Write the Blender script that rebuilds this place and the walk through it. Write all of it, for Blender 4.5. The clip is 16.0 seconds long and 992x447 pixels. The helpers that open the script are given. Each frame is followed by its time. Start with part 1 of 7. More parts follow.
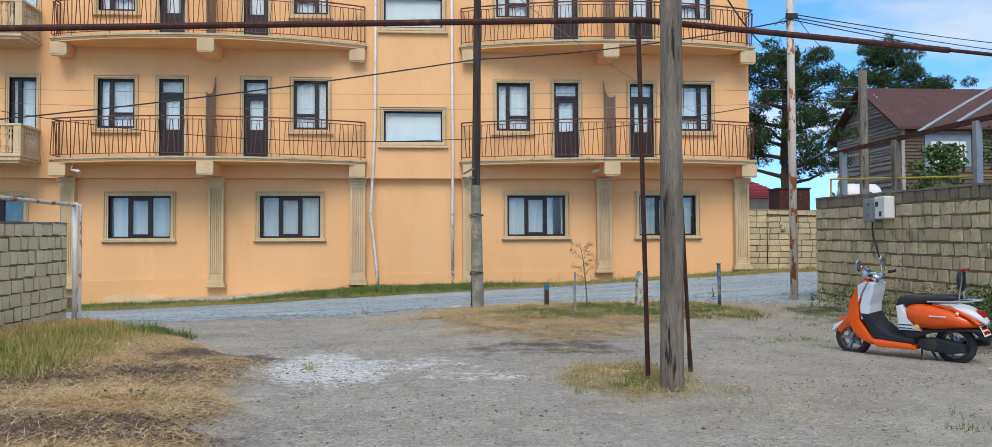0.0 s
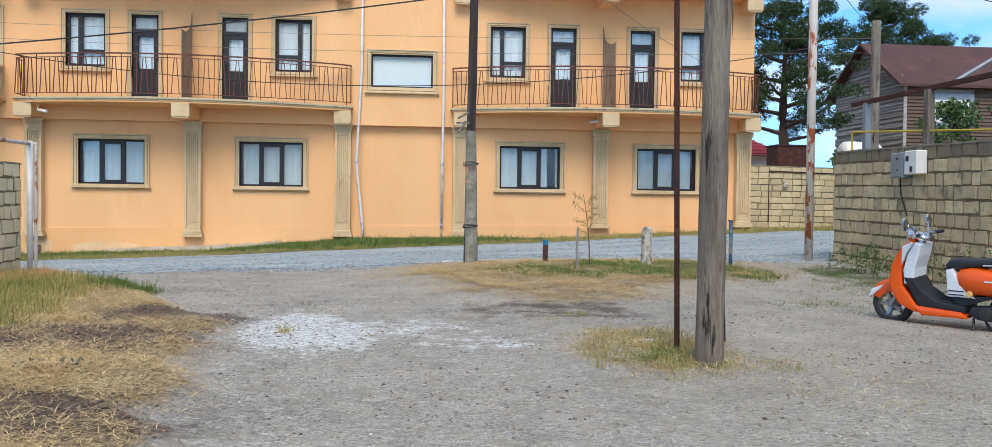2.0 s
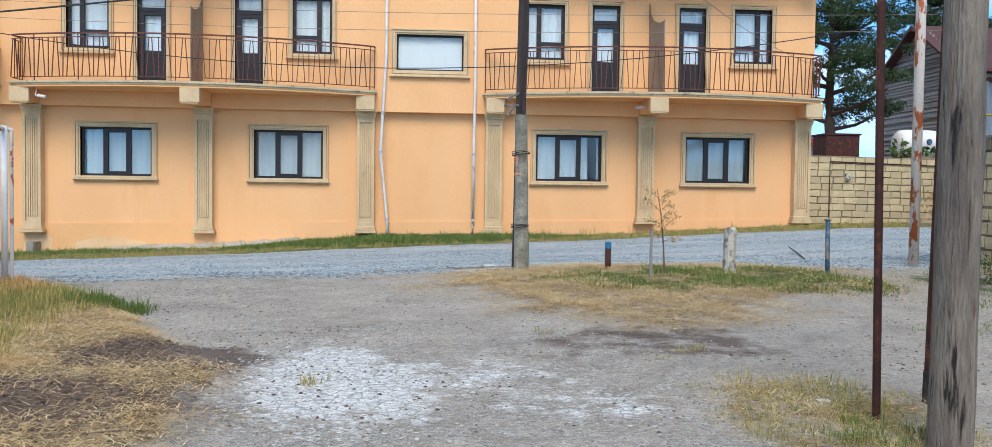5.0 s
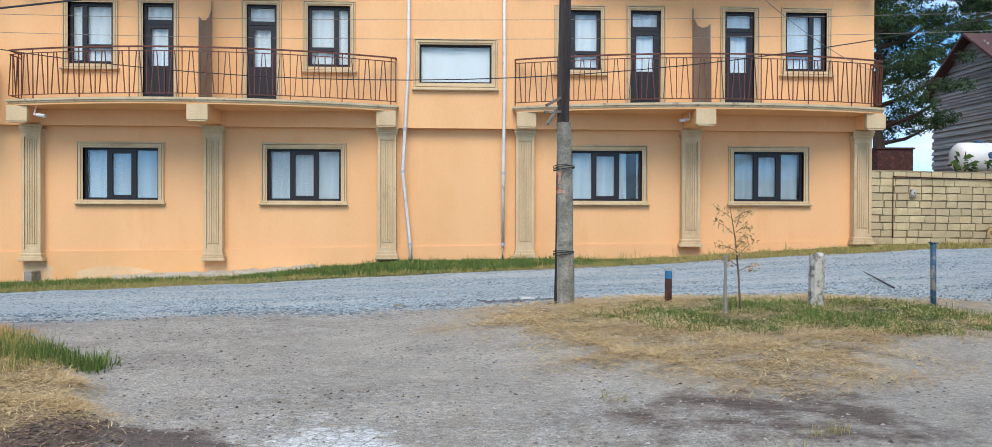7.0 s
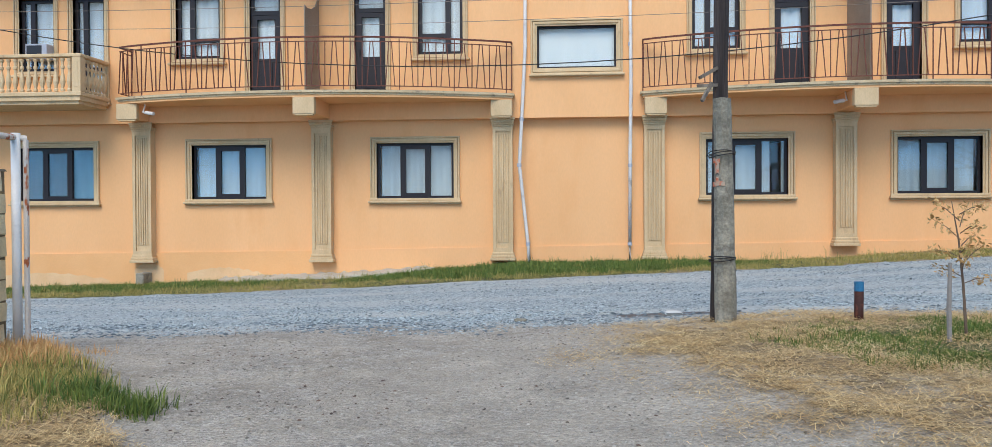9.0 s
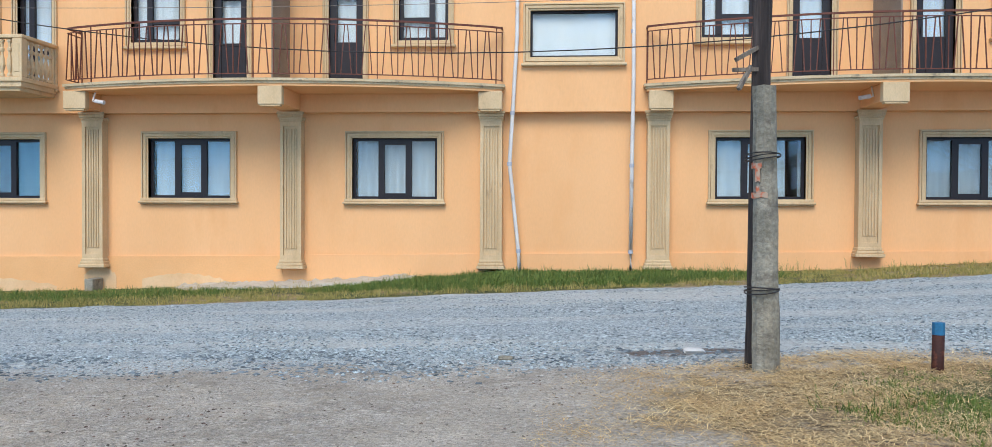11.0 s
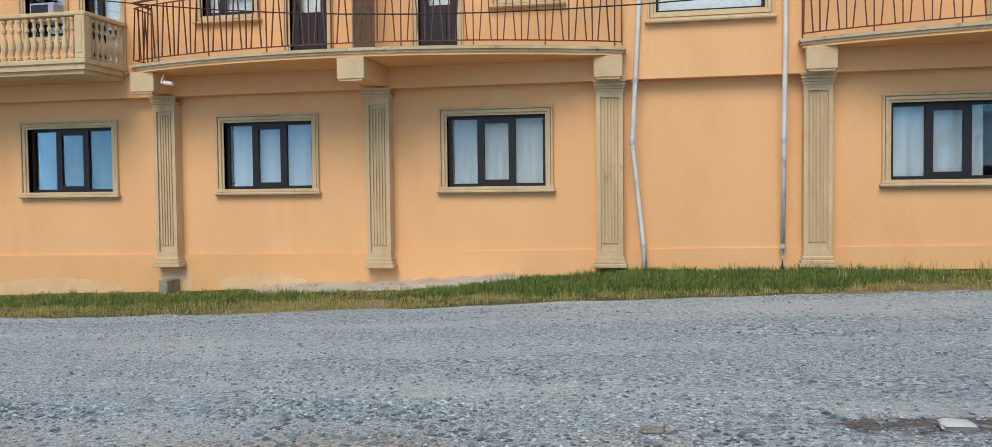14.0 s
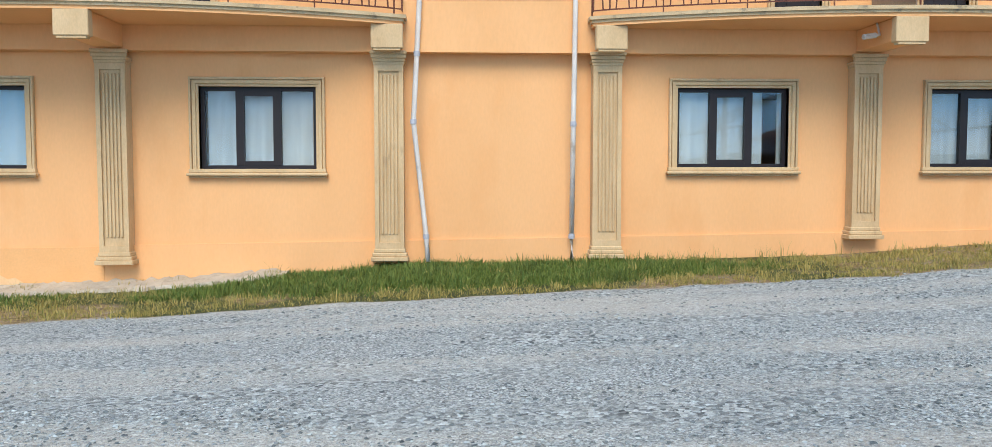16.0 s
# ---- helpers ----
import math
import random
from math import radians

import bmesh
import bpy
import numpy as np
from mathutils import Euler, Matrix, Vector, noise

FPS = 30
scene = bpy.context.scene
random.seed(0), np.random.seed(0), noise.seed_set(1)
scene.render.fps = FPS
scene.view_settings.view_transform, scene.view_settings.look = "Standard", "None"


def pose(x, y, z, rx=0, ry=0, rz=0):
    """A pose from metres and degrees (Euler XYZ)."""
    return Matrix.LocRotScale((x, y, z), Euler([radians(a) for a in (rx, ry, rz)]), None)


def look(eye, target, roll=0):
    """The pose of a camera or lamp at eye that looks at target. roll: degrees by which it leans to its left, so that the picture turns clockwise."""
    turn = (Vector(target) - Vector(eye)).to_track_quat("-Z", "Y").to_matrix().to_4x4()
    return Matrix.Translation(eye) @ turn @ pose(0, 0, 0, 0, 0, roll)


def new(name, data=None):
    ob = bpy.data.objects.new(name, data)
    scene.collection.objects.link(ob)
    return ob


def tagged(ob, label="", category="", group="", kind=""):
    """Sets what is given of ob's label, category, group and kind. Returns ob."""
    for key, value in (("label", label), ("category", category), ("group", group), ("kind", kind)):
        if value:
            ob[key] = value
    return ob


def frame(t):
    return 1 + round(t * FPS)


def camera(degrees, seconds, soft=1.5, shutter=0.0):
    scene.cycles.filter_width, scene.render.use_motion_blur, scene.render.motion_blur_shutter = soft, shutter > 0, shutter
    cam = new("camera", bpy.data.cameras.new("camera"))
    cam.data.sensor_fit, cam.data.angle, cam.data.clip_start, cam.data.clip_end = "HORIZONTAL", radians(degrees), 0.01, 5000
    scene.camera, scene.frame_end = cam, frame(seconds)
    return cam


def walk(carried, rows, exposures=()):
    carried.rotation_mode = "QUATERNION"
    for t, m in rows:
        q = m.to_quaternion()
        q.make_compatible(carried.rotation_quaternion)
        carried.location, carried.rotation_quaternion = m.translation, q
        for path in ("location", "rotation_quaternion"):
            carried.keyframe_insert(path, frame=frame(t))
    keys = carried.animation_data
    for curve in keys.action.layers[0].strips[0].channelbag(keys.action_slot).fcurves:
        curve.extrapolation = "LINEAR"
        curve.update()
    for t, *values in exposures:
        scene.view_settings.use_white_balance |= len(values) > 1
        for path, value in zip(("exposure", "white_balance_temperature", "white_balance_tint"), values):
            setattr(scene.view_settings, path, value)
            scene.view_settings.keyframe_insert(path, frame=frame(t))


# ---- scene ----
cam = camera(60.7, 16.0, 0.6)
EXPOSURE, SKY, SUN = -0.03, 0.112, 2.9
PATH = [
    (0, (-3.537, -2.192, 1.108), (-3.379, -0.2, 1.17), -0.3),
    (0.5, (-3.558, -2.026, 1.067), (-3.257, -0.049, 1.109), -0.1),
    (1, (-3.603, -1.754, 1.046), (-3.226, 0.21, 1.024), -0.1),
    (1.5, (-3.565, -1.368, 1.024), (-3.265, 0.608, 0.961), 0.0),
    (2, (-3.626, -1.023, 1.055), (-3.433, 0.967, 1.01), 0.7),
    (2.5, (-3.723, -0.692, 1.073), (-3.535, 1.299, 1.046), 0.7),
    (3, (-3.711, -0.292, 1.055), (-3.591, 1.704, 1.037), 0.9),
    (3.2, (-3.715, -0.147, 1.076), (-3.624, 1.851, 1.057), 1.1),
    (5.3, (-4.013, 1.374, 1.13), (-3.818, 3.363, 1.06), 0.5),
    (5.5, (-3.995, 1.555, 1.114), (-3.756, 3.539, 1.05), 0.5),
    (6, (-3.962, 2.02, 1.14), (-3.714, 4.004, 1.087), 0.9),
    (6.5, (-4.028, 2.502, 1.149), (-3.785, 4.487, 1.116), 0.6),
    (7, (-4.039, 2.981, 1.133), (-3.941, 4.978, 1.116), 0.2),
    (7.5, (-4.067, 3.45, 1.115), (-4.021, 5.449, 1.098), 0.1),
    (8, (-4.091, 3.91, 1.127), (-4.072, 5.91, 1.107), -0.4),
    (8.5, (-4.163, 4.381, 1.169), (-4.325, 6.375, 1.162), -0.2),
    (8.7, (-4.215, 4.548, 1.152), (-4.384, 6.541, 1.131), -0.3),
    (10.8, (-4.289, 6.452, 1.339), (-4.444, 8.446, 1.303), 0.3),
    (11, (-4.296, 6.68, 1.326), (-4.446, 8.674, 1.29), 0.3),
    (11.5, (-4.361, 7.137, 1.369), (-4.49, 9.133, 1.329), 0.1),
    (12, (-4.398, 7.62, 1.371), (-4.563, 9.613, 1.33), -0.1),
    (12.5, (-4.468, 8.061, 1.364), (-4.689, 10.048, 1.313), -0.2),
    (13, (-4.537, 8.523, 1.382), (-4.823, 10.502, 1.323), -0.4),
    (13.5, (-4.602, 8.958, 1.392), (-5.025, 10.912, 1.331), -0.3),
    (14, (-4.683, 9.416, 1.391), (-5.089, 11.373, 1.319), -0.6),
    (14.5, (-4.755, 9.788, 1.413), (-5.11, 11.754, 1.328), -0.8),
    (15, (-4.714, 10.17, 1.457), (-4.863, 12.161, 1.35), -0.8),
    (15.5, (-4.681, 10.549, 1.449), (-4.503, 12.538, 1.335), -0.5),
    (16, (-4.69, 10.987, 1.449), (-4.596, 12.981, 1.33), 0.0),
]
STOPS = [(0.0, -0.24), (1.0, -0.24), (1.6, 0.0), (2.4, -0.08), (3.0, -0.18), (5.5, 0.03), (7.0, 0.01), (8.0, -0.01), (8.5, -0.11), (11.0, 0.0), (12.5, 0.03), (13.2, -0.07), (14.0, -0.29), (14.5, 0.05), (15.5, 0.08), (16.0, 0.1)]
kelvin = lambda t: 6450 if t < 4 else 6250 if t < 12.6 else 6550 if t < 13.6 else 6800
walk(cam, [(t, look(e, g, r)) for t, e, g, r in PATH], [(t, EXPOSURE + e, kelvin(t), 10) for t, e in STOPS])

# ---- world and sun ----
SUN_ELEVATION, SUN_AZIMUTH = radians(47), radians(186)
world = bpy.data.worlds.new("sky")
scene.world = world
world.use_nodes = True
wn, wl = world.node_tree.nodes, world.node_tree.links
sky = wn.new("ShaderNodeTexSky")
sky.sky_type = "NISHITA"
sky.sun_disc = False
sky.sun_elevation, sky.sun_rotation = SUN_ELEVATION, SUN_AZIMUTH
sky.air_density, sky.dust_density, sky.ozone_density = 0.8, 0.1, 3.5
wco = wn.new("ShaderNodeTexCoord")
wmap = wn.new("ShaderNodeMapping")
wmap.inputs["Scale"].default_value, wmap.inputs["Location"].default_value = (1.0, 1.0, 3.2), (1.7, 0.4, 0.9)
cloud = wn.new("ShaderNodeTexNoise")
cloud.inputs["Scale"].default_value, cloud.inputs["Detail"].default_value = 2.1, 7.0
cramp = wn.new("ShaderNodeValToRGB")
cramp.color_ramp.elements[0].position, cramp.color_ramp.elements[1].position = 0.44, 0.60
cmix = wn.new("ShaderNodeMix")
cmix.data_type = "RGBA"
cmix.inputs["B"].default_value = (9.6, 9.5, 9.3, 1)
smap = wn.new("ShaderNodeMapping")
smap.inputs["Location"].default_value, smap.inputs["Scale"].default_value = (0, 0, 0.15), (1.0, 1.0, 1.0)
wl.new(wco.outputs["Generated"], smap.inputs["Vector"])
wl.new(smap.outputs["Vector"], sky.inputs["Vector"])
wl.new(wco.outputs["Generated"], wmap.inputs["Vector"])
wl.new(wmap.outputs["Vector"], cloud.inputs["Vector"])
wl.new(cloud.outputs["Fac"], cramp.inputs["Fac"])
wl.new(cramp.outputs["Color"], cmix.inputs["Factor"])
tint = wn.new("ShaderNodeHueSaturation")
tint.inputs["Saturation"].default_value, tint.inputs["Value"].default_value = 1.15, 3.3
tint.inputs["Hue"].default_value = 0.486
wl.new(sky.outputs["Color"], tint.inputs["Color"])
wl.new(tint.outputs["Color"], cmix.inputs["A"])
wl.new(cmix.outputs["Result"], wn["Background"].inputs["Color"])
wn["Background"].inputs["Strength"].default_value = SKY

sun = new("sun", bpy.data.lights.new("sun", "SUN"))
sun.data.energy, sun.data.angle, sun.data.color = SUN, radians(32), (1.0, 0.925, 0.85)
away = Vector((math.sin(SUN_AZIMUTH) * math.cos(SUN_ELEVATION), math.cos(SUN_AZIMUTH) * math.cos(SUN_ELEVATION), math.sin(SUN_ELEVATION)))
sun.matrix_world = look(away * 60, (0, 0, 0))


# ---- materials ----
def lin(r, g, b):
    f = lambda v: v / 12.92 if v <= 0.04045 else ((v + 0.055) / 1.055) ** 2.4
    return (f(r / 255), f(g / 255), f(b / 255), 1)


def mixer(nt, a, b, fac, kind="MIX"):
    m = nt.nodes.new("ShaderNodeMix")
    m.data_type, m.blend_type = "RGBA", kind
    for sock, v in (("A", a), ("B", b), ("Factor", fac)):
        if isinstance(v, bpy.types.NodeSocket):
            nt.links.new(v, m.inputs[sock])
        else:
            m.inputs[sock].default_value = v
    return m.outputs["Result"]


def noise_of(nt, scale, detail=4.0, stretch=None, rough=0.55):
    g = nt.nodes.new("ShaderNodeNewGeometry")
    out = g.outputs["Position"]
    if stretch:
        mp = nt.nodes.new("ShaderNodeMapping")
        mp.inputs["Scale"].default_value = stretch
        nt.links.new(out, mp.inputs["Vector"])
        out = mp.outputs["Vector"]
    n = nt.nodes.new("ShaderNodeTexNoise")
    n.inputs["Scale"].default_value, n.inputs["Detail"].default_value, n.inputs["Roughness"].default_value = scale, detail, rough
    nt.links.new(out, n.inputs["Vector"])
    return n.outputs["Fac"]


def step_of(nt, sock, lo, hi):
    m = nt.nodes.new("ShaderNodeMapRange")
    m.inputs["From Min"].default_value, m.inputs["From Max"].default_value = lo, hi
    nt.links.new(sock, m.inputs["Value"])
    return m.outputs["Result"]


def times(nt, a, b):
    m = nt.nodes.new("ShaderNodeMath")
    m.operation = "MULTIPLY"
    for k, v in enumerate((a, b)):
        if isinstance(v, bpy.types.NodeSocket):
            nt.links.new(v, m.inputs[k])
        else:
            m.inputs[k].default_value = v
    return m.outputs["Value"]


def mat(name, a, b, scale=2.0, fine=45.0, rough=0.8, metal=0.0, bump=0.2, spot=None, spot_at=(0.55, 0.68), spot_scale=3.0, stretch=None,
        per=None, per_to=None, depth=0.01, grain=0.25):
    m = bpy.data.materials.new(name)
    m.use_nodes = True
    nt = m.node_tree
    p = nt.nodes["Principled BSDF"]
    col = mixer(nt, a, b, step_of(nt, noise_of(nt, scale, 5.0, stretch), 0.3, 0.7))
    f = noise_of(nt, fine, 4.0, stretch)
    shade = step_of(nt, f, 0.2, 0.8)
    dark = mixer(nt, (1 - grain, 1 - grain, 1 - grain, 1), (1 + grain * 0.4, 1 + grain * 0.4, 1 + grain * 0.4, 1), shade)
    col = mixer(nt, col, dark, 1.0, "MULTIPLY")
    if per:
        if per == "object":
            r = nt.nodes.new("ShaderNodeObjectInfo").outputs["Random"]
        else:
            r = nt.nodes.new("ShaderNodeNewGeometry").outputs["Random Per Island"]
        col = mixer(nt, col, per_to, times(nt, r, 0.85))
    if spot:
        col = mixer(nt, col, spot, step_of(nt, noise_of(nt, spot_scale, 6.0, stretch, 0.62), *spot_at))
    nt.links.new(col, p.inputs["Base Color"])
    p.inputs["Roughness"].default_value, p.inputs["Metallic"].default_value = rough, metal
    if bump:
        bn = nt.nodes.new("ShaderNodeBump")
        bn.inputs["Strength"].default_value, bn.inputs["Distance"].default_value = bump, depth
        nt.links.new(f, bn.inputs["Height"])
        nt.links.new(bn.outputs["Normal"], p.inputs["Normal"])
    return m


def glass_mat():
    m = bpy.data.materials.new("window_glass")
    m.use_nodes = True
    nt = m.node_tree
    nt.nodes.remove(nt.nodes["Principled BSDF"])
    t, g, mx, f = (nt.nodes.new(k) for k in ("ShaderNodeBsdfTransparent", "ShaderNodeBsdfGlossy", "ShaderNodeMixShader", "ShaderNodeFresnel"))
    f.inputs["IOR"].default_value, g.inputs["Roughness"].default_value = 1.55, 0.02
    t.inputs["Color"].default_value = (0.90, 0.94, 0.95, 1)
    nt.links.new(f.outputs["Fac"], mx.inputs["Fac"])
    nt.links.new(t.outputs["BSDF"], mx.inputs[1])
    nt.links.new(g.outputs["BSDF"], mx.inputs[2])
    nt.links.new(mx.outputs["Shader"], nt.nodes["Material Output"].inputs["Surface"])
    return m


def ground_mat():
    m = bpy.data.materials.new("dirt_and_gravel")
    m.use_nodes = True
    nt = m.node_tree
    p = nt.nodes["Principled BSDF"]

    def zone(name, lo=0.35, hi=0.65, scale=2.2, amount=0.55):
        at = nt.nodes.new("ShaderNodeAttribute")
        at.attribute_name = name
        add = nt.nodes.new("ShaderNodeMath")
        add.operation = "ADD"
        nz = step_of(nt, noise_of(nt, scale, 6.0, None, 0.65), 0.25, 0.75)
        sub = nt.nodes.new("ShaderNodeMath")
        sub.operation = "MULTIPLY_ADD"
        nt.links.new(nz, sub.inputs[0])
        sub.inputs[1].default_value, sub.inputs[2].default_value = amount, -amount / 2
        nt.links.new(at.outputs["Fac"], add.inputs[0])
        nt.links.new(sub.outputs["Value"], add.inputs[1])
        return step_of(nt, add.outputs["Value"], lo, hi)

    def cells(scale):
        g = nt.nodes.new("ShaderNodeNewGeometry")
        v = nt.nodes.new("ShaderNodeTexVoronoi")
        v.inputs["Scale"].default_value = scale
        nt.links.new(g.outputs["Position"], v.inputs["Vector"])
        return v

    def bw(v):
        g = nt.nodes.new("ShaderNodeRGBToBW")
        nt.links.new(v.outputs["Color"], g.inputs["Color"])
        return g.outputs["Val"]

    dirt = mixer(nt, lin(190, 180, 163), lin(130, 122, 109), step_of(nt, noise_of(nt, 0.9, 6.0, None, 0.65), 0.3, 0.7))
    dirt = mixer(nt, dirt, lin(208, 201, 188), times(nt, step_of(nt, noise_of(nt, 5.0, 6.0), 0.52, 0.72), 0.6))
    small, tiny = cells(48.0), cells(105.0)
    chips = mixer(nt, lin(66, 62, 57), lin(228, 222, 211), bw(small))
    dirt = mixer(nt, dirt, chips, times(nt, step_of(nt, noise_of(nt, 7.0, 5.0, None, 0.65), 0.45, 0.60), 0.55))
    dirt = mixer(nt, dirt, mixer(nt, lin(84, 79, 72), lin(224, 217, 205), bw(tiny)), times(nt, step_of(nt, noise_of(nt, 3.3, 5.0), 0.36, 0.62), 0.42))
    dirt = mixer(nt, dirt, mixer(nt, lin(190, 181, 165), lin(148, 140, 127), step_of(nt, noise_of(nt, 1.6, 6.0, None, 0.65), 0.3, 0.7)), times(nt, zone("lane", 0.3, 0.7, 1.5, 0.8), 0.65))
    big, mid = cells(26.0), cells(62.0)
    road = mixer(nt, lin(48, 60, 66), lin(212, 224, 226), bw(big))
    road = mixer(nt, road, mixer(nt, lin(54, 66, 72), lin(216, 227, 229), bw(mid)), step_of(nt, noise_of(nt, 1.1, 4.0, (0.4, 1.4, 1)), 0.35, 0.6))
    road = mixer(nt, road, lin(194, 196, 190), times(nt, step_of(nt, noise_of(nt, 0.6, 5.0, (0.22, 1.7, 1)), 0.46, 0.62), 0.62))
    col = mixer(nt, dirt, road, zone("road", 0.3, 0.75, 1.2, 0.9))
    matted = mixer(nt, lin(182, 158, 116), lin(76, 62, 46), step_of(nt, noise_of(nt, 16.0, 6.0, (0.5, 1.6, 1), 0.7), 0.32, 0.66))
    col = mixer(nt, col, matted, zone("straw", 0.4, 0.75, 3.0, 0.8))
    col = mixer(nt, col, mixer(nt, lin(86, 92, 48), lin(48, 62, 28), noise_of(nt, 8.0)), zone("green", 0.4, 0.7))
    crack = nt.nodes.new("ShaderNodeTexVoronoi")
    crack.feature = "DISTANCE_TO_EDGE"
    crack.inputs["Scale"].default_value = 10.0
    geo = nt.nodes.new("ShaderNodeNewGeometry")
    nt.links.new(geo.outputs["Position"], crack.inputs["Vector"])
    chalk = mixer(nt, lin(164, 160, 152), lin(230, 229, 224), step_of(nt, crack.outputs["Distance"], 0.0, 0.09))
    col = mixer(nt, col, chalk, times(nt, zone("white", 0.34, 0.66, 5.0, 1.0), 0.95))
    col = mixer(nt, col, mixer(nt, lin(112, 90, 76), lin(58, 46, 40), step_of(nt, noise_of(nt, 12.0, 6.0, (0.5, 1.8, 1), 0.7), 0.3, 0.7)), times(nt, zone("dark", 0.4, 0.8, 3.0, 1.0), 0.85))
    fleck = step_of(nt, noise_of(nt, 24.0, 7.0, (0.8, 1.2, 1.0), 0.7), 0.34, 0.66)
    col = mixer(nt, col, mixer(nt, (0.76, 0.76, 0.76, 1), (1.24, 1.24, 1.24, 1), fleck), 1.0, "MULTIPLY")
    grit = step_of(nt, noise_of(nt, 75.0, 3.0, None, 0.7), 0.38, 0.62)
    col = mixer(nt, col, mixer(nt, (0.82, 0.82, 0.82, 1), (1.17, 1.17, 1.17, 1), grit), 1.0, "MULTIPLY")
    nt.links.new(col, p.inputs["Base Color"])
    p.inputs["Roughness"].default_value = 0.93
    h1 = noise_of(nt, 60.0, 5.0)
    bn = nt.nodes.new("ShaderNodeBump")
    bn.inputs["Strength"].default_value, bn.inputs["Distance"].default_value = 1.0, 0.03
    nt.links.new(h1, bn.inputs["Height"])
    b2 = nt.nodes.new("ShaderNodeBump")
    b2.invert = True
    b2.inputs["Strength"].default_value, b2.inputs["Distance"].default_value = 0.6, 0.02
    nt.links.new(big.outputs["Distance"], b2.inputs["Height"])
    nt.links.new(bn.outputs["Normal"], b2.inputs["Normal"])
    nt.links.new(b2.outputs["Normal"], p.inputs["Normal"])
    return m


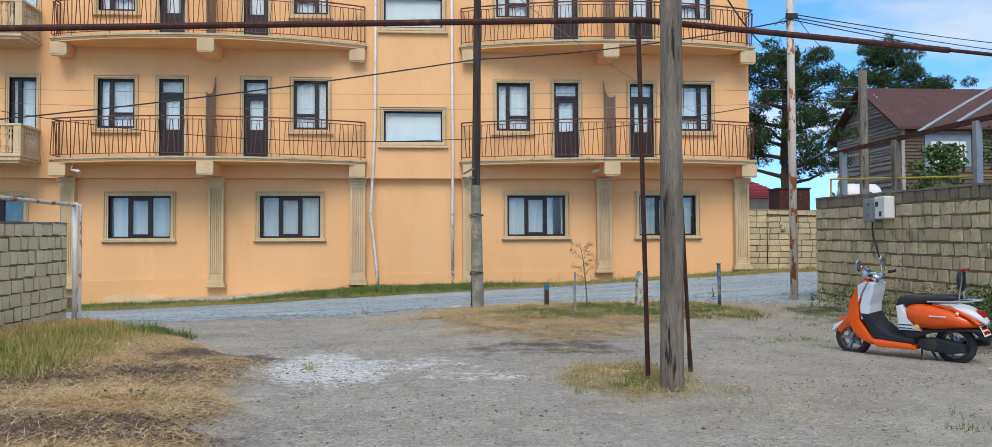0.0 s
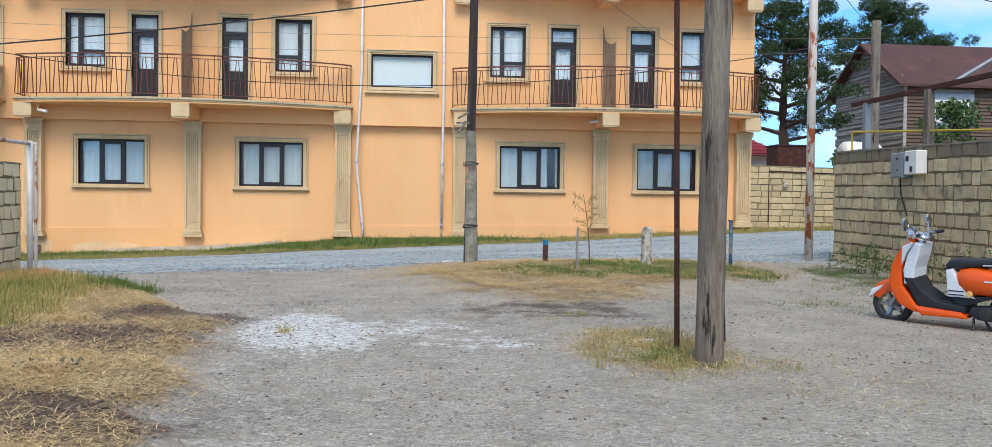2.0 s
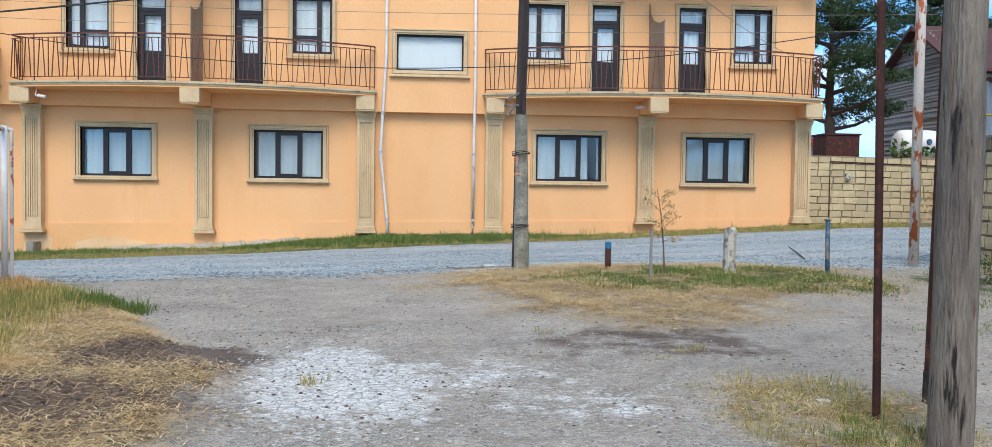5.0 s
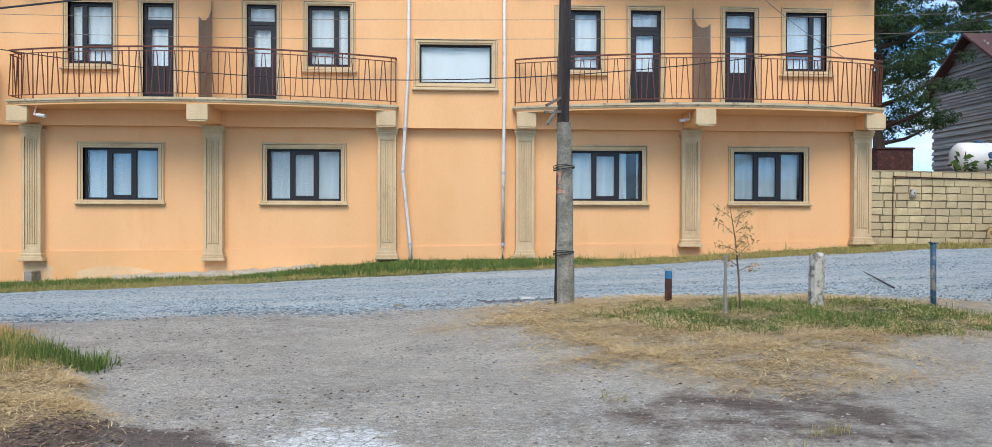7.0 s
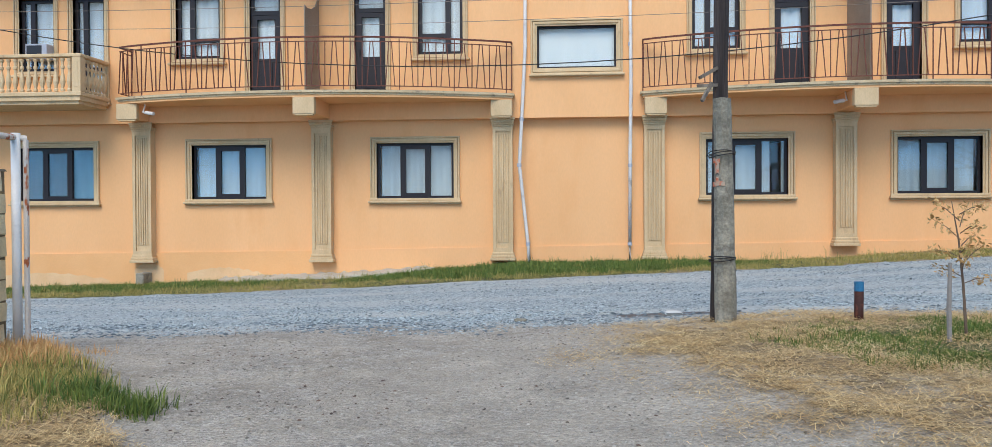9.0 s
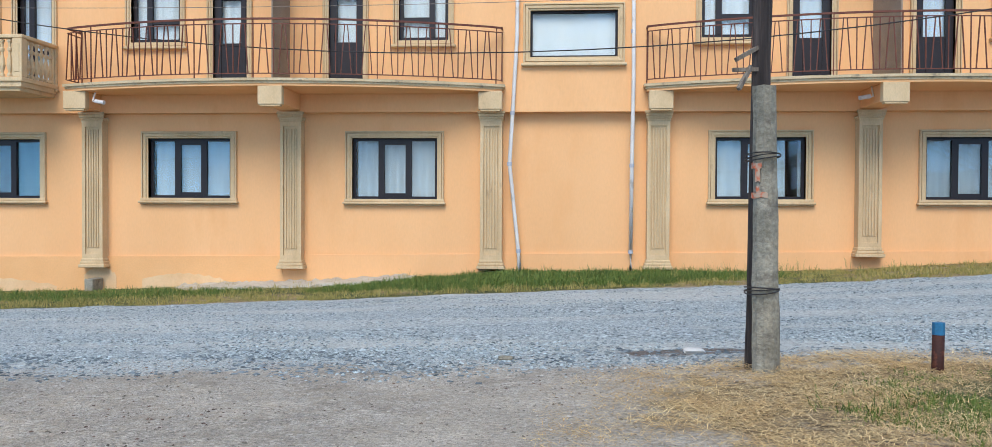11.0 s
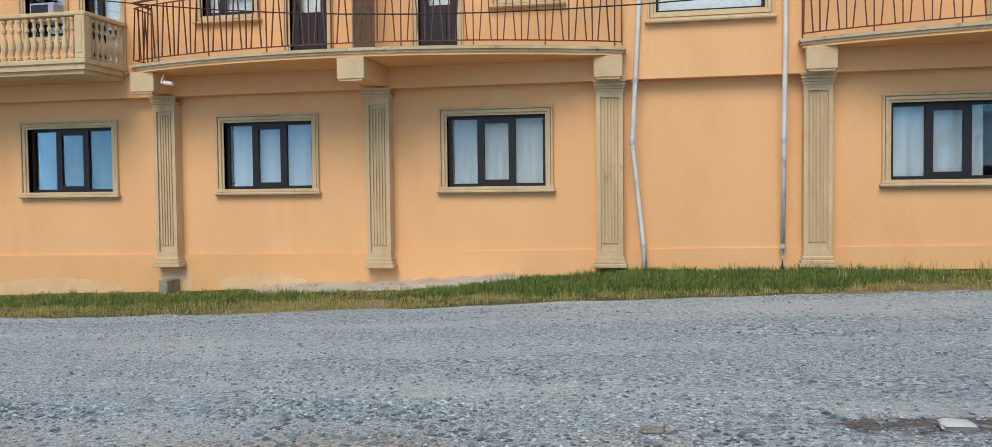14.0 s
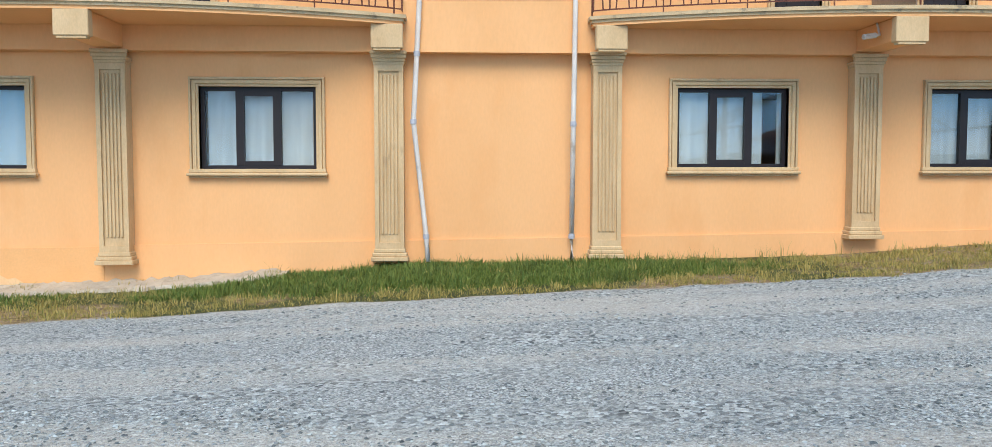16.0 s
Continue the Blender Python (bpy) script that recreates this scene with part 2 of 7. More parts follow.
M = {
    "peach": mat("peach_render", lin(240, 186, 131), lin(233, 177, 121), 0.8, 30, 0.88, bump=0.12, grain=0.06, spot=lin(228, 167, 109), spot_at=(0.58, 0.8), spot_scale=0.9, stretch=(1, 1, 0.35)),
    "orange": mat("fresh_orange_paint", lin(236, 182, 124), lin(230, 173, 114), 1.2, 30, 0.85, bump=0.12, grain=0.08),
    "bare": mat("bare_plinth_render", lin(232, 196, 150), lin(222, 180, 132), 2.0, 30, 0.9, bump=0.2, grain=0.1),
    "stone": mat("cast_stone_trim", lin(216, 189, 147), lin(198, 170, 129), 3.0, 50, 0.85, bump=0.2, grain=0.15, spot=lin(170, 143, 110), spot_at=(0.6, 0.78), spot_scale=5.0, stretch=(1, 1, 0.4)),
    "slab": mat("weathered_slab_edge", lin(212, 190, 152), lin(186, 164, 128), 2.5, 50, 0.88, bump=0.25, grain=0.2, spot=lin(128, 118, 100), spot_at=(0.56, 0.72), spot_scale=6.0),
    "rail": mat("rust_brown_paint", lin(116, 64, 46), lin(92, 50, 38), 6.0, 80, 0.6, 0.2, bump=0.1, spot=lin(124, 74, 52), spot_at=(0.58, 0.7), spot_scale=9.0),
    "pvc": mat("dark_brown_pvc", lin(30, 19, 21), lin(22, 15, 17), 4.0, 60, 0.5, bump=0.0, grain=0.08),
    "glass": glass_mat(),
    "curtain": mat("white_net_curtain", lin(214, 224, 226), lin(194, 206, 211), 3.0, 60, 0.9, bump=0.1, grain=0.06, stretch=(3, 3, 0.3)),
    # net curtain lightened: sky reflected in the upper panes is put into its colour
    "curtain_sky_glare": mat("net_curtain_sky_glare", lin(244, 247, 247), lin(230, 236, 238), 3.0, 60, 0.9, bump=0.1, grain=0.05, stretch=(3, 3, 0.3)),
    "curtain_brown": mat("grey_brown_curtain", lin(112, 106, 96), lin(84, 80, 74), 3.0, 60, 0.9, bump=0.1, grain=0.15, stretch=(3, 3, 0.3)),
    "curtain_grey": mat("grey_curtain", lin(124, 148, 154), lin(92, 118, 126), 3.0, 60, 0.9, bump=0.1, grain=0.1, stretch=(3, 3, 0.3)),
    "room": mat("dark_room", lin(70, 64, 58), lin(58, 54, 50), 1.0, 10, 0.9, bump=0.0),
    "plate": mat("grey_brown_sheet", lin(154, 138, 120), lin(138, 122, 106), 2.0, 40, 0.7, bump=0.1),
    "pipe": mat("white_drainpipe", lin(226, 222, 214), lin(206, 202, 196), 3.0, 50, 0.5, bump=0.05, grain=0.08, spot=lin(170, 160, 146), spot_at=(0.6, 0.75)),
    "pipe_grey": mat("grey_drainpipe", lin(186, 190, 198), lin(170, 174, 182), 3.0, 50, 0.45, bump=0.05, grain=0.08),
    "wood": mat("weathered_pole_wood", lin(150, 138, 122), lin(98, 88, 78), 1.6, 14, 0.9, bump=1.0, grain=0.5, spot=lin(34, 27, 24), spot_at=(0.60, 0.66), spot_scale=2.2, stretch=(6, 6, 0.7), depth=0.02),
    "wood_dark": mat("dark_pole_wood", lin(92, 80, 74), lin(44, 37, 35), 1.6, 12, 0.9, bump=1.0, grain=0.6, spot=lin(38, 32, 30), spot_at=(0.58, 0.68), spot_scale=3.2, stretch=(6, 6, 0.35), depth=0.02),
    "concrete": mat("rough_concrete", lin(168, 162, 144), lin(120, 116, 102), 4.0, 34, 0.92, bump=1.0, grain=0.5, spot=lin(104, 98, 88), spot_at=(0.55, 0.68), spot_scale=7.0, depth=0.015),
    "rust": mat("rusted_iron", lin(84, 46, 37), lin(58, 33, 28), 7.0, 90, 0.75, 0.3, bump=0.3, spot=lin(112, 64, 44), spot_at=(0.55, 0.68), spot_scale=12.0),
    "rust_white": mat("flaking_white_paint", lin(214, 204, 192), lin(196, 184, 170), 3.0, 60, 0.7, bump=0.3, spot=lin(158, 84, 42), spot_at=(0.545, 0.585), spot_scale=2.6, stretch=(2.5, 2.5, 1.0)),
    "block": mat("limestone_block", lin(226, 204, 158), lin(196, 174, 134), 5.0, 38, 0.92, bump=0.8, grain=0.42, per="object", per_to=lin(166, 148, 116), spot=lin(108, 99, 84), spot_at=(0.56, 0.72), spot_scale=3.5, depth=0.02),
    "block_dark": mat("weathered_top_block", lin(138, 122, 98), lin(112, 100, 84), 4.0, 38, 0.93, bump=0.7, grain=0.35, per="object", per_to=lin(124, 112, 92), spot=lin(84, 76, 66), spot_at=(0.56, 0.7), spot_scale=4.0, depth=0.02),
    "block_pale": mat("pale_limestone_block", lin(216, 196, 150), lin(196, 174, 130), 5.0, 38, 0.92, bump=0.6, grain=0.25, per="object", per_to=lin(176, 156, 120), depth=0.02),
    "block_warm": mat("rough_limestone_block", lin(248, 230, 190), lin(234, 211, 167), 5.0, 38, 0.92, bump=0.8, grain=0.3, per="object", per_to=lin(220, 197, 154), depth=0.02),
    "mortar": mat("grey_mortar", lin(146, 130, 102), lin(118, 104, 82), 5.0, 50, 0.95, bump=0.6, grain=0.3),
    "coping": mat("mossy_coping", lin(108, 100, 88), lin(84, 79, 68), 4.0, 40, 0.93, bump=0.5, grain=0.35, spot=lin(96, 92, 62), spot_at=(0.58, 0.7)),
    "ground": ground_mat(),
    "grass": mat("green_grass_blades", lin(76, 108, 38), lin(42, 72, 22), 1.5, 30, 0.7, bump=0.0, per="island", per_to=lin(126, 138, 62)),
    "grass_mid": mat("yellowing_grass_blades", lin(134, 132, 62), lin(84, 96, 38), 1.2, 30, 0.75, bump=0.0, per="island", per_to=lin(196, 174, 104)),
    "straw": mat("dry_straw_blades", lin(250, 228, 174), lin(222, 188, 128), 2.0, 30, 0.8, bump=0.0, per="island", per_to=lin(152, 116, 72)),
    "russet": mat("russet_dry_grass", lin(200, 150, 92), lin(176, 128, 76), 2.0, 30, 0.8, bump=0.0, per="island", per_to=lin(216, 180, 124)),
    "gravel": mat("blue_grey_gravel", lin(96, 109, 113), lin(52, 63, 67), 3.0, 60, 0.85, bump=0.2, per="island", per_to=lin(196, 208, 210)),
    "slate": mat("dark_slate_stone", lin(84, 95, 101), lin(46, 55, 61), 3.0, 60, 0.85, bump=0.2, per="island", per_to=lin(136, 148, 154)),
    "pebble": mat("dusty_pebble", lin(112, 103, 90), lin(84, 77, 68), 3.0, 60, 0.9, bump=0.2, per="island", per_to=lin(200, 194, 182)),
    "chalk": mat("chalky_white_stone", lin(216, 215, 210), lin(190, 189, 184), 5.0, 60, 0.9, bump=0.3, per="island", per_to=lin(186, 184, 178)),
    "seeds": mat("dark_red_seed_heads", lin(122, 56, 50), lin(92, 42, 40), 2.0, 10, 0.8, bump=0.0, per="island", per_to=lin(140, 96, 74)),
    "limewash": mat("flaking_limewash", lin(206, 202, 188), lin(176, 170, 154), 4.0, 34, 0.92, bump=0.8, grain=0.3, spot=lin(116, 110, 96), spot_at=(0.50, 0.58), spot_scale=9.0, depth=0.015),
    "pale_concrete": mat("pale_worn_concrete", lin(200, 192, 176), lin(176, 168, 152), 2.0, 34, 0.92, bump=0.4, grain=0.25, spot=lin(150, 144, 130), spot_at=(0.58, 0.72), spot_scale=4.0),
    "boards": mat("silvered_boards", lin(192, 186, 178), lin(150, 146, 140), 2.0, 30, 0.9, bump=0.5, grain=0.4, per="object", per_to=lin(130, 124, 118), stretch=(1, 0.5, 6)),
    "boards_brown": mat("brown_boards", lin(118, 96, 80), lin(94, 78, 66), 2.0, 30, 0.9, bump=0.5, grain=0.4, per="object", per_to=lin(92, 76, 66), stretch=(0.5, 1, 6)),
    "roof": mat("brown_sheet_roof", lin(92, 58, 52), lin(76, 48, 44), 0.8, 20, 0.7, 0.1, bump=0.2, spot=lin(116, 76, 60), spot_at=(0.56, 0.75), spot_scale=1.2),
    "roof_red": mat("red_sheet_roof", lin(182, 62, 72), lin(160, 52, 62), 1.0, 20, 0.6, bump=0.1),
    "roof_wine": mat("wine_sheet_roof", lin(122, 48, 52), lin(104, 40, 46), 1.0, 20, 0.55, bump=0.1),
    "white": mat("white_paint", lin(228, 226, 220), lin(210, 208, 202), 2.0, 40, 0.6, bump=0.1, grain=0.08),
    "bark": mat("pine_bark", lin(88, 70, 58), lin(64, 52, 46), 3.0, 14, 0.95, bump=0.8, grain=0.4, stretch=(1, 1, 0.3), depth=0.03),
    "needles": mat("pine_needles", lin(34, 58, 26), lin(20, 38, 18), 0.6, 10, 0.8, bump=0.0, per="island", per_to=lin(64, 88, 42)),
    "leaves": mat("broad_leaves", lin(50, 78, 32), lin(36, 60, 26), 1.0, 10, 0.7, bump=0.0, per="island", per_to=lin(84, 110, 46)),
    "wilted": mat("wilted_leaves", lin(112, 116, 84), lin(72, 76, 52), 2.0, 10, 0.8, bump=0.0, per="island", per_to=lin(176, 178, 148)),
    "dry_leaves": mat("withered_leaves", lin(196, 160, 100), lin(166, 128, 78), 2.0, 10, 0.8, bump=0.0, per="island", per_to=lin(206, 172, 116)),
    "twig": mat("thin_bark", lin(120, 100, 82), lin(96, 80, 66), 6.0, 40, 0.9, bump=0.2),
    "so": mat("orange_scooter_paint", lin(226, 88, 20), lin(220, 84, 18), 1.0, 20, 0.25, bump=0.0, grain=0.02),
    "sw": mat("silver_white_scooter_paint", lin(216, 220, 224), lin(206, 210, 216), 1.0, 20, 0.28, bump=0.0, grain=0.02),
    "black": mat("black_plastic", lin(36, 38, 44), lin(28, 30, 34), 3.0, 60, 0.55, bump=0.1, grain=0.15),
    "rubber": mat("tyre_rubber", lin(44, 44, 46), lin(56, 54, 54), 5.0, 60, 0.85, bump=0.2),
    "chrome": mat("chrome", lin(214, 216, 220), lin(200, 202, 206), 3.0, 60, 0.14, 1.0, bump=0.0, grain=0.03),
    "alloy": mat("alloy_rim", lin(168, 170, 174), lin(150, 152, 156), 3.0, 60, 0.35, 0.9, bump=0.0, grain=0.05),
    "red_lens": mat("red_lens", lin(170, 24, 24), lin(150, 20, 20), 3.0, 60, 0.2, bump=0.0, grain=0.02),
    "amber": mat("amber_lens", lin(230, 180, 110), lin(220, 160, 90), 3.0, 60, 0.2, bump=0.0, grain=0.02),
    "blue": mat("flaking_blue_paint", lin(48, 92, 120), lin(38, 66, 84), 5.0, 60, 0.65, bump=0.2, spot=lin(128, 120, 108), spot_at=(0.52, 0.6), spot_scale=9.0),
    "grey_metal": mat("grey_galvanised_metal", lin(148, 156, 162), lin(126, 134, 140), 3.0, 60, 0.5, 0.4, bump=0.05, grain=0.08),
    "wire": mat("dark_cable", lin(40, 36, 36), lin(30, 28, 28), 3.0, 60, 0.6, bump=0.0),
    "wire_grey": mat("grey_cable", lin(140, 124, 110), lin(120, 108, 98), 3.0, 60, 0.6, bump=0.0),
    "blue_top": mat("bright_blue_paint", lin(44, 118, 160), lin(36, 100, 140), 5.0, 60, 0.6, bump=0.1, spot=lin(96, 84, 78), spot_at=(0.6, 0.68), spot_scale=12.0),
    "yellow": mat("yellow_gas_pipe", lin(206, 176, 52), lin(186, 156, 44), 3.0, 60, 0.55, bump=0.05),
    "marking": mat("faded_red_marking", lin(204, 104, 66), lin(190, 98, 66), 9.0, 60, 0.9, bump=0.1, spot=lin(170, 150, 130), spot_at=(0.42, 0.56), spot_scale=16.0),
    "blade_dark": mat("dark_soil_clods", lin(86, 70, 62), lin(54, 45, 40), 4.0, 40, 0.95, bump=0.4, per="island", per_to=lin(126, 104, 90)),
}


# ---- mesh helpers ----
def link(name, bm, material, parent=None, label="", smooth=False):
    me = bpy.data.meshes.new(name)
    bm.to_mesh(me)
    bm.free()
    me.materials.append(M[material])
    if smooth:
        me.polygons.foreach_set("use_smooth", [True] * len(me.polygons))
    ob = new(name, me)
    ob.parent = parent
    if label:
        ob["label"] = label
    return ob


def part(name, bm, material, parent, label="", smooth=False):
    return link(name, bm, material, parent, label, smooth)


def share(name, me, parent, m):
    ob = new(name, me)
    ob.parent = parent
    ob.matrix_basis = m
    return ob


def thing(name, label, category, group="", kind="", at=None):
    ob = new(name)
    if at is not None:
        ob.matrix_basis = at
    return tagged(ob, label, category, group, kind)


def raw(name, verts, faces, material, parent=None, smooth=False):
    me = bpy.data.meshes.new(name)
    me.from_pydata(verts, [], faces)
    me.materials.append(M[material])
    if smooth:
        me.polygons.foreach_set("use_smooth", [True] * len(me.polygons))
    ob = new(name, me)
    ob.parent = parent
    return ob


def box(bm, x0, x1, y0, y1, z0, z1, bevel=0.0, m=None):
    vs = [bm.verts.new((x, y, z)) for x in (x0, x1) for y in (y0, y1) for z in (z0, z1)]
    fs = [bm.faces.new([vs[i] for i in q]) for q in ((0, 1, 3, 2), (4, 6, 7, 5), (0, 4, 5, 1), (2, 3, 7, 6), (0, 2, 6, 4), (1, 5, 7, 3))]
    if bevel:
        es = list({e for f in fs for e in f.edges})
        r = bmesh.ops.bevel(bm, geom=es, offset=bevel, segments=1, affect="EDGES", profile=0.5)
        vs = list({v for f in r["faces"] for v in f.verts} | {v for v in vs if v.is_valid})
    if m is not None:
        bmesh.ops.transform(bm, matrix=m, verts=[v for v in vs if v.is_valid])
    return bm


def cube(x0, x1, y0, y1, z0, z1, bevel=0.0):
    return box(bmesh.new(), x0, x1, y0, y1, z0, z1, bevel)


def tube(bm, points, radius, n=8, cap=True):
    pts = [Vector(p) for p in points]
    rad = radius if isinstance(radius, (list, tuple)) else [radius] * len(pts)
    rings = []
    for k, p in enumerate(pts):
        d = (pts[min(k + 1, len(pts) - 1)] - pts[max(k - 1, 0)]).normalized()
        u = d.cross(Vector((0, 0, 1)))
        if u.length < 0.05:
            u = d.cross(Vector((0, 1, 0)))
        u.normalize()
        v = u.cross(d).normalized()
        off = math.pi / 4 if n == 4 else 0
        rings.append([bm.verts.new(p + rad[k] * (math.cos(off + 2 * math.pi * i / n) * u + math.sin(off + 2 * math.pi * i / n) * v)) for i in range(n)])
    for a, b in zip(rings, rings[1:]):
        for i in range(n):
            bm.faces.new((a[i], a[(i + 1) % n], b[(i + 1) % n], b[i]))
    if cap:
        bm.faces.new(rings[0][::-1])
        bm.faces.new(rings[-1])
    return bm


def lathe(bm, profile, n=16, m=None):
    """profile: (radius, z) pairs, turned about z."""
    rings = [[bm.verts.new((r * math.cos(2 * math.pi * i / n), r * math.sin(2 * math.pi * i / n), z)) for i in range(n)] for r, z in profile]
    for a, b in zip(rings, rings[1:]):
        for i in range(n):
            bm.faces.new((a[i], a[(i + 1) % n], b[(i + 1) % n], b[i]))
    bm.faces.new(rings[0][::-1])
    bm.faces.new(rings[-1])
    if m is not None:
        bmesh.ops.transform(bm, matrix=m, verts=[v for r in rings for v in r])
    return bm


def prism(bm, outline, w0, w1, bevel=0.0):
    """An outline in x and z, drawn out along y from w0 to w1."""
    a = [bm.verts.new((x, w0, z)) for x, z in outline]
    b = [bm.verts.new((x, w1, z)) for x, z in outline]
    n = len(outline)
    fs = [bm.faces.new(a), bm.faces.new(b[::-1])] + [bm.faces.new((a[i], b[i], b[(i + 1) % n], a[(i + 1) % n])) for i in range(n)]
    bmesh.ops.recalc_face_normals(bm, faces=fs)
    if bevel:
        bmesh.ops.bevel(bm, geom=list(set(fs[0].edges) | set(fs[1].edges)), offset=bevel, segments=2, affect="EDGES", profile=0.6)
    return bm


def loft(bm, sections, n=16, power=2.6):
    """sections: (x, centre z, half height, half width) along x."""
    rings = []
    for x, cz, hh, hw in sections:
        ring = []
        for i in range(n):
            a = 2 * math.pi * i / n
            c, s = math.cos(a), math.sin(a)
            ring.append(bm.verts.new((x, math.copysign(abs(c) ** (2 / power), c) * hw, cz + math.copysign(abs(s) ** (2 / power), s) * hh)))
        rings.append(ring)
    for a, b in zip(rings, rings[1:]):
        for i in range(n):
            bm.faces.new((a[i], a[(i + 1) % n], b[(i + 1) % n], b[i]))
    bm.faces.new(rings[0][::-1])
    bm.faces.new(rings[-1])
    bmesh.ops.recalc_face_normals(bm, faces=bm.faces)
    return bm


# ---- ground ----
HX = [-24, -14, -9, -5, -2.5, 0.5, 2, 4, 7, 15]
HY = [-10, 5, 9, 13.5, 18, 22, 24.7, 34, 60]
HZ = np.array([
    [-.1, -.1, -.12, -.12, -.12, -.12, -.12, -.1, .0, .0],
    [-.1, -.06, -.08, -.1, -.12, -.12, -.16, -.16, .0, .0],
    [-.1, -.12, -.12, -.12, -.08, -.08, -.16, -.1, .1, .2],
    [-.45, -.3, -.2, -.12, .0, .05, .06, .12, .3, .4],
    [-.6, -.45, -.35, -.2, -.1, .0, .1, .2, .35, .5],
    [-.78, -.54, -.38, -.19, -.08, .06, .14, .24, .38, .56],
    [-.88, -.55, -.32, -.05, -.03, .01, .08, .20, .37, .57],
    [.2, .3, .4, .5, .6, .7, .8, .8, .9, 1.0],
    [1.0] * 10])


def smooth01(v, lo, hi):
    t = np.clip((v - lo) / (hi - lo), 0, 1)
    return t * t * (3 - 2 * t)


def wave(x, y):
    return (np.sin(1.7 * x + 0.6 * y) + np.sin(2.3 * y - 0.9 * x + 1.3) + np.sin(3.9 * x + 2.1 * y + 0.4) * 0.5) / 2.5


def height(x, y):
    x, y = np.asarray(x, float), np.asarray(y, float)
    xi = np.clip(np.interp(x, HX, np.arange(len(HX))), 0, len(HX) - 1.001)
    yi = np.clip(np.interp(y, HY, np.arange(len(HY))), 0, len(HY) - 1.001)
    i, j = xi.astype(int), yi.astype(int)
    u, v = xi - i, yi - j
    z = (HZ[j, i] * (1 - u) + HZ[j, i + 1] * u) * (1 - v) + (HZ[j + 1, i] * (1 - u) + HZ[j + 1, i + 1] * u) * v
    z = z + 0.10 * straw_left(x, y) + 0.05 * island(x, y)
    return z + 0.012 * wave(x * 1.3, y * 1.3) + 0.006 * wave(x * 5, y * 5)


def blob(x, y, cx, cy, rx, ry, turn=0.0, edge=0.35):
    c, s = math.cos(turn), math.sin(turn)
    dx, dy = x - cx, y - cy
    d = np.sqrt(((c * dx + s * dy) / rx) ** 2 + ((c * dy - s * dx) / ry) ** 2) + 0.12 * wave(x * 1.9, y * 1.9)
    return 1 - smooth01(d, 1 - edge, 1 + edge)


def straw_left(x, y):
    edge = -0.05 + np.interp(y, [-4, 3.4, 5.2, 6.8, 7.6, 9.0, 10.5, 12.4], [-4.9, -4.85, -5.1, -5.25, -5.7, -6.5, -7.4, -8.9])
    return (1 - smooth01(x + 0.25 * wave(x * 2, y * 2), edge - 0.35, edge + 0.25)) * (1 - smooth01(y, 12.2, 13.0))


def island(x, y):
    return np.maximum(blob(x, y, -0.9, 12.4, 2.9, 1.9), 0.8 * blob(x, y, -1.7, 10.6, 1.6, 1.8))


def road_zone(x, y):
    near = np.interp(x, [-24, -10, -6, -3.6, -2.5, 1.5, 2.6, 4, 8], [14.5, 14.2, 14.5, 14.6, 14.8, 14.7, 13.6, 13.4, 13.6]) + 0.25 * wave(x * 1.4, y * 0.7)
    far = np.interp(x, [-24, -14, -6, 1, 5, 8], [20.6, 21.2, 22.0, 21.9, 22.3, 22.5]) + 0.12 * wave(x * 2.3, y)
    return smooth01(y, near - 0.9, near + 0.7) * (1 - smooth01(y, far - 0.12, far + 0.12))


def verge(x, y):
    far = np.interp(x, [-24, -14, -6, 1, 5, 8], [20.6, 21.2, 22.0, 21.9, 22.3, 22.5]) + 0.12 * wave(x * 2.3, y)
    return smooth01(y, far - 0.1, far + 0.15)


def green_zone(x, y):
    g = 0.95 * blob(x, y, -0.1, 12.25, 2.0, 1.1)
    g = np.maximum(g, verge(x, y) * (y < 25.2) * smooth01(wave(x * 0.8 + 3, y * 0.6) + 0.55, 0, 0.6) * (1 - smooth01(x, 0.3, 1.8)))
    g = np.maximum(g, 0.6 * blob(x, y, 3.2, 11.6, 0.6, 1.6))
    return g


def white_zone(x, y):
    return np.maximum(0.86 * blob(x, y, -4.6, 6.75, 0.62, 1.2, 0.2, 0.6), np.maximum(0.45 * blob(x, y, -3.9, 6.9, 0.8, 0.6, 0, 0.6), 0.5 * blob(x, y, -3.1, 6.1, 0.5, 0.4, 0, 0.6)))


def dark_zone(x, y):
    d = np.maximum(0.66 * blob(x, y, -2.1, 8.1, 1.3, 0.75, 0.1, 0.6), blob(x, y, -5.85, 7.35, 0.7, 0.7))
    d = np.maximum(d, 0.9 * blob(x, y, -6.7, 5.7, 1.6, 0.7, 0.2, 0.5))
    d = np.maximum(d, 0.9 * blob(x, y, -5.9, 3.3, 1.1, 0.5))
    return np.maximum(d, 0.8 * blob(x, y, -3.0, 15.0, 0.8, 0.22))


def lane_zone(x, y):
    return np.maximum(blob(x, y, 1.2, 8.0, 3.6, 6.5, 0.25, 0.4), np.maximum(0.8 * blob(x, y, -0.8, 3.6, 1.6, 2.2, 0, 0.5), 0.7 * blob(x, y, -3.6, 11.0, 2.6, 2.6, 0, 0.5)))


def spread(lo, hi, step, far, grow=1.22):
    mid = list(np.arange(lo, hi + step / 2, step))
    left, right, d = [], [], step
    a, b = lo, hi
    while a > -far:
        d *= grow
        a, b = a - d, b + d
        left.append(a)
        right.append(b)
    return np.array(left[::-1] + mid + right)


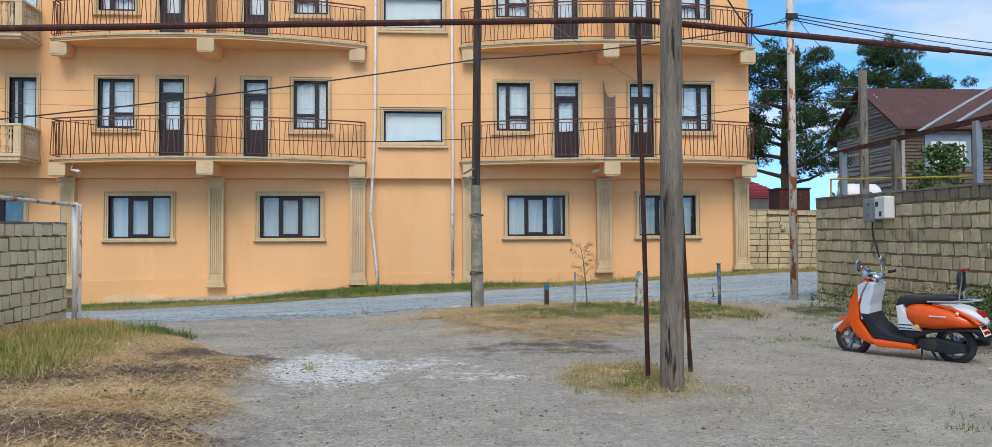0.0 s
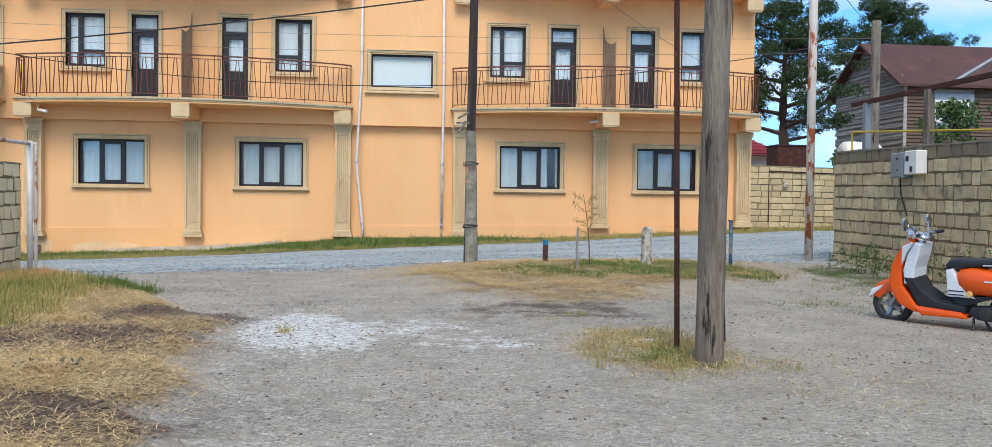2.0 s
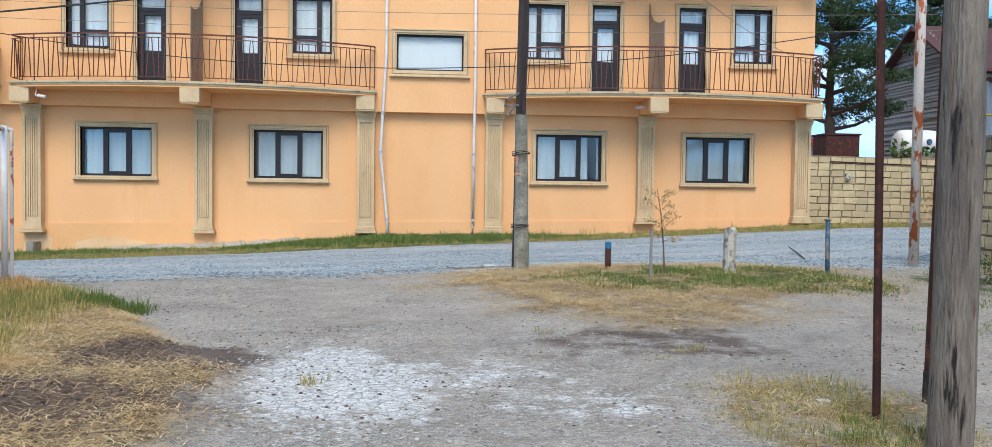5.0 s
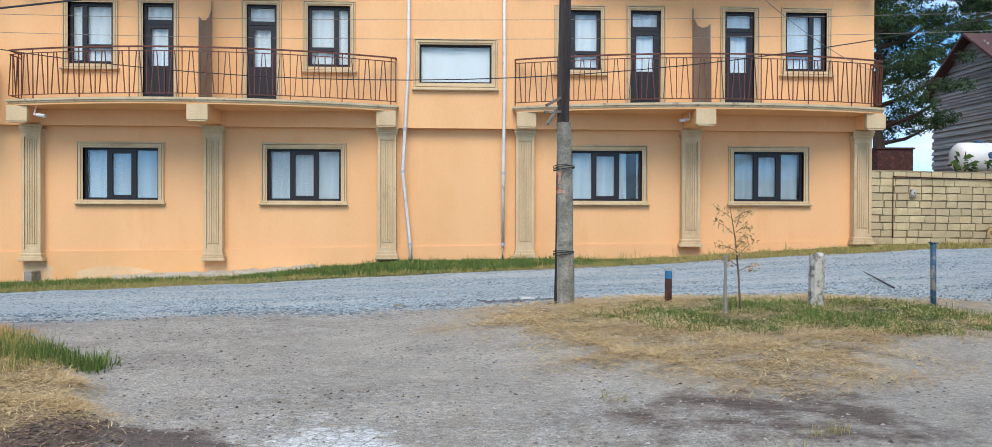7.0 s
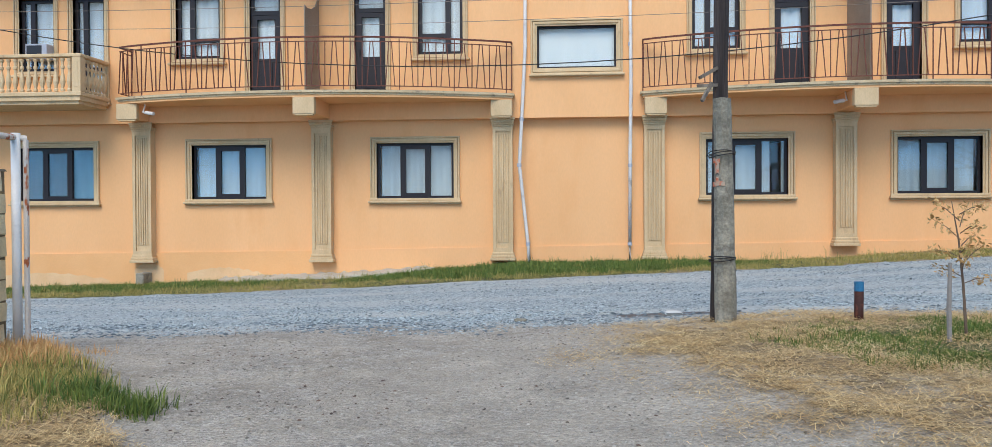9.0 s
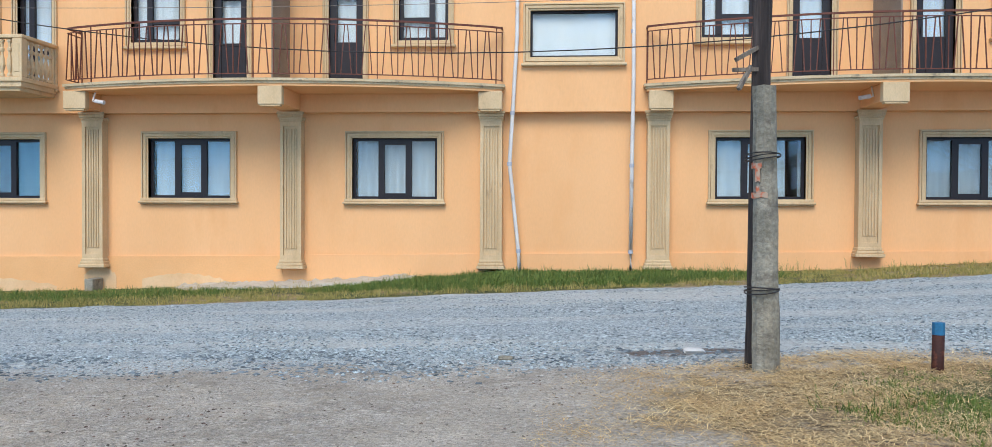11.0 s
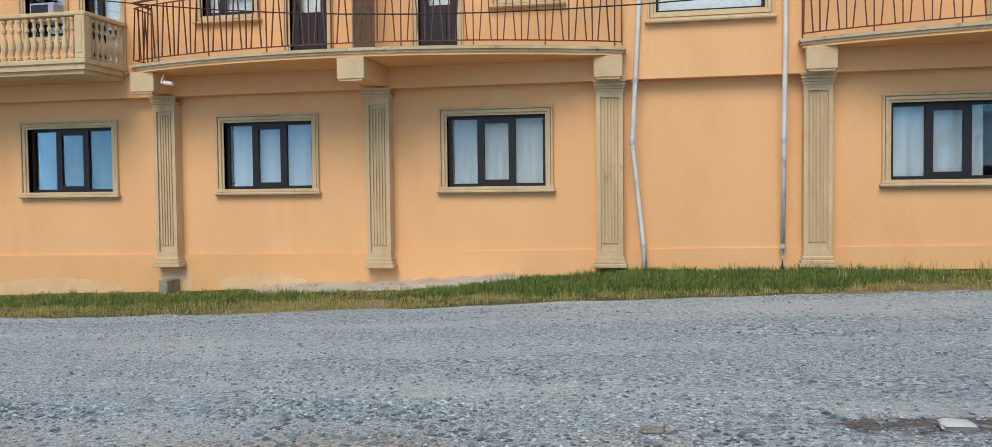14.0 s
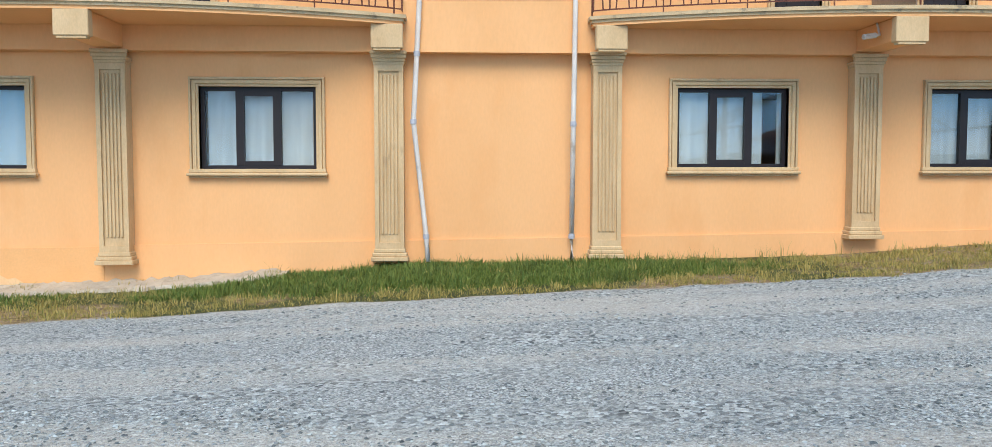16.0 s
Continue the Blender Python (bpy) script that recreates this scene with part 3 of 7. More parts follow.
def build_ground():
    xs, ys = spread(-15.5, 8.0, 0.11, 2200), spread(-3.0, 25.5, 0.11, 2200)
    X, Y = np.meshgrid(xs, ys)
    Z = height(X, Y)
    nx, ny = len(xs), len(ys)
    verts = np.stack([X.ravel(), Y.ravel(), Z.ravel()], 1)
    idx = np.arange(nx * ny).reshape(ny, nx)
    faces = np.stack([idx[:-1, :-1].ravel(), idx[:-1, 1:].ravel(), idx[1:, 1:].ravel(), idx[1:, :-1].ravel()], 1)
    ob = raw("ground", verts.tolist(), faces.tolist(), "ground", None, True)
    x, y = X.ravel(), Y.ravel()
    small = blob(x, y, -1.66, 5.75, 0.66, 1.1)
    zones = {"road": road_zone(x, y), "straw": np.clip(straw_left(x, y) + 0.85 * island(x, y) + 0.6 * small + 0.8 * verge(x, y), 0, 1),
             "green": green_zone(x, y), "lane": lane_zone(x, y), "white": white_zone(x, y), "dark": dark_zone(x, y)}
    for name, v in zones.items():
        at = ob.data.attributes.new(name, "FLOAT", "POINT")
        at.data.foreach_set("value", np.ascontiguousarray(v, dtype=np.float32))
    return tagged(ob, "dusty dirt lane with straw and a grey gravel road", "ground", "", "structure")


build_ground()

# ---- the hotel building ----
LOWER, UPPER, STOREY, FLOOR1, STEP_Z = 25.0, 24.75, 3.66, 3.93, 3.385
X_LEFT, X_RIGHT = -24.0, 6.95
hotel = thing("apartment_building", "three-storey peach rendered building with stone trim and balconies", "building")


def wall_sheet(name, x0, x1, z0, z1, y, thick, holes, material, parent, label=""):
    """A wall facing -y, with real openings."""
    bm = bmesh.new()
    xs = sorted({x0, x1, *[h[0] for h in holes], *[h[1] for h in holes]})
    zs = sorted({z0, z1, *[h[2] for h in holes], *[h[3] for h in holes]})
    open_at = lambda x, z: any(h[0] < x < h[1] and h[2] < z < h[3] for h in holes)
    quad = lambda *p: bm.faces.new([bm.verts.new(q) for q in p])
    for xa, xb in zip(xs, xs[1:]):
        for za, zb in zip(zs, zs[1:]):
            if open_at((xa + xb) / 2, (za + zb) / 2):
                continue
            quad((xa, y, za), (xb, y, za), (xb, y, zb), (xa, y, zb))
            quad((xa, y + thick, za), (xa, y + thick, zb), (xb, y + thick, zb), (xb, y + thick, za))
    for a, b, c, d in list(holes) + [(x0, x1, z0, z1)]:
        quad((a, y, c), (a, y + thick, c), (b, y + thick, c), (b, y, c))
        quad((a, y, d), (b, y, d), (b, y + thick, d), (a, y + thick, d))
        quad((a, y, c), (a, y, d), (a, y + thick, d), (a, y + thick, c))
        quad((b, y, c), (b, y + thick, c), (b, y + thick, d), (b, y, d))
    bmesh.ops.remove_doubles(bm, verts=bm.verts, dist=1e-4)
    return part(name, bm, material, parent, label)


LOW_WINDOWS = [(-18.0, -16.0, 1.50, 2.83, "teal"), (-13.47, -11.585, 1.52, 2.848, "net"), (-8.845, -6.965, 1.515, 2.848, "net"),
               (-1.01, 0.87, 1.545, 2.86, "open"), (3.315, 5.195, 1.55, 2.86, "net")]
BAYS = [(-14.93, -5.47, 1), (-2.56, 6.95, -1)]
UP_WINDOWS = [(-13.73, -12.62, 4.93, 6.47, 1), (-7.77, -6.70, 4.92, 6.47, -1), (-1.36, -0.28, 4.92, 6.46, 1), (4.585, 5.68, 4.95, 6.48, -1)]
UP_DOORS = [(-11.88, -11.12), (-9.305, -8.555), (0.50, 1.288), (2.98, 3.755)]
DOOR_TOP = 6.475
FAR_LEFT = [(-17.75, -16.85, 4.70, 6.48, 1), (-16.35, -15.55, 4.0, 6.48, 1)]
FIXED = [(-4.945, -3.10, 4.54, 5.525)]


def trim_ring(x0, x1, z0, z1, y, wide, deep, foot=True):
    """A moulded stone surround with a groove; without a foot it stops on the sill."""
    bm = bmesh.new()
    w = wide
    prof = [(w, y), (w, y - deep * 0.8), (w * 0.93, y - deep), (w * 0.76, y - deep), (w * 0.73, y - deep * 0.35), (w * 0.66, y - deep * 0.35), (w * 0.63, y - deep * 0.8),
            (w * 0.30, y - deep * 0.72), (w * 0.24, y - deep * 0.3), (0.0, y - deep * 0.28), (0.0, y + 0.1)]
    loops = []
    for k, d in prof:
        zb = z0 - k if foot else z0
        loops.append([bm.verts.new(c) for c in ((x0 - k, d, zb), (x0 - k, d, z1 + k), (x1 + k, d, z1 + k), (x1 + k, d, zb))])
    for a, b in zip(loops, loops[1:]):
        for i in range(4 if foot else 3):
            bm.faces.new((a[i], a[(i + 1) % 4], b[(i + 1) % 4], b[i]))
    bmesh.ops.recalc_face_normals(bm, faces=bm.faces)
    return bm


def sill_block(x0, x1, z0, y, over, tall, deep):
    """A moulded sill: a flat fascia over a deeper rounded nosing and a small bed mould."""
    bm = cube(x0 - over * 0.85, x1 + over * 0.85, y - deep * 0.62, y + 0.1, z0 - tall * 0.42, z0, 0.006)
    box(bm, x0 - over, x1 + over, y - deep, y, z0 - tall * 0.80, z0 - tall * 0.44, 0.014)
    box(bm, x0 - over * 0.85, x1 + over * 0.85, y - deep * 0.55, y, z0 - tall, z0 - tall * 0.80, 0.005)
    return bm


def curtain_sheet(x0, x1, z0, z1, y, waves, deep=0.03):
    bm = bmesh.new()
    n = max(6, int((x1 - x0) * 40))
    cols = []
    for i in range(n + 1):
        x = x0 + (x1 - x0) * i / n
        yy = y + deep * math.sin(waves * (x - x0) * 2 * math.pi) + 0.4 * deep * math.sin(waves * 2.7 * x)
        cols.append((bm.verts.new((x, yy, z0)), bm.verts.new((x, yy * 0.6 + y * 0.4, z1))))
    for a, b in zip(cols, cols[1:]):
        bm.faces.new((a[0], b[0], b[1], a[1]))
    return bm


def frame_bars(x0, x1, z0, z1, y, w, posts, rails):
    bm = bmesh.new()
    d0, d1 = y, y + 0.07
    box(bm, x0, x0 + w, d0, d1, z0, z1)
    box(bm, x1 - w, x1, d0, d1, z0, z1)
    box(bm, x0 + w, x1 - w, d0, d1, z1 - w, z1)
    box(bm, x0 + w, x1 - w, d0, d1, z0, z0 + w)
    for p, pw in posts:
        box(bm, p - pw / 2, p + pw / 2, d0 - 0.012, d1, z0 + w, z1 - w)
    for (a, b, z, rw) in rails:
        box(bm, a, b, d0 - 0.006, d1, z - rw / 2, z + rw / 2)
    return bm


def pane(x0, x1, z0, z1, y, parent):
    ob = part("pane", cube(x0, x1, y, y + 0.006, z0, z1), "glass", parent)
    ob.visible_shadow = False
    return ob


def low_window(x0, x1, z0, z1, look_of):
    w = part("window", trim_ring(x0, x1, z0, z1, LOWER, 0.15, 0.07, False), "stone", hotel, "stone-framed window with white curtains")
    part("sill", sill_block(x0, x1, z0, LOWER, 0.19, 0.145, 0.13), "stone", w)
    yf = LOWER + 0.10
    c, wid = (x0 + x1) / 2, x1 - x0
    a, b = x0 + wid * 0.335, x0 + wid * 0.655
    part("frame", frame_bars(x0, x1, z0, z1, yf, 0.06, [(a, 0.13), (b, 0.13)], [(a + 0.06, b - 0.06, z0 + 0.095, 0.07), (a + 0.06, b - 0.06, z1 - 0.1, 0.08)]), "pvc", w, "dark brown frame")
    pane(x0 + 0.06, a - 0.06, z0 + 0.06, z1 - 0.06, yf + 0.03, w)
    pane(a + 0.065, b - 0.065, z0 + 0.13, z1 - 0.14, yf + 0.02, w)
    pane(b + 0.06, x1 - 0.06, z0 + 0.06, z1 - 0.06, yf + 0.03, w)
    cloth = "curtain_grey" if look_of == "teal" else "curtain"
    right = x1 - (wid * 0.2 if look_of == "open" else 0.09)
    left = x0 + (0.02 if look_of == "open" else 0.08)
    if look_of == "teal":
        part("curtain", curtain_sheet(left, b - 0.02, z0 + 0.05, z1 - 0.02, yf + 0.13, 3.1), "curtain_brown", w, "drab grey-brown curtain")
        left = b + 0.02
    part("curtain", curtain_sheet(left, right, z0 + 0.05, z1 - 0.02, yf + 0.13, 3.1), cloth, w)
    if look_of == "open":
        part("curtain", curtain_sheet(right + 0.27, x1, z0 + 0.05, z1 - 0.02, yf + 0.15, 4.0), cloth, w)


def up_window(x0, x1, z0, z1, side, up):
    w = part("window", trim_ring(x0, x1, z0 + up, z1 + up, UPPER, 0.125, 0.06), "stone", hotel, "tall stone-framed window with net curtains")
    part("sill", cube(x0 - 0.17, x1 + 0.17, UPPER - 0.12, UPPER, z0 + up - 0.16, z0 + up - 0.10, 0.015), "stone", w)
    yf = UPPER + 0.10
    m = x0 + (x1 - x0) * (0.34 if side > 0 else 0.66)
    wide = (m + 0.05, x1 - 0.07) if side > 0 else (x0 + 0.07, m - 0.05)
    zr = z0 + (z1 - z0) * 0.30
    part("frame", frame_bars(x0, x1, z0 + up, z1 + up, yf, 0.08, [(m, 0.12)], [(*wide, zr + up, 0.09)]), "pvc", w, "dark brown frame")
    pane(x0 + 0.08, m - 0.06, z0 + up + 0.08, z1 + up - 0.08, yf + 0.03, w)
    pane(m + 0.06, x1 - 0.08, z0 + up + 0.08, z1 + up - 0.08, yf + 0.03, w)
    part("curtain", curtain_sheet(x0 + 0.05, x1 - 0.05, z0 + up + 0.05, z1 + up - 0.02, yf + 0.12, 3.5), "curtain_sky_glare", w)


def up_door(x0, x1, up):
    z0, z1 = FLOOR1 + up, DOOR_TOP + up
    d = part("balcony_door", trim_ring(x0, x1, z0 + 0.13, z1, UPPER, 0.125, 0.06), "stone", hotel, "dark brown half-glazed balcony door with a fanlight")
    yf = UPPER + 0.08
    part("frame", frame_bars(x0, x1, z0, z1, yf, 0.07, [], [(x0 + 0.07, x1 - 0.07, z1 - 0.46, 0.10)]), "pvc", d)
    leaf = frame_bars(x0 + 0.06, x1 - 0.06, z0 + 0.05, z1 - 0.52, yf - 0.01, 0.10, [], [])
    box(leaf, x0 + 0.16, x1 - 0.16, yf + 0.01, yf + 0.05, z0 + 0.15, z0 + 0.98)
    box(leaf, x0 + 0.23, x1 - 0.23, yf, yf + 0.02, z0 + 0.22, z0 + 0.88, 0.008)
    part("leaf", leaf, "pvc", d)
    part("handle", tube(bmesh.new(), [(x0 + 0.11, yf - 0.05, z0 + 1.02), (x0 + 0.11, yf - 0.05, z0 + 1.18)], 0.012, 6), "pvc", d)
    pane(x0 + 0.16, x1 - 0.16, z0 + 0.98, z1 - 0.62, yf + 0.03, d)
    pane(x0 + 0.07, x1 - 0.07, z1 - 0.41, z1 - 0.07, yf + 0.03, d)
    part("curtain", curtain_sheet(x0 + 0.05, x1 - 0.05, z0 + 0.9, z1 - 0.02, yf + 0.12, 3.5), "curtain_sky_glare", d)


def fixed_window(x0, x1, z0, z1, up):
    w = part("window", trim_ring(x0, x1, z0 + up, z1 + up, UPPER, 0.15, 0.07), "stone", hotel, "wide fixed window with a blind lightened for sky glare")
    part("sill", cube(x0 - 0.19, x1 + 0.19, UPPER - 0.12, UPPER, z0 + up - 0.2, z0 + up - 0.14, 0.015), "stone", w)
    part("frame", frame_bars(x0, x1, z0 + up, z1 + up, UPPER + 0.08, 0.045, [], []), "pvc", w)
    pane(x0 + 0.045, x1 - 0.045, z0 + up + 0.045, z1 + up - 0.045, UPPER + 0.11, w)
    part("blind", curtain_sheet(x0 + 0.03, x1 - 0.03, z0 + up + 0.03, z1 + up - 0.02, UPPER + 0.16, 1.5, 0.008), "curtain_sky_glare", w)


holes = [(a, b, c, d) for a, b, c, d, _ in LOW_WINDOWS]
wall_sheet("wall", X_LEFT, X_RIGHT - 0.02, -1.5, STEP_Z, LOWER, 0.3, holes, "peach", hotel)
up_holes = []
for up in (0, STOREY):
    up_holes += [(a, b, c + up, d + up) for a, b, c, d, _ in UP_WINDOWS + FAR_LEFT] + [(a, b, FLOOR1 + up, DOOR_TOP + up) for a, b in UP_DOORS]
    up_holes += [(a, b, c + up, d + up) for a, b, c, d in FIXED]
wall_sheet("wall", X_LEFT, X_RIGHT, STEP_Z, 11.0, UPPER, 0.3, up_holes, "peach", hotel)
bm = cube(X_RIGHT - 0.3, X_RIGHT, UPPER + 0.302, 35.0, STEP_Z, 11.0)
box(bm, X_RIGHT - 0.32, X_RIGHT - 0.02, LOWER + 0.302, 35.0, -1.5, STEP_Z - 0.004)
box(bm, X_LEFT, X_RIGHT - 0.3, 34.7, 35.0, -1.5, 11.0)
box(bm, X_LEFT, X_LEFT + 0.3, LOWER + 0.302, 34.7, -1.5, 11.0)
part("side_wall", bm, "peach", hotel)
part("room_floor", cube(X_LEFT + 0.3, X_RIGHT - 0.32, LOWER + 0.31, 34.6, 3.5, 3.75), "room", hotel)
part("room_floor", cube(X_LEFT + 0.3, X_RIGHT - 0.32, LOWER + 0.31, 34.6, 7.2, 7.5), "room", hotel)
bm = cube(X_LEFT - 0.3, X_RIGHT + 0.3, UPPER - 0.3, 35.3, 11.0, 11.25)
part("roof", bm, "slab", hotel)

for x0, x1, z0, z1, kind_of in LOW_WINDOWS:
    low_window(x0, x1, z0, z1, kind_of)
for up in (0, STOREY):
    for x0, x1, z0, z1, side in UP_WINDOWS + FAR_LEFT:
        up_window(x0, x1, z0, z1, side, up)
    for x0, x1 in UP_DOORS:
        up_door(x0, x1, up)
    for q in FIXED:
        fixed_window(*q, up)

# plinth, with a freshly painted stretch
def plinth(tops, y, material, label=""):
    ends = [(tops[0][0], -1.2), *tops, (tops[-1][0], -1.2)]
    part("plinth", prism(bmesh.new(), ends[::-1], y, LOWER - 0.002), material, hotel, label)


plinth([(-10.397, 0.275), (-7.0, 0.32), (-4.9, 0.35), (1.9, 0.45), (X_RIGHT - 0.02, 0.53)], LOWER - 0.035, "peach")
plinth([(X_LEFT, 0.10), (-17.0, 0.18), (-14.2, 0.21), (-10.40, 0.255)], LOWER - 0.038, "orange", "freshly painted orange plinth")
for x0, x1, z0, z1 in ((-14.95, -14.2, -0.45, -0.02), (-13.6, -11.7, -0.45, -0.16), (-19.0, -15.6, -0.66, -0.30)):
    bm = bmesh.new()
    n = 16
    top = [z1 * 0.5 + z0 * 0.5 + (z1 - z0) * 0.5 * math.sin(math.pi * (i + 0.5) / (n + 1)) + 0.04 * math.sin(3.1 * i) for i in range(n + 1)]
    prism(bm, [(x0, z0 - 0.4), (x1, z0 - 0.4)] + [(x0 + (x1 - x0) * i / n, top[i]) for i in range(n, -1, -1)], LOWER - 0.043, LOWER - 0.03)
    part("paint_patch", bm, "bare", hotel)

# pilasters
COLUMNS = [(-19.3, -0.04), (-14.64, -0.035), (-10.147, -0.02), (-5.767, 0.02), (-2.225, 0.05), (2.11, 0.35), (6.68, 0.42)]


def pilaster(x, z0):
    c, zt, yf = x, STEP_Z + 0.02, 24.79
    bm = bmesh.new()
    lo, hi = z0 + 0.2, zt - 0.22
    box(bm, c - 0.235, c + 0.235, yf, LOWER - 0.002, lo, hi)
    col = part("pilaster", bm, "stone", hotel, "fluted cast stone pilaster")
    bm = bmesh.new()
    ring = []
    for y in (yf - 0.042, yf - 0.001):
        for dx, dz in ((0.0, 0.0), (0.07, 0.10)):
            ring.append([bm.verts.new(p) for p in ((c - 0.235 + dx, y, lo + dz), (c + 0.235 - dx, y, lo + dz), (c + 0.235 - dx, y, hi - dz), (c - 0.235 + dx, y, hi - dz))])
    for p, q in ((0, 1), (1, 3), (3, 2), (2, 0)):
        for i in range(4):
            bm.faces.new((ring[p][i], ring[p][(i + 1) % 4], ring[q][(i + 1) % 4], ring[q][i]))
    bmesh.ops.recalc_face_normals(bm, faces=bm.faces)
    part("raised_border", bm, "stone", col)
    for i in range(5):
        q = c - 0.116 + i * 0.058
        part("flute", cube(q - 0.017, q + 0.017, yf - 0.026, yf - 0.001, lo + 0.24, hi - 0.16, 0.006), "stone", col)
    bm = bmesh.new()
    for w, y, a, b in ((0.30, 24.69, z0, z0 + 0.075), (0.278, 24.715, z0 + 0.075, z0 + 0.135), (0.255, 24.735, z0 + 0.135, z0 + 0.2)):
        box(bm, c - w, c + w, y, LOWER - 0.002, a, b, 0.01)
    part("base", bm, "stone", col)
    bm = bmesh.new()
    for w, y, a, b in ((0.25, 24.745, hi, hi + 0.05), (0.265, 24.73, hi + 0.05, hi + 0.10), (0.28, 24.71, hi + 0.10, hi + 0.16), (0.295, 24.69, hi + 0.16, zt - 0.004)):
        box(bm, c - w, c + w, y, UPPER - 0.003 if b > STEP_Z - 0.07 else LOWER - 0.002, a, b, 0.008)
    part("capital", bm, "stone", col)


for x, z0 in COLUMNS:
    pilaster(x, z0)

# curved balconies
bar_bm = tube(bmesh.new(), [(0, 0, 0), (0, 0, 1)], 0.014, 4)
bar_me = bpy.data.meshes.new("bar")
bar_bm.to_mesh(bar_me)
bar_bm.free()
bar_me.materials.append(M["rail"])


def balcony(x0, x1, outer, up):
    """outer: 1 where the wide end is at x0, -1 at x1."""
    ya, yb = (24.10, 24.50) if outer > 0 else (24.50, 24.10)
    def front(x, inset=0.0):
        t = (x - x0) / (x1 - x0)
        lin_y = ya + (yb - ya) * t
        return lin_y - 4 * t * (1 - t) * ((24.10 + 24.50) / 2 - 23.36) + inset
    n = 28
    xs = [x0 + (x1 - x0) * i / n for i in range(n + 1)]
    zf = FLOOR1 + up
    bm = bmesh.new()

    def plate(inset, za, zb):
        lo = [bm.verts.new((min(max(x, x0 + inset), x1 - inset), front(x, inset), za)) for x in xs]
        hi = [bm.verts.new((v.co.x, v.co.y, zb)) for v in lo]
        lo = [bm.verts.new((x0 + inset, UPPER - 0.002, za))] + lo + [bm.verts.new((x1 - inset, UPPER - 0.002, za))]
        hi = [bm.verts.new((x0 + inset, UPPER - 0.002, zb))] + hi + [bm.verts.new((x1 - inset, UPPER - 0.002, zb))]
        bm.faces.new(hi)
        bm.faces.new(lo[::-1])
        for i in range(len(lo) - 1):
            bm.faces.new((lo[i], lo[i + 1], hi[i + 1], hi[i]))
    plate(0.0, zf - 0.055, zf)
    plate(0.035, zf - 0.10, zf - 0.055)
    b = part("balcony", bm, "slab", hotel, "curved balcony with a rust-brown railing of slanted bars")
    bm = bmesh.new()
    plate(0.06, zf - 0.15, zf - 0.10)
    part("soffit", bm, "peach", b)
    line = [(x, front(x, 0.09)) for x in xs]
    line[0], line[-1] = (x0 + 0.07, line[0][1]), (x1 - 0.07, line[-1][1])
    line = [(x0 + 0.07, UPPER - 0.01)] + line + [(x1 - 0.07, UPPER - 0.01)]
    for z, r in ((1.20, 0.026), (1.10, 0.014), (0.10, 0.014)):
        bm = tube(bmesh.new(), [(x, y, zf + z) for x, y in line], r, 4)
        part("rail", bm, "rail", b)
    rng = random.Random(int(x0 * 10 + up * 7))
    total, spots = 0.0, []
    seg = [math.dist(p, q) for p, q in zip(line, line[1:])]
    length = sum(seg)
    count = int(length / 0.138)
    for k in range(count + 1):
        d = length * k / count
        i = 0
        while i < len(seg) - 1 and d > seg[i]:
            d -= seg[i]
            i += 1
        p, q = line[i], line[i + 1]
        f = min(1.0, d / seg[i])
        spots.append((p[0] + (q[0] - p[0]) * f, p[1] + (q[1] - p[1]) * f, math.atan2(q[1] - p[1], q[0] - p[0])))
    for k, (x, y, a) in enumerate(spots):
        lean = (0, 4.2, -4.2)[k % 3] + rng.uniform(-0.6, 0.6)
        foot = 0.0 if k % 9 == 0 else 0.10
        m = Matrix.Translation((x - math.sin(radians(lean)) * 0.5 * math.cos(a), y, zf + foot)) @ Matrix.Rotation(a, 4, "Z") @ Matrix.Rotation(radians(lean), 4, "Y") @ Matrix.Diagonal((1, 1, (1.20 if k % 9 == 0 else 1.10) - foot, 1))
        share("bar", bar_me, b, m)
    # dividing screen
    xm = 2.19 if outer < 0 else -10.17
    yw, yo = UPPER - 0.02, 23.62
    bm = bmesh.new()
    pts = [(yw, zf + 0.03), (yw, zf + 2.62), (yw - 0.06, zf + 2.36), (yw - 0.28, zf + 2.12), (yw - 0.6, zf + 1.98), (yw - 0.92, zf + 1.93), (yo, zf + 1.96), (yo, zf + 0.03)]
    slant = 0.13 if outer < 0 else 0.0
    xs_at = lambda y: xm + slant * (0.5 * (yw + yo) - y) / (yw - yo)
    a = [bm.verts.new((xs_at(y) - 0.012, y, z)) for y, z in pts]
    c = [bm.verts.new((xs_at(y) + 0.012, y, z)) for y, z in pts]
    bm.faces.new(a)
    bm.faces.new(c[::-1])
    for i in range(len(pts)):
        bm.faces.new((a[i], c[i], c[(i + 1) % len(pts)], a[(i + 1) % len(pts)]))
    bmesh.ops.recalc_face_normals(bm, faces=bm.faces)
    part("screen", bm, "plate", b, "grey-brown sheet dividing screen")
    # carrying arms with stone blocks on their ends
    cols = [-14.64, -10.15, -5.767] if outer > 0 else [-2.22, 2.10, 6.68]
    for c in cols:
        yf = front(min(max(c, x0 + 0.2), x1 - 0.2)) + 0.05
        if UPPER - yf > 0.45:
            part("arm", cube(c - 0.22, c + 0.22, yf + 0.16, UPPER - 0.002, zf - 0.50, zf - 0.152, 0.01), "peach", b)
        bm = cube(c - 0.25, c + 0.25, yf, min(yf + 0.16, UPPER - 0.003), zf - 0.53, zf - 0.152, 0.012)
        box(bm, c - 0.21, c + 0.21, yf + 0.02, min(yf + 0.15, UPPER - 0.01), zf - 0.56, zf - 0.53)
        part("end_block", bm, "stone", b)


for up in (0, STOREY):
    for x0, x1, outer in BAYS:
        balcony(x0, x1, outer, up)

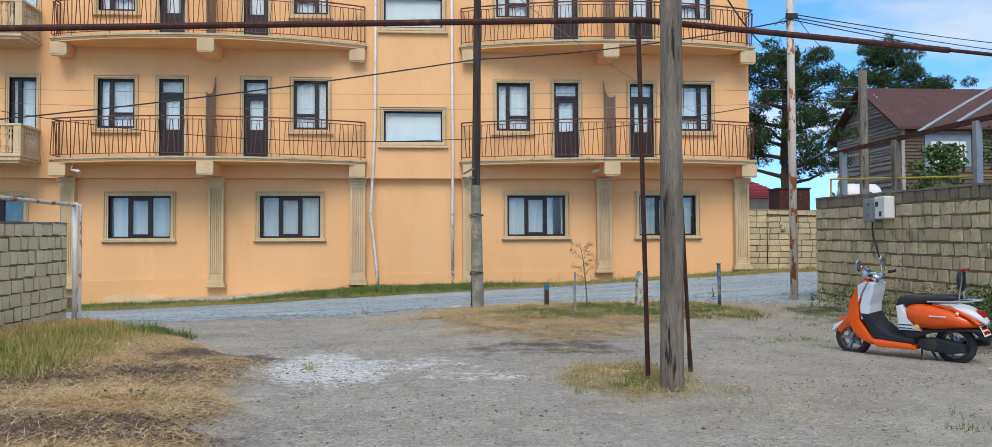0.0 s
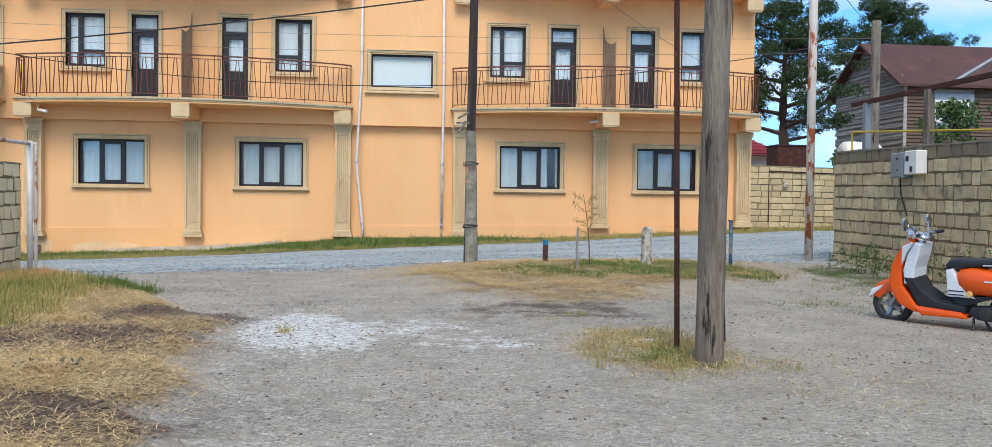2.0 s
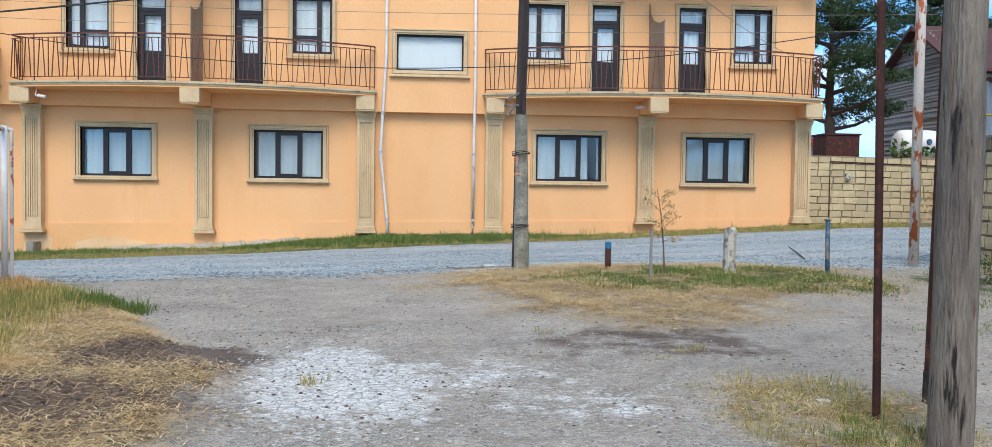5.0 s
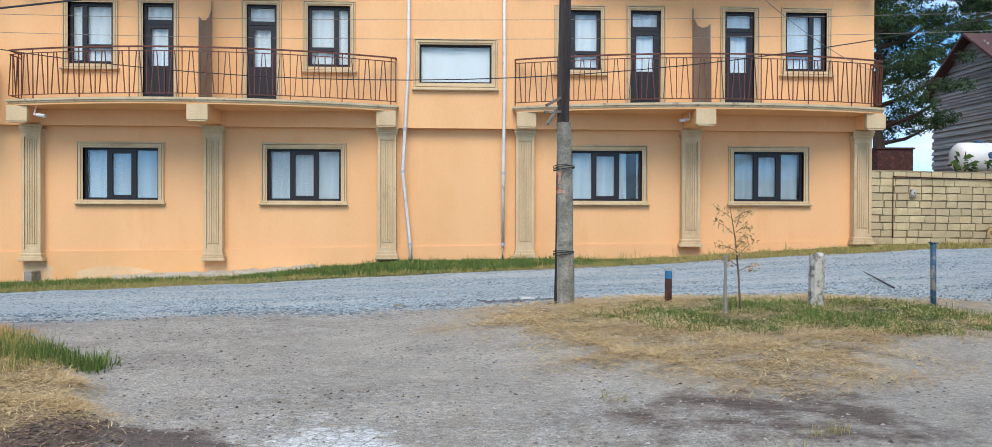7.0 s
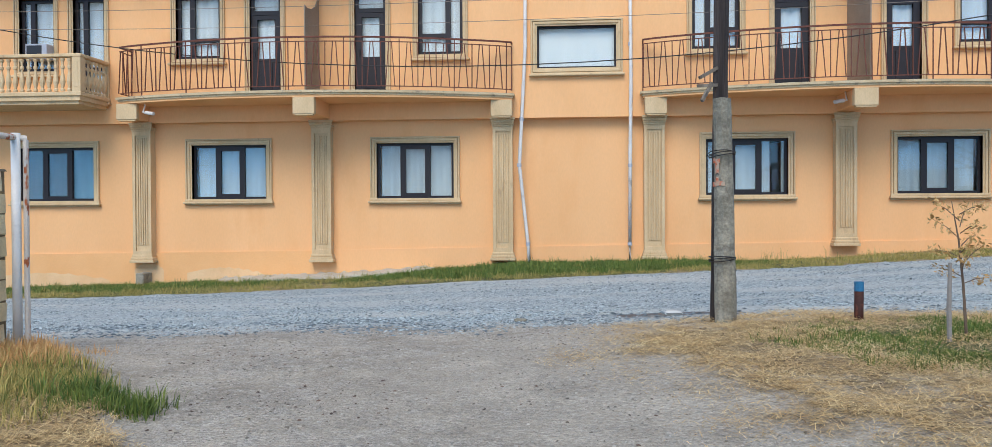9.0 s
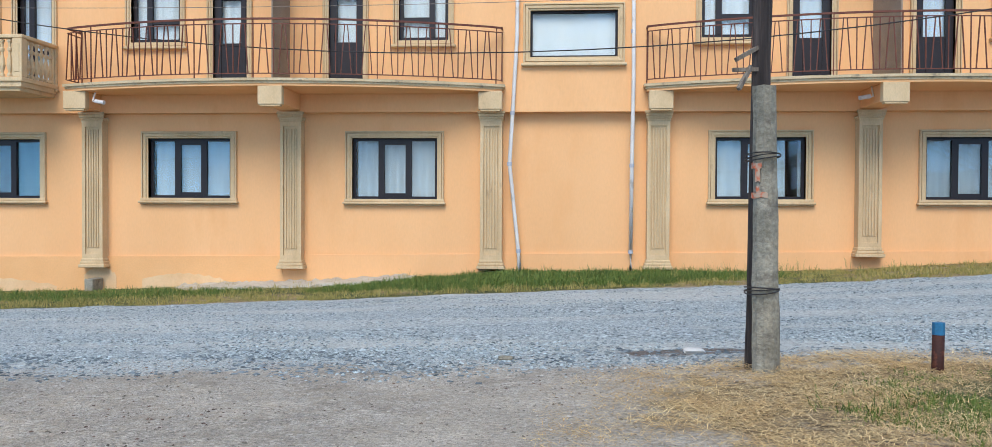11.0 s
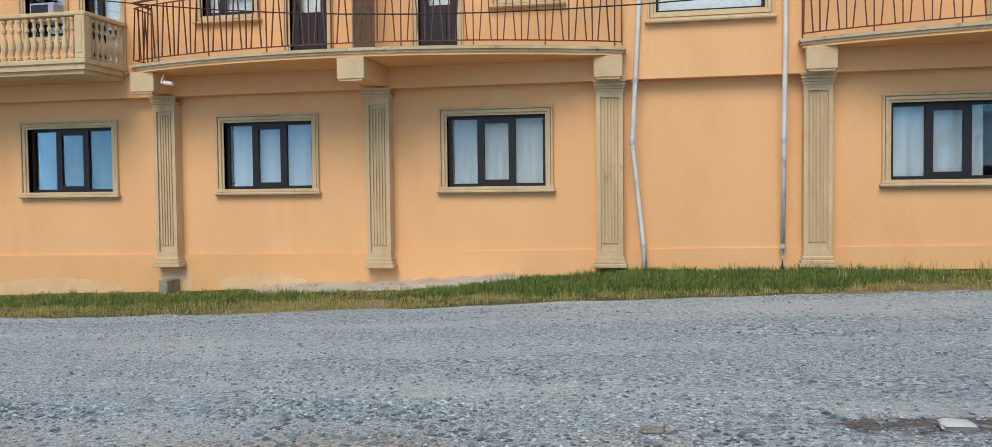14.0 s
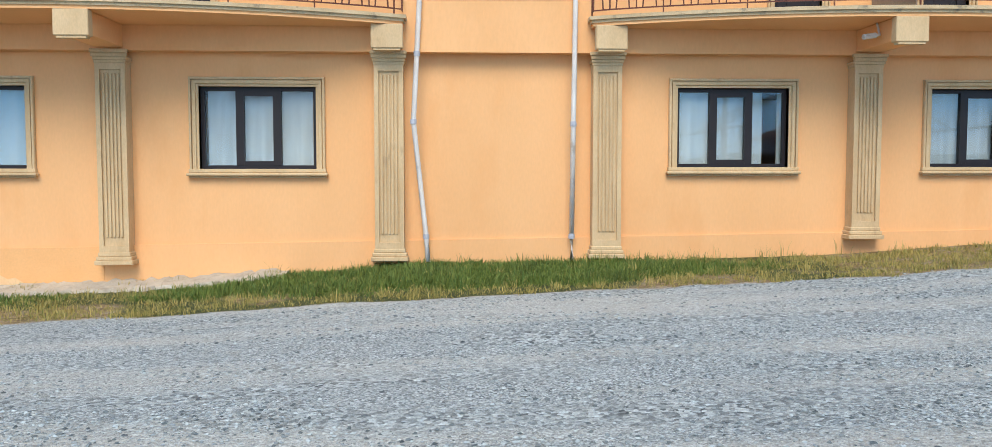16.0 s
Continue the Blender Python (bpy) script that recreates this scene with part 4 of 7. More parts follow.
# balustraded stone balcony at the far end
bal_me = bpy.data.meshes.new("baluster")
bmb = lathe(bmesh.new(), [(0.05, 0), (0.05, 0.05), (0.03, 0.07), (0.04, 0.12), (0.062, 0.22), (0.05, 0.34), (0.028, 0.44), (0.026, 0.5), (0.045, 0.53), (0.045, 0.58), (0.026, 0.6), (0.03, 0.68), (0.05, 0.72), (0.05, 0.76)], 8)
bmb.to_mesh(bal_me)
bmb.free()
bal_me.materials.append(M["stone"])
for up in (0, STOREY):
    x0, x1, yf, zf = -19.3, -15.4, 23.45, 4.0 + up
    bm = cube(x0, x1, yf, UPPER - 0.002, zf - 0.10, zf, 0.015)
    box(bm, x0 + 0.04, x1 - 0.04, yf + 0.04, UPPER - 0.002, zf - 0.2, zf - 0.10)
    box(bm, x0 + 0.1, x1 - 0.1, yf + 0.1, UPPER - 0.002, zf - 0.28, zf - 0.2)
    b = part("balcony", bm, "stone", hotel, "stone balcony with turned balusters")
    bm = cube(x0, x1, yf + 0.01, yf + 0.17, zf + 0.80, zf + 0.88, 0.015)
    box(bm, x1 - 0.16, x1, yf + 0.172, UPPER - 0.002, zf + 0.80, zf + 0.88, 0.015)
    part("handrail", bm, "stone", b)
    bm = cube(x1 - 0.22, x1 - 0.01, yf + 0.012, yf + 0.2, zf, zf + 0.798, 0.01)
    box(bm, x1 - 0.17, x1 - 0.06, yf, yf + 0.02, zf + 0.1, zf + 0.7, 0.008)
    part("pier", bm, "stone", b)
    for k in range(22):
        share("baluster", bal_me, b, Matrix.Translation((x1 - 0.32 - k * 0.165, yf + 0.09, zf + 0.02)))
    for k in range(6):
        share("baluster", bal_me, b, Matrix.Translation((x1 - 0.085, yf + 0.3 + k * 0.165, zf + 0.02)))

# downpipes
def downpipe(points, joints, lower):
    ob = part("downpipe", tube(bmesh.new(), points, 0.042, 10), "pipe", hotel, "white drainpipe clipped to the wall", True)
    for (x, y, z) in joints:
        part("collar", lathe(bmesh.new(), [(0.05, -0.04), (0.052, 0), (0.05, 0.04)], 10, Matrix.Translation((x, y, z))), "pipe_grey", ob)


downpipe([(-5.20, 24.66, 10.9), (-5.22, 24.66, 5.0), (-5.37, 24.70, 2.27), (-5.18, 24.86, 0.41), (-5.15, 24.80, 0.0)], [(-5.37, 24.70, 2.27), (-5.18, 24.86, 0.41), (-5.31, 24.68, 3.35)], 0)
downpipe([(-2.80, 24.66, 10.9), (-2.77, 24.66, 4.1), (-2.79, 24.70, 2.24), (-2.79, 24.84, 0.45), (-2.79, 24.80, 0.0)], [(-2.79, 24.70, 2.24), (-2.79, 24.84, 0.41), (-2.78, 24.67, 5.05)], 0)


# ---- block walls ----
def block_mesh(seed, material):
    rng = random.Random(seed)
    bm = cube(0, 1, 0, 1, 0, 1)
    for v in bm.verts:
        v.co += Vector((rng.uniform(-0.05, 0.05), 0, rng.uniform(-0.07, 0.07)))
    f = [q for q in bm.faces if q.normal.y < -0.5 or q.calc_center_median().y < 0.01]
    r = bmesh.ops.bevel(bm, geom=list(f[0].edges), offset=0.035, segments=1, affect="EDGES", profile=0.5)
    for v in bm.verts:
        if v.co.y < 0.3:
            v.co.y += rng.uniform(-0.05, 0.05)
    me = bpy.data.meshes.new("block")
    bm.to_mesh(me)
    bm.free()
    me.materials.append(M[material])
    return me


def block_wall(name, p, q, z_top, z_foot, course, lengths, material, label, seed, thick=0.38, cap="coping", from_d=0.0, to_d=None, top_course=None):
    """Blocks face to the side on which p to q runs from left to right."""
    p, q = Vector((*p, 0)), Vector((*q, 0))
    run = q - p
    length, a = run.length, math.atan2(run.y, run.x)
    base = Matrix.Translation(p) @ Matrix.Rotation(a, 4, "Z")
    top = lambda d: z_top[0] + (z_top[1] - z_top[0]) * d / length
    bm = bmesh.new()
    vs = [bm.verts.new(c) for c in ((0, 0.016, z_foot - 0.6), (length, 0.016, z_foot - 0.6), (length, 0.016, top(length)), (0, 0.016, top(0)))]
    bk = [bm.verts.new((v.co.x, thick, v.co.z)) for v in vs]
    bm.faces.new(vs)
    bm.faces.new(bk[::-1])
    for i in range(4):
        bm.faces.new((vs[i], bk[i], bk[(i + 1) % 4], vs[(i + 1) % 4]))
    wall = link(name, bm, "mortar")
    wall.matrix_basis = base
    tagged(wall, label, "wall", "", "structure")
    rng = random.Random(seed)
    meshes = [block_mesh(seed * 10 + i, material) for i in range(7)]
    top_meshes = [block_mesh(seed * 10 + i, top_course) for i in range(7)] if top_course else meshes
    rows = int((max(z_top) - z_foot) / course) + 2
    for r in range(rows):
        d = from_d - rng.uniform(0.0, 0.12)
        while d < (to_d or length):
            w = rng.choice(lengths) + rng.uniform(-0.015, 0.015)
            a0, a1 = max(d, 0.0), min(d + w, length)
            if a1 - a0 > 0.06:
                zt = top((a0 + a1) / 2) - 0.004 - r * course
                h = course - 0.022 - rng.uniform(0, 0.012)
                m = Matrix.Translation((a0 + 0.007, 0.004 - rng.uniform(0, 0.02), zt - h)) @ Matrix.Diagonal((a1 - a0 - 0.028, 0.14, h, 1))
                share("block", rng.choice(meshes if r else top_meshes), wall, m)
            d += w
    bm = bmesh.new()
    n = int(length / 0.4)
    prev = None
    for i in range(n + 1):
        d = length * i / n
        z = top(d) + 0.028 + rng.uniform(-0.01, 0.012)
        ring = [bm.verts.new((d, -0.012, top(d) - 0.002)), bm.verts.new((d, 0.01 + rng.uniform(-0.01, 0.01), z)), bm.verts.new((d, thick - 0.02, z)), bm.verts.new((d, thick + 0.01, top(d) - 0.002))]
        if prev:
            for k in range(3):
                bm.faces.new((prev[k], ring[k], ring[k + 1], prev[k + 1]))
        else:
            bm.faces.new(ring)
        prev = ring
    bm.faces.new(prev[::-1])
    bmesh.ops.recalc_face_normals(bm, faces=bm.faces)
    part("coping", bm, cap, wall)
    return wall


# ---- poles and posts ----
def post_mesh(points, radii, n, seed, rough=0.06):
    rng = random.Random(seed)
    bm = tube(bmesh.new(), points, radii, n)
    for v in bm.verts:
        v.co.x += rng.uniform(-rough, rough) * radii[0]
        v.co.y += rng.uniform(-rough, rough) * radii[0]
    return bm


def steps(a, b, n):
    a, b = Vector(a), Vector(b)
    return [a.lerp(b, i / n) for i in range(n + 1)]


pole = thing("utility_pole", "weathered grey wooden utility pole beside rusted rods", "utility pole")
pts = steps((-1.44, 5.06, -0.4), (-1.36, 5.09, 7.2), 22)
part("shaft", post_mesh(pts, [0.107 - 0.0013 * i for i in range(23)], 14, 3), "wood", pole, "", True)
rng = random.Random(5)
for k in range(9):
    a, z, h = rng.uniform(3.4, 6.0), rng.uniform(0.2, 3.0), rng.uniform(0.12, 0.4)
    c = Vector((-1.435 + 0.01 * z, 5.06, 0)) + Vector((math.cos(a), math.sin(a), 0)) * 0.102
    bm = tube(bmesh.new(), [(c.x, c.y, z), (c.x + 0.004, c.y, z + h * 0.5), (c.x, c.y, z + h)], [0.001, 0.006, 0.001], 5)
    part("crack", bm, "blade_dark", pole)
rod = thing("iron_rod", "rusted thin iron rod stuck upright in the dirt", "rod")
part("shaft", tube(bmesh.new(), [(-1.49, 5.64, -0.4), (-1.56, 5.62, 3.28)], 0.023, 8), "rust", rod)
rod = thing("iron_rod", "dark rusted rod with a thicker grey foot", "rod")
part("shaft", tube(bmesh.new(), [(-0.935, 6.09, -0.4), (-1.31, 5.36, 3.08)], 0.019, 8), "rust", rod)
part("sleeve", tube(bmesh.new(), [(-0.935, 6.09, -0.4), (-0.989, 5.985, 0.10)], 0.024, 8), "wood_dark", rod)
beam = thing("overhead_pipe", "long rusted iron pipe spanning overhead on rods", "pipe")
part("pipe", tube(bmesh.new(), [(-9.5, 5.6, 3.03), (-7.25, 5.6, 3.10), (-1.56, 5.6, 3.27), (1.50, 5.6, 3.02)], 0.030, 8), "rust", beam)
part("pipe", tube(bmesh.new(), [(1.47, 5.6, 3.025), (2.6, 5.75, 2.97), (4.4, 6.3, 2.95)], 0.019, 8), "rust", beam)
part("support", tube(bmesh.new(), [(-9.45, 5.6, -0.2), (-9.45, 5.6, 3.03)], 0.03, 8), "rust", beam)
part("support", tube(bmesh.new(), [(4.12, 6.2, 1.0), (4.12, 6.2, 2.97)], 0.02, 8), "rust", beam)

pole = thing("utility_pole", "dark wooden pole wired to a rough concrete stub", "utility pole")
part("shaft", post_mesh(steps((-2.67, 13.86, -0.3), (-2.57, 13.90, 8.0), 20), [0.085 - 0.001 * i for i in range(21)], 12, 7), "wood_dark", pole, "", True)
stub = bmesh.new()
pts = steps((-2.62, 13.65, -0.3), (-2.655, 13.68, 2.32), 10)
tube(stub, pts, [0.113 - 0.002 * i for i in range(11)], 10)
rng = random.Random(11)
for v in stub.verts:
    v.co += Vector((rng.uniform(-1, 1), rng.uniform(-1, 1), rng.uniform(-1, 1))) * 0.006
stub = part("concrete_stub", stub, "concrete", pole, "rough concrete stub")


def stub_mark(s0, s1, z0, z1):
    """A stroke of paint lying on the round face of the stub, from s0 to s1 across it."""
    bm = bmesh.new()
    rows = []
    for k in range(7):
        s = s0 + (s1 - s0) * k / 6
        f = math.sqrt(max(0.0, 1 - s * s))
        d = Vector((0.82 * s - 0.574 * f, -0.574 * s - 0.82 * f, 0))
        c = Vector((-2.64, 13.668, 0))
        wob = 0.006 * math.sin(5.1 * k + 40 * z0)
        rows.append([bm.verts.new(c + d * r + Vector((0, 0, z))) for r, z in ((0.112, z0 + wob), (0.112, z1 + wob), (0.09, z1), (0.09, z0))])
    for a, b in zip(rows, rows[1:]):
        for i in range(4):
            bm.faces.new((a[i], b[i], b[(i + 1) % 4], a[(i + 1) % 4]))
    bmesh.ops.recalc_face_normals(bm, faces=bm.faces)
    part("paint_mark", bm, "marking", stub)


for stroke in ((-0.92, 0.08, 1.655, 1.70), (-0.42, -0.02, 1.55, 1.655), (-0.9, 0.5, 1.42, 1.462), (-0.35, -0.05, 1.462, 1.51)):
    stub_mark(*stroke)
for z in (0.66, 1.74):
    for k in range(3):
        ring = [(-2.645 + 0.132 * math.cos(2 * math.pi * i / 16), 13.75 + 0.225 * math.sin(2 * math.pi * i / 16), z + 0.012 * k + 0.02 * math.cos(2 * math.pi * i / 16 + k)) for i in range(17)]
        part("wire_tie", tube(bmesh.new(), ring, 0.0055, 5, False), "wire", pole)
for pa, pb in (((-2.68, 13.82, 2.66), (-2.88, 13.70, 2.54)), ((-2.68, 13.82, 2.48), (-2.90, 13.71, 2.46)), ((-2.74, 13.79, 2.5), (-2.86, 13.68, 2.30))):
    part("wood_scrap", tube(bmesh.new(), [pa, pb], 0.022, 4), "wood", pole)

pole = thing("metal_pole", "tall pole of flaking white paint over rust", "pole")
part("shaft", tube(bmesh.new(), [(3.5, 13.7, -0.1), (3.48, 13.65, 7.6)], 0.073, 12), "rust_white", pole, "", True)

post = thing("steel_post", "short steel post of flaking blue paint", "post")
part("shaft", tube(bmesh.new(), [(1.76, 12.96, -0.1), (1.75, 12.96, 0.82)], 0.033, 10), "blue", post, "", True)
part("lip", cube(1.71, 1.79, 12.92, 13.0, 0.82, 0.84, 0.005), "blue", post)
post = thing("steel_post", "stub of rusted pipe with a blue top", "post")
part("shaft", tube(bmesh.new(), [(-1.355, 13.5, -0.1), (-1.35, 13.5, 0.36)], 0.046, 10), "rust", post, "", True)
part("painted_top", tube(bmesh.new(), [(-1.35, 13.5, 0.36), (-1.35, 13.5, 0.455)], 0.0475, 10), "blue_top", post)
post = thing("stone_post", "pale weathered stone bollard in the grass", "bollard")
bm = cube(0.165, 0.335, 12.74, 12.9, -0.2, 0.71, 0.04)
rng = random.Random(2)
for v in bm.verts:
    v.co += Vector((rng.uniform(-1, 1), rng.uniform(-1, 1), rng.uniform(-1, 1))) * 0.012
part("shaft", bm, "limewash", post)
post = thing("wooden_stake", "thin grey wooden stake beside a sapling", "stake")
bm = tube(bmesh.new(), [(-1.04, 12.2, -0.1), (-1.05, 12.2, 0.35), (-1.04, 12.2, 0.72)], [0.022, 0.021, 0.016], 6)
part("shaft", bm, "boards", post)

# pipe frame at the end of the block wall
fr = thing("pipe_frame", "white painted pipe frame beside a block wall", "pipe frame")
part("post", tube(bmesh.new(), [(-9.34, 12.25, -0.3), (-9.34, 12.25, 1.92)], 0.041, 10), "pipe", fr, "", True)
part("post", tube(bmesh.new(), [(-9.275, 12.30, -0.3), (-9.275, 12.30, 1.86)], 0.025, 8), "rust_white", fr)
part("top_bar", tube(bmesh.new(), [(-9.275, 12.31, 1.87), (-9.34, 12.24, 1.88), (-9.36, 7.5, 1.83)], 0.030, 8), "rust_white", fr)

# ---- scooter ----
def wheel(parent, x, name_label):
    w = new("wheel")
    w.parent = parent
    w.matrix_basis = Matrix.Translation((x, 0, 0.235)) @ Matrix.Rotation(radians(90), 4, "X") @ Matrix.Diagonal((1.09, 1.09, 1.0, 1))
    tyre = bmesh.new()
    prof = [(0.145, -0.045), (0.18, -0.055), (0.205, -0.045), (0.216, -0.02), (0.216, 0.02), (0.205, 0.045), (0.18, 0.055), (0.145, 0.045)]
    n = 28
    rings = [[tyre.verts.new((r * math.cos(2 * math.pi * i / n), r * math.sin(2 * math.pi * i / n), z)) for i in range(n)] for r, z in prof]
    for a, b in zip(rings, rings[1:] + rings[:1]):
        for i in range(n):
            tyre.faces.new((a[i], a[(i + 1) % n], b[(i + 1) % n], b[i]))
    part("tyre", tyre, "rubber", w, "", True)
    rim = bmesh.new()
    prof = [(0.150, -0.045), (0.138, -0.045), (0.130, -0.02), (0.130, 0.02), (0.138, 0.045), (0.150, 0.045)]
    rings = [[rim.verts.new((r * math.cos(2 * math.pi * i / n), r * math.sin(2 * math.pi * i / n), z)) for i in range(n)] for r, z in prof]
    for a, b in zip(rings, rings[1:] + rings[:1]):
        for i in range(n):
            rim.faces.new((a[i], a[(i + 1) % n], b[(i + 1) % n], b[i]))
    for k in range(5):
        a = 2 * math.pi * k / 5
        box(rim, 0.03, 0.138, -0.016, 0.016, -0.03, 0.03, 0.0, Matrix.Rotation(a, 4, "Z") @ Matrix.Rotation(0.3, 4, "Y"))
    lathe(rim, [(0.045, -0.05), (0.045, 0.05)], 14)
    part("rim", rim, "alloy", w, "alloy rim with five spokes")
    disc = lathe(bmesh.new(), [(0.085, 0.030), (0.085, 0.036)], 20)
    part("brake_disc", disc, "chrome", w)


sc = thing("motor_scooter", "orange and silver-white motor scooter parked by the block wall", "motor scooter")
ang = math.atan2(8.03 - 6.97, 1.72 - 2.50)
sc.matrix_basis = Matrix.Translation((1.95, 7.28, float(height(2.1, 7.5)) - 0.03)) @ Matrix.Rotation(ang, 4, "Z") @ Matrix.Rotation(radians(-4), 4, "X") @ Matrix.Diagonal((0.91, 0.91, 0.93, 1))
wheel(sc, 0.64, "front")
wheel(sc, -0.64, "rear")
# front mudguard
bm = bmesh.new()
for side in (0,):
    rings = []
    for k in range(11):
        a = radians(28 + 142 * k / 10)
        r = 0.245 + 0.02 * math.sin(math.pi * k / 10)
        c = Vector((0.64 + r * math.cos(a), 0, 0.215 + r * math.sin(a)))
        o = Vector((math.cos(a), 0, math.sin(a)))
        w = 0.095 * (0.55 + 0.45 * math.sin(math.pi * (0.12 + 0.76 * k / 10)))
        rings.append([bm.verts.new(c + o * dz + Vector((0, w * dy, 0))) for dy, dz in ((-1, -0.10), (-0.98, 0.0), (-0.6, 0.035), (0, 0.05), (0.6, 0.035), (0.98, 0.0), (1, -0.10))])
    for a, b in zip(rings, rings[1:]):
        for i in range(6):
            bm.faces.new((a[i], b[i], b[i + 1], a[i + 1]))
part("mudguard", bm, "so", sc, "", True)
part("mudguard_tip", prism(bmesh.new(), [(0.90, 0.30), (0.86, 0.40), (0.70, 0.47), (0.76, 0.40), (0.84, 0.33)], -0.103, 0.103, 0.02), "sw", sc)
# leg shield: orange outer, silver inner panel
part("leg_shield", prism(bmesh.new(), [(0.56, 0.36), (0.62, 0.50), (0.58, 0.72), (0.47, 0.93), (0.36, 1.0), (0.33, 0.97), (0.42, 0.84), (0.47, 0.66), (0.46, 0.48), (0.30, 0.27), (-0.20, 0.235), (-0.20, 0.17), (0.34, 0.19), (0.50, 0.27)], -0.20, 0.20, 0.03), "so", sc)
part("shield_edge", prism(bmesh.new(), [(0.455, 0.93), (0.35, 0.985), (0.325, 0.965), (0.40, 0.86), (0.46, 0.72)], -0.206, 0.206, 0.012), "sw", sc)
part("inner_panel", prism(bmesh.new(), [(0.44, 0.50), (0.45, 0.66), (0.40, 0.84), (0.32, 0.975), (0.25, 0.95), (0.275, 0.82), (0.32, 0.68), (0.33, 0.57), (0.38, 0.50)], -0.185, 0.185, 0.02), "sw", sc)
part("floor_well", prism(bmesh.new(), [(0.45, 0.58), (0.325, 0.575), (0.25, 0.45), (0.10, 0.345), (0.0, 0.315), (-0.22, 0.30), (-0.22, 0.23), (0.28, 0.26)], -0.192, 0.192, 0.02), "black", sc)
for y in (-0.12, -0.04, 0.04, 0.12):
    part("floor_strip", prism(bmesh.new(), [(0.33, 0.56), (0.245, 0.455), (0.10, 0.355), (-0.20, 0.315), (-0.20, 0.29), (0.15, 0.30)], y - 0.012, y + 0.012, 0.004), "rubber", sc)
part("side_sill", prism(bmesh.new(), [(0.32, 0.245), (-0.22, 0.215), (-0.24, 0.165), (0.24, 0.165)], -0.215, 0.215, 0.02), "so", sc)
# rear body
part("rear_cowl", loft(bmesh.new(), [(-0.18, 0.50, 0.06, 0.14), (-0.24, 0.50, 0.13, 0.19), (-0.36, 0.49, 0.165, 0.225), (-0.55, 0.48, 0.16, 0.235), (-0.75, 0.465, 0.12, 0.215), (-0.92, 0.43, 0.075, 0.17), (-1.02, 0.40, 0.03, 0.10)], 20), "so", sc, "", True)
part("side_panel", prism(bmesh.new(), [(-0.10, 0.60), (-0.16, 0.62), (-0.30, 0.38), (-0.40, 0.31), (-0.12, 0.31)], -0.185, 0.185, 0.02), "sw", sc)
for z in (0.385, 0.345):
    part("panel_slot", prism(bmesh.new(), [(-0.13, z), (-0.28, z), (-0.30, z - 0.012), (-0.13, z - 0.012)], -0.19, 0.19), "black", sc)
part("tail", loft(bmesh.new(), [(-0.52, 0.63, 0.025, 0.12), (-0.70, 0.605, 0.05, 0.15), (-0.90, 0.555, 0.06, 0.14), (-1.04, 0.48, 0.05, 0.10), (-1.10, 0.43, 0.03, 0.06)], 16), "sw", sc, "", True)
part("tail_stripe", prism(bmesh.new(), [(-0.55, 0.642), (-0.74, 0.625), (-0.95, 0.52), (-1.06, 0.42), (-1.03, 0.41), (-0.92, 0.49), (-0.72, 0.59), (-0.55, 0.615)], -0.165, 0.165, 0.02), "so", sc)
part("under_body", prism(bmesh.new(), [(-0.10, 0.32), (-0.40, 0.36), (-0.98, 0.39), (-1.02, 0.35), (-0.86, 0.36), (-0.50, 0.33), (-0.20, 0.22)], -0.16, 0.16, 0.02), "black", sc)
part("seat", loft(bmesh.new(), [(-0.06, 0.62, 0.035, 0.07), (-0.11, 0.645, 0.065, 0.115), (-0.22, 0.66, 0.07, 0.135), (-0.38, 0.675, 0.05, 0.15), (-0.56, 0.695, 0.05, 0.15), (-0.74, 0.715, 0.04, 0.13), (-0.80, 0.715, 0.018, 0.09)], 18, 3.0), "black", sc, "long black vinyl seat", True)
part("engine", prism(bmesh.new(), [(-0.28, 0.30), (-0.50, 0.32), (-0.78, 0.26), (-0.80, 0.17), (-0.64, 0.14), (-0.34, 0.16), (-0.24, 0.22)], 0.03, 0.17, 0.02), "black", sc)
part("engine_cover", lathe(bmesh.new(), [(0.075, 0.0), (0.07, 0.015), (0.03, 0.022)], 14, Matrix.Translation((-0.42, 0.17, 0.235)) @ Matrix.Rotation(radians(-90), 4, "X")), "rubber", sc)
part("exhaust", tube(bmesh.new(), [(-0.30, -0.12, 0.18), (-0.50, -0.17, 0.20), (-0.95, -0.18, 0.27)], [0.03, 0.055, 0.05], 10), "black", sc)
part("fork", tube(bmesh.new(), [(0.64, 0.075, 0.215), (0.52, 0.075, 0.45)], 0.022, 8), "alloy", sc)
part("fork", tube(bmesh.new(), [(0.64, -0.075, 0.215), (0.52, -0.075, 0.45)], 0.022, 8), "alloy", sc)
# headset
part("headset", loft(bmesh.new(), [(0.42, 1.045, 0.02, 0.05), (0.37, 1.04, 0.055, 0.11), (0.27, 1.03, 0.05, 0.13), (0.20, 1.02, 0.02, 0.09)], 14), "chrome", sc, "", True)
part("headlight", lathe(bmesh.new(), [(0.075, -0.05), (0.085, 0.0), (0.07, 0.025), (0.02, 0.038)], 16, Matrix.Translation((0.43, 0, 1.05)) @ Matrix.Rotation(radians(90), 4, "Y")), "chrome", sc)
part("steering_column", tube(bmesh.new(), [(0.33, 0, 0.92), (0.30, 0, 1.03)], 0.05, 10), "chrome", sc)
part("handlebar", tube(bmesh.new(), [(0.22, -0.33, 1.07), (0.28, -0.16, 1.06), (0.30, 0, 1.05), (0.28, 0.16, 1.06), (0.22, 0.33, 1.07)], 0.015, 8), "chrome", sc)
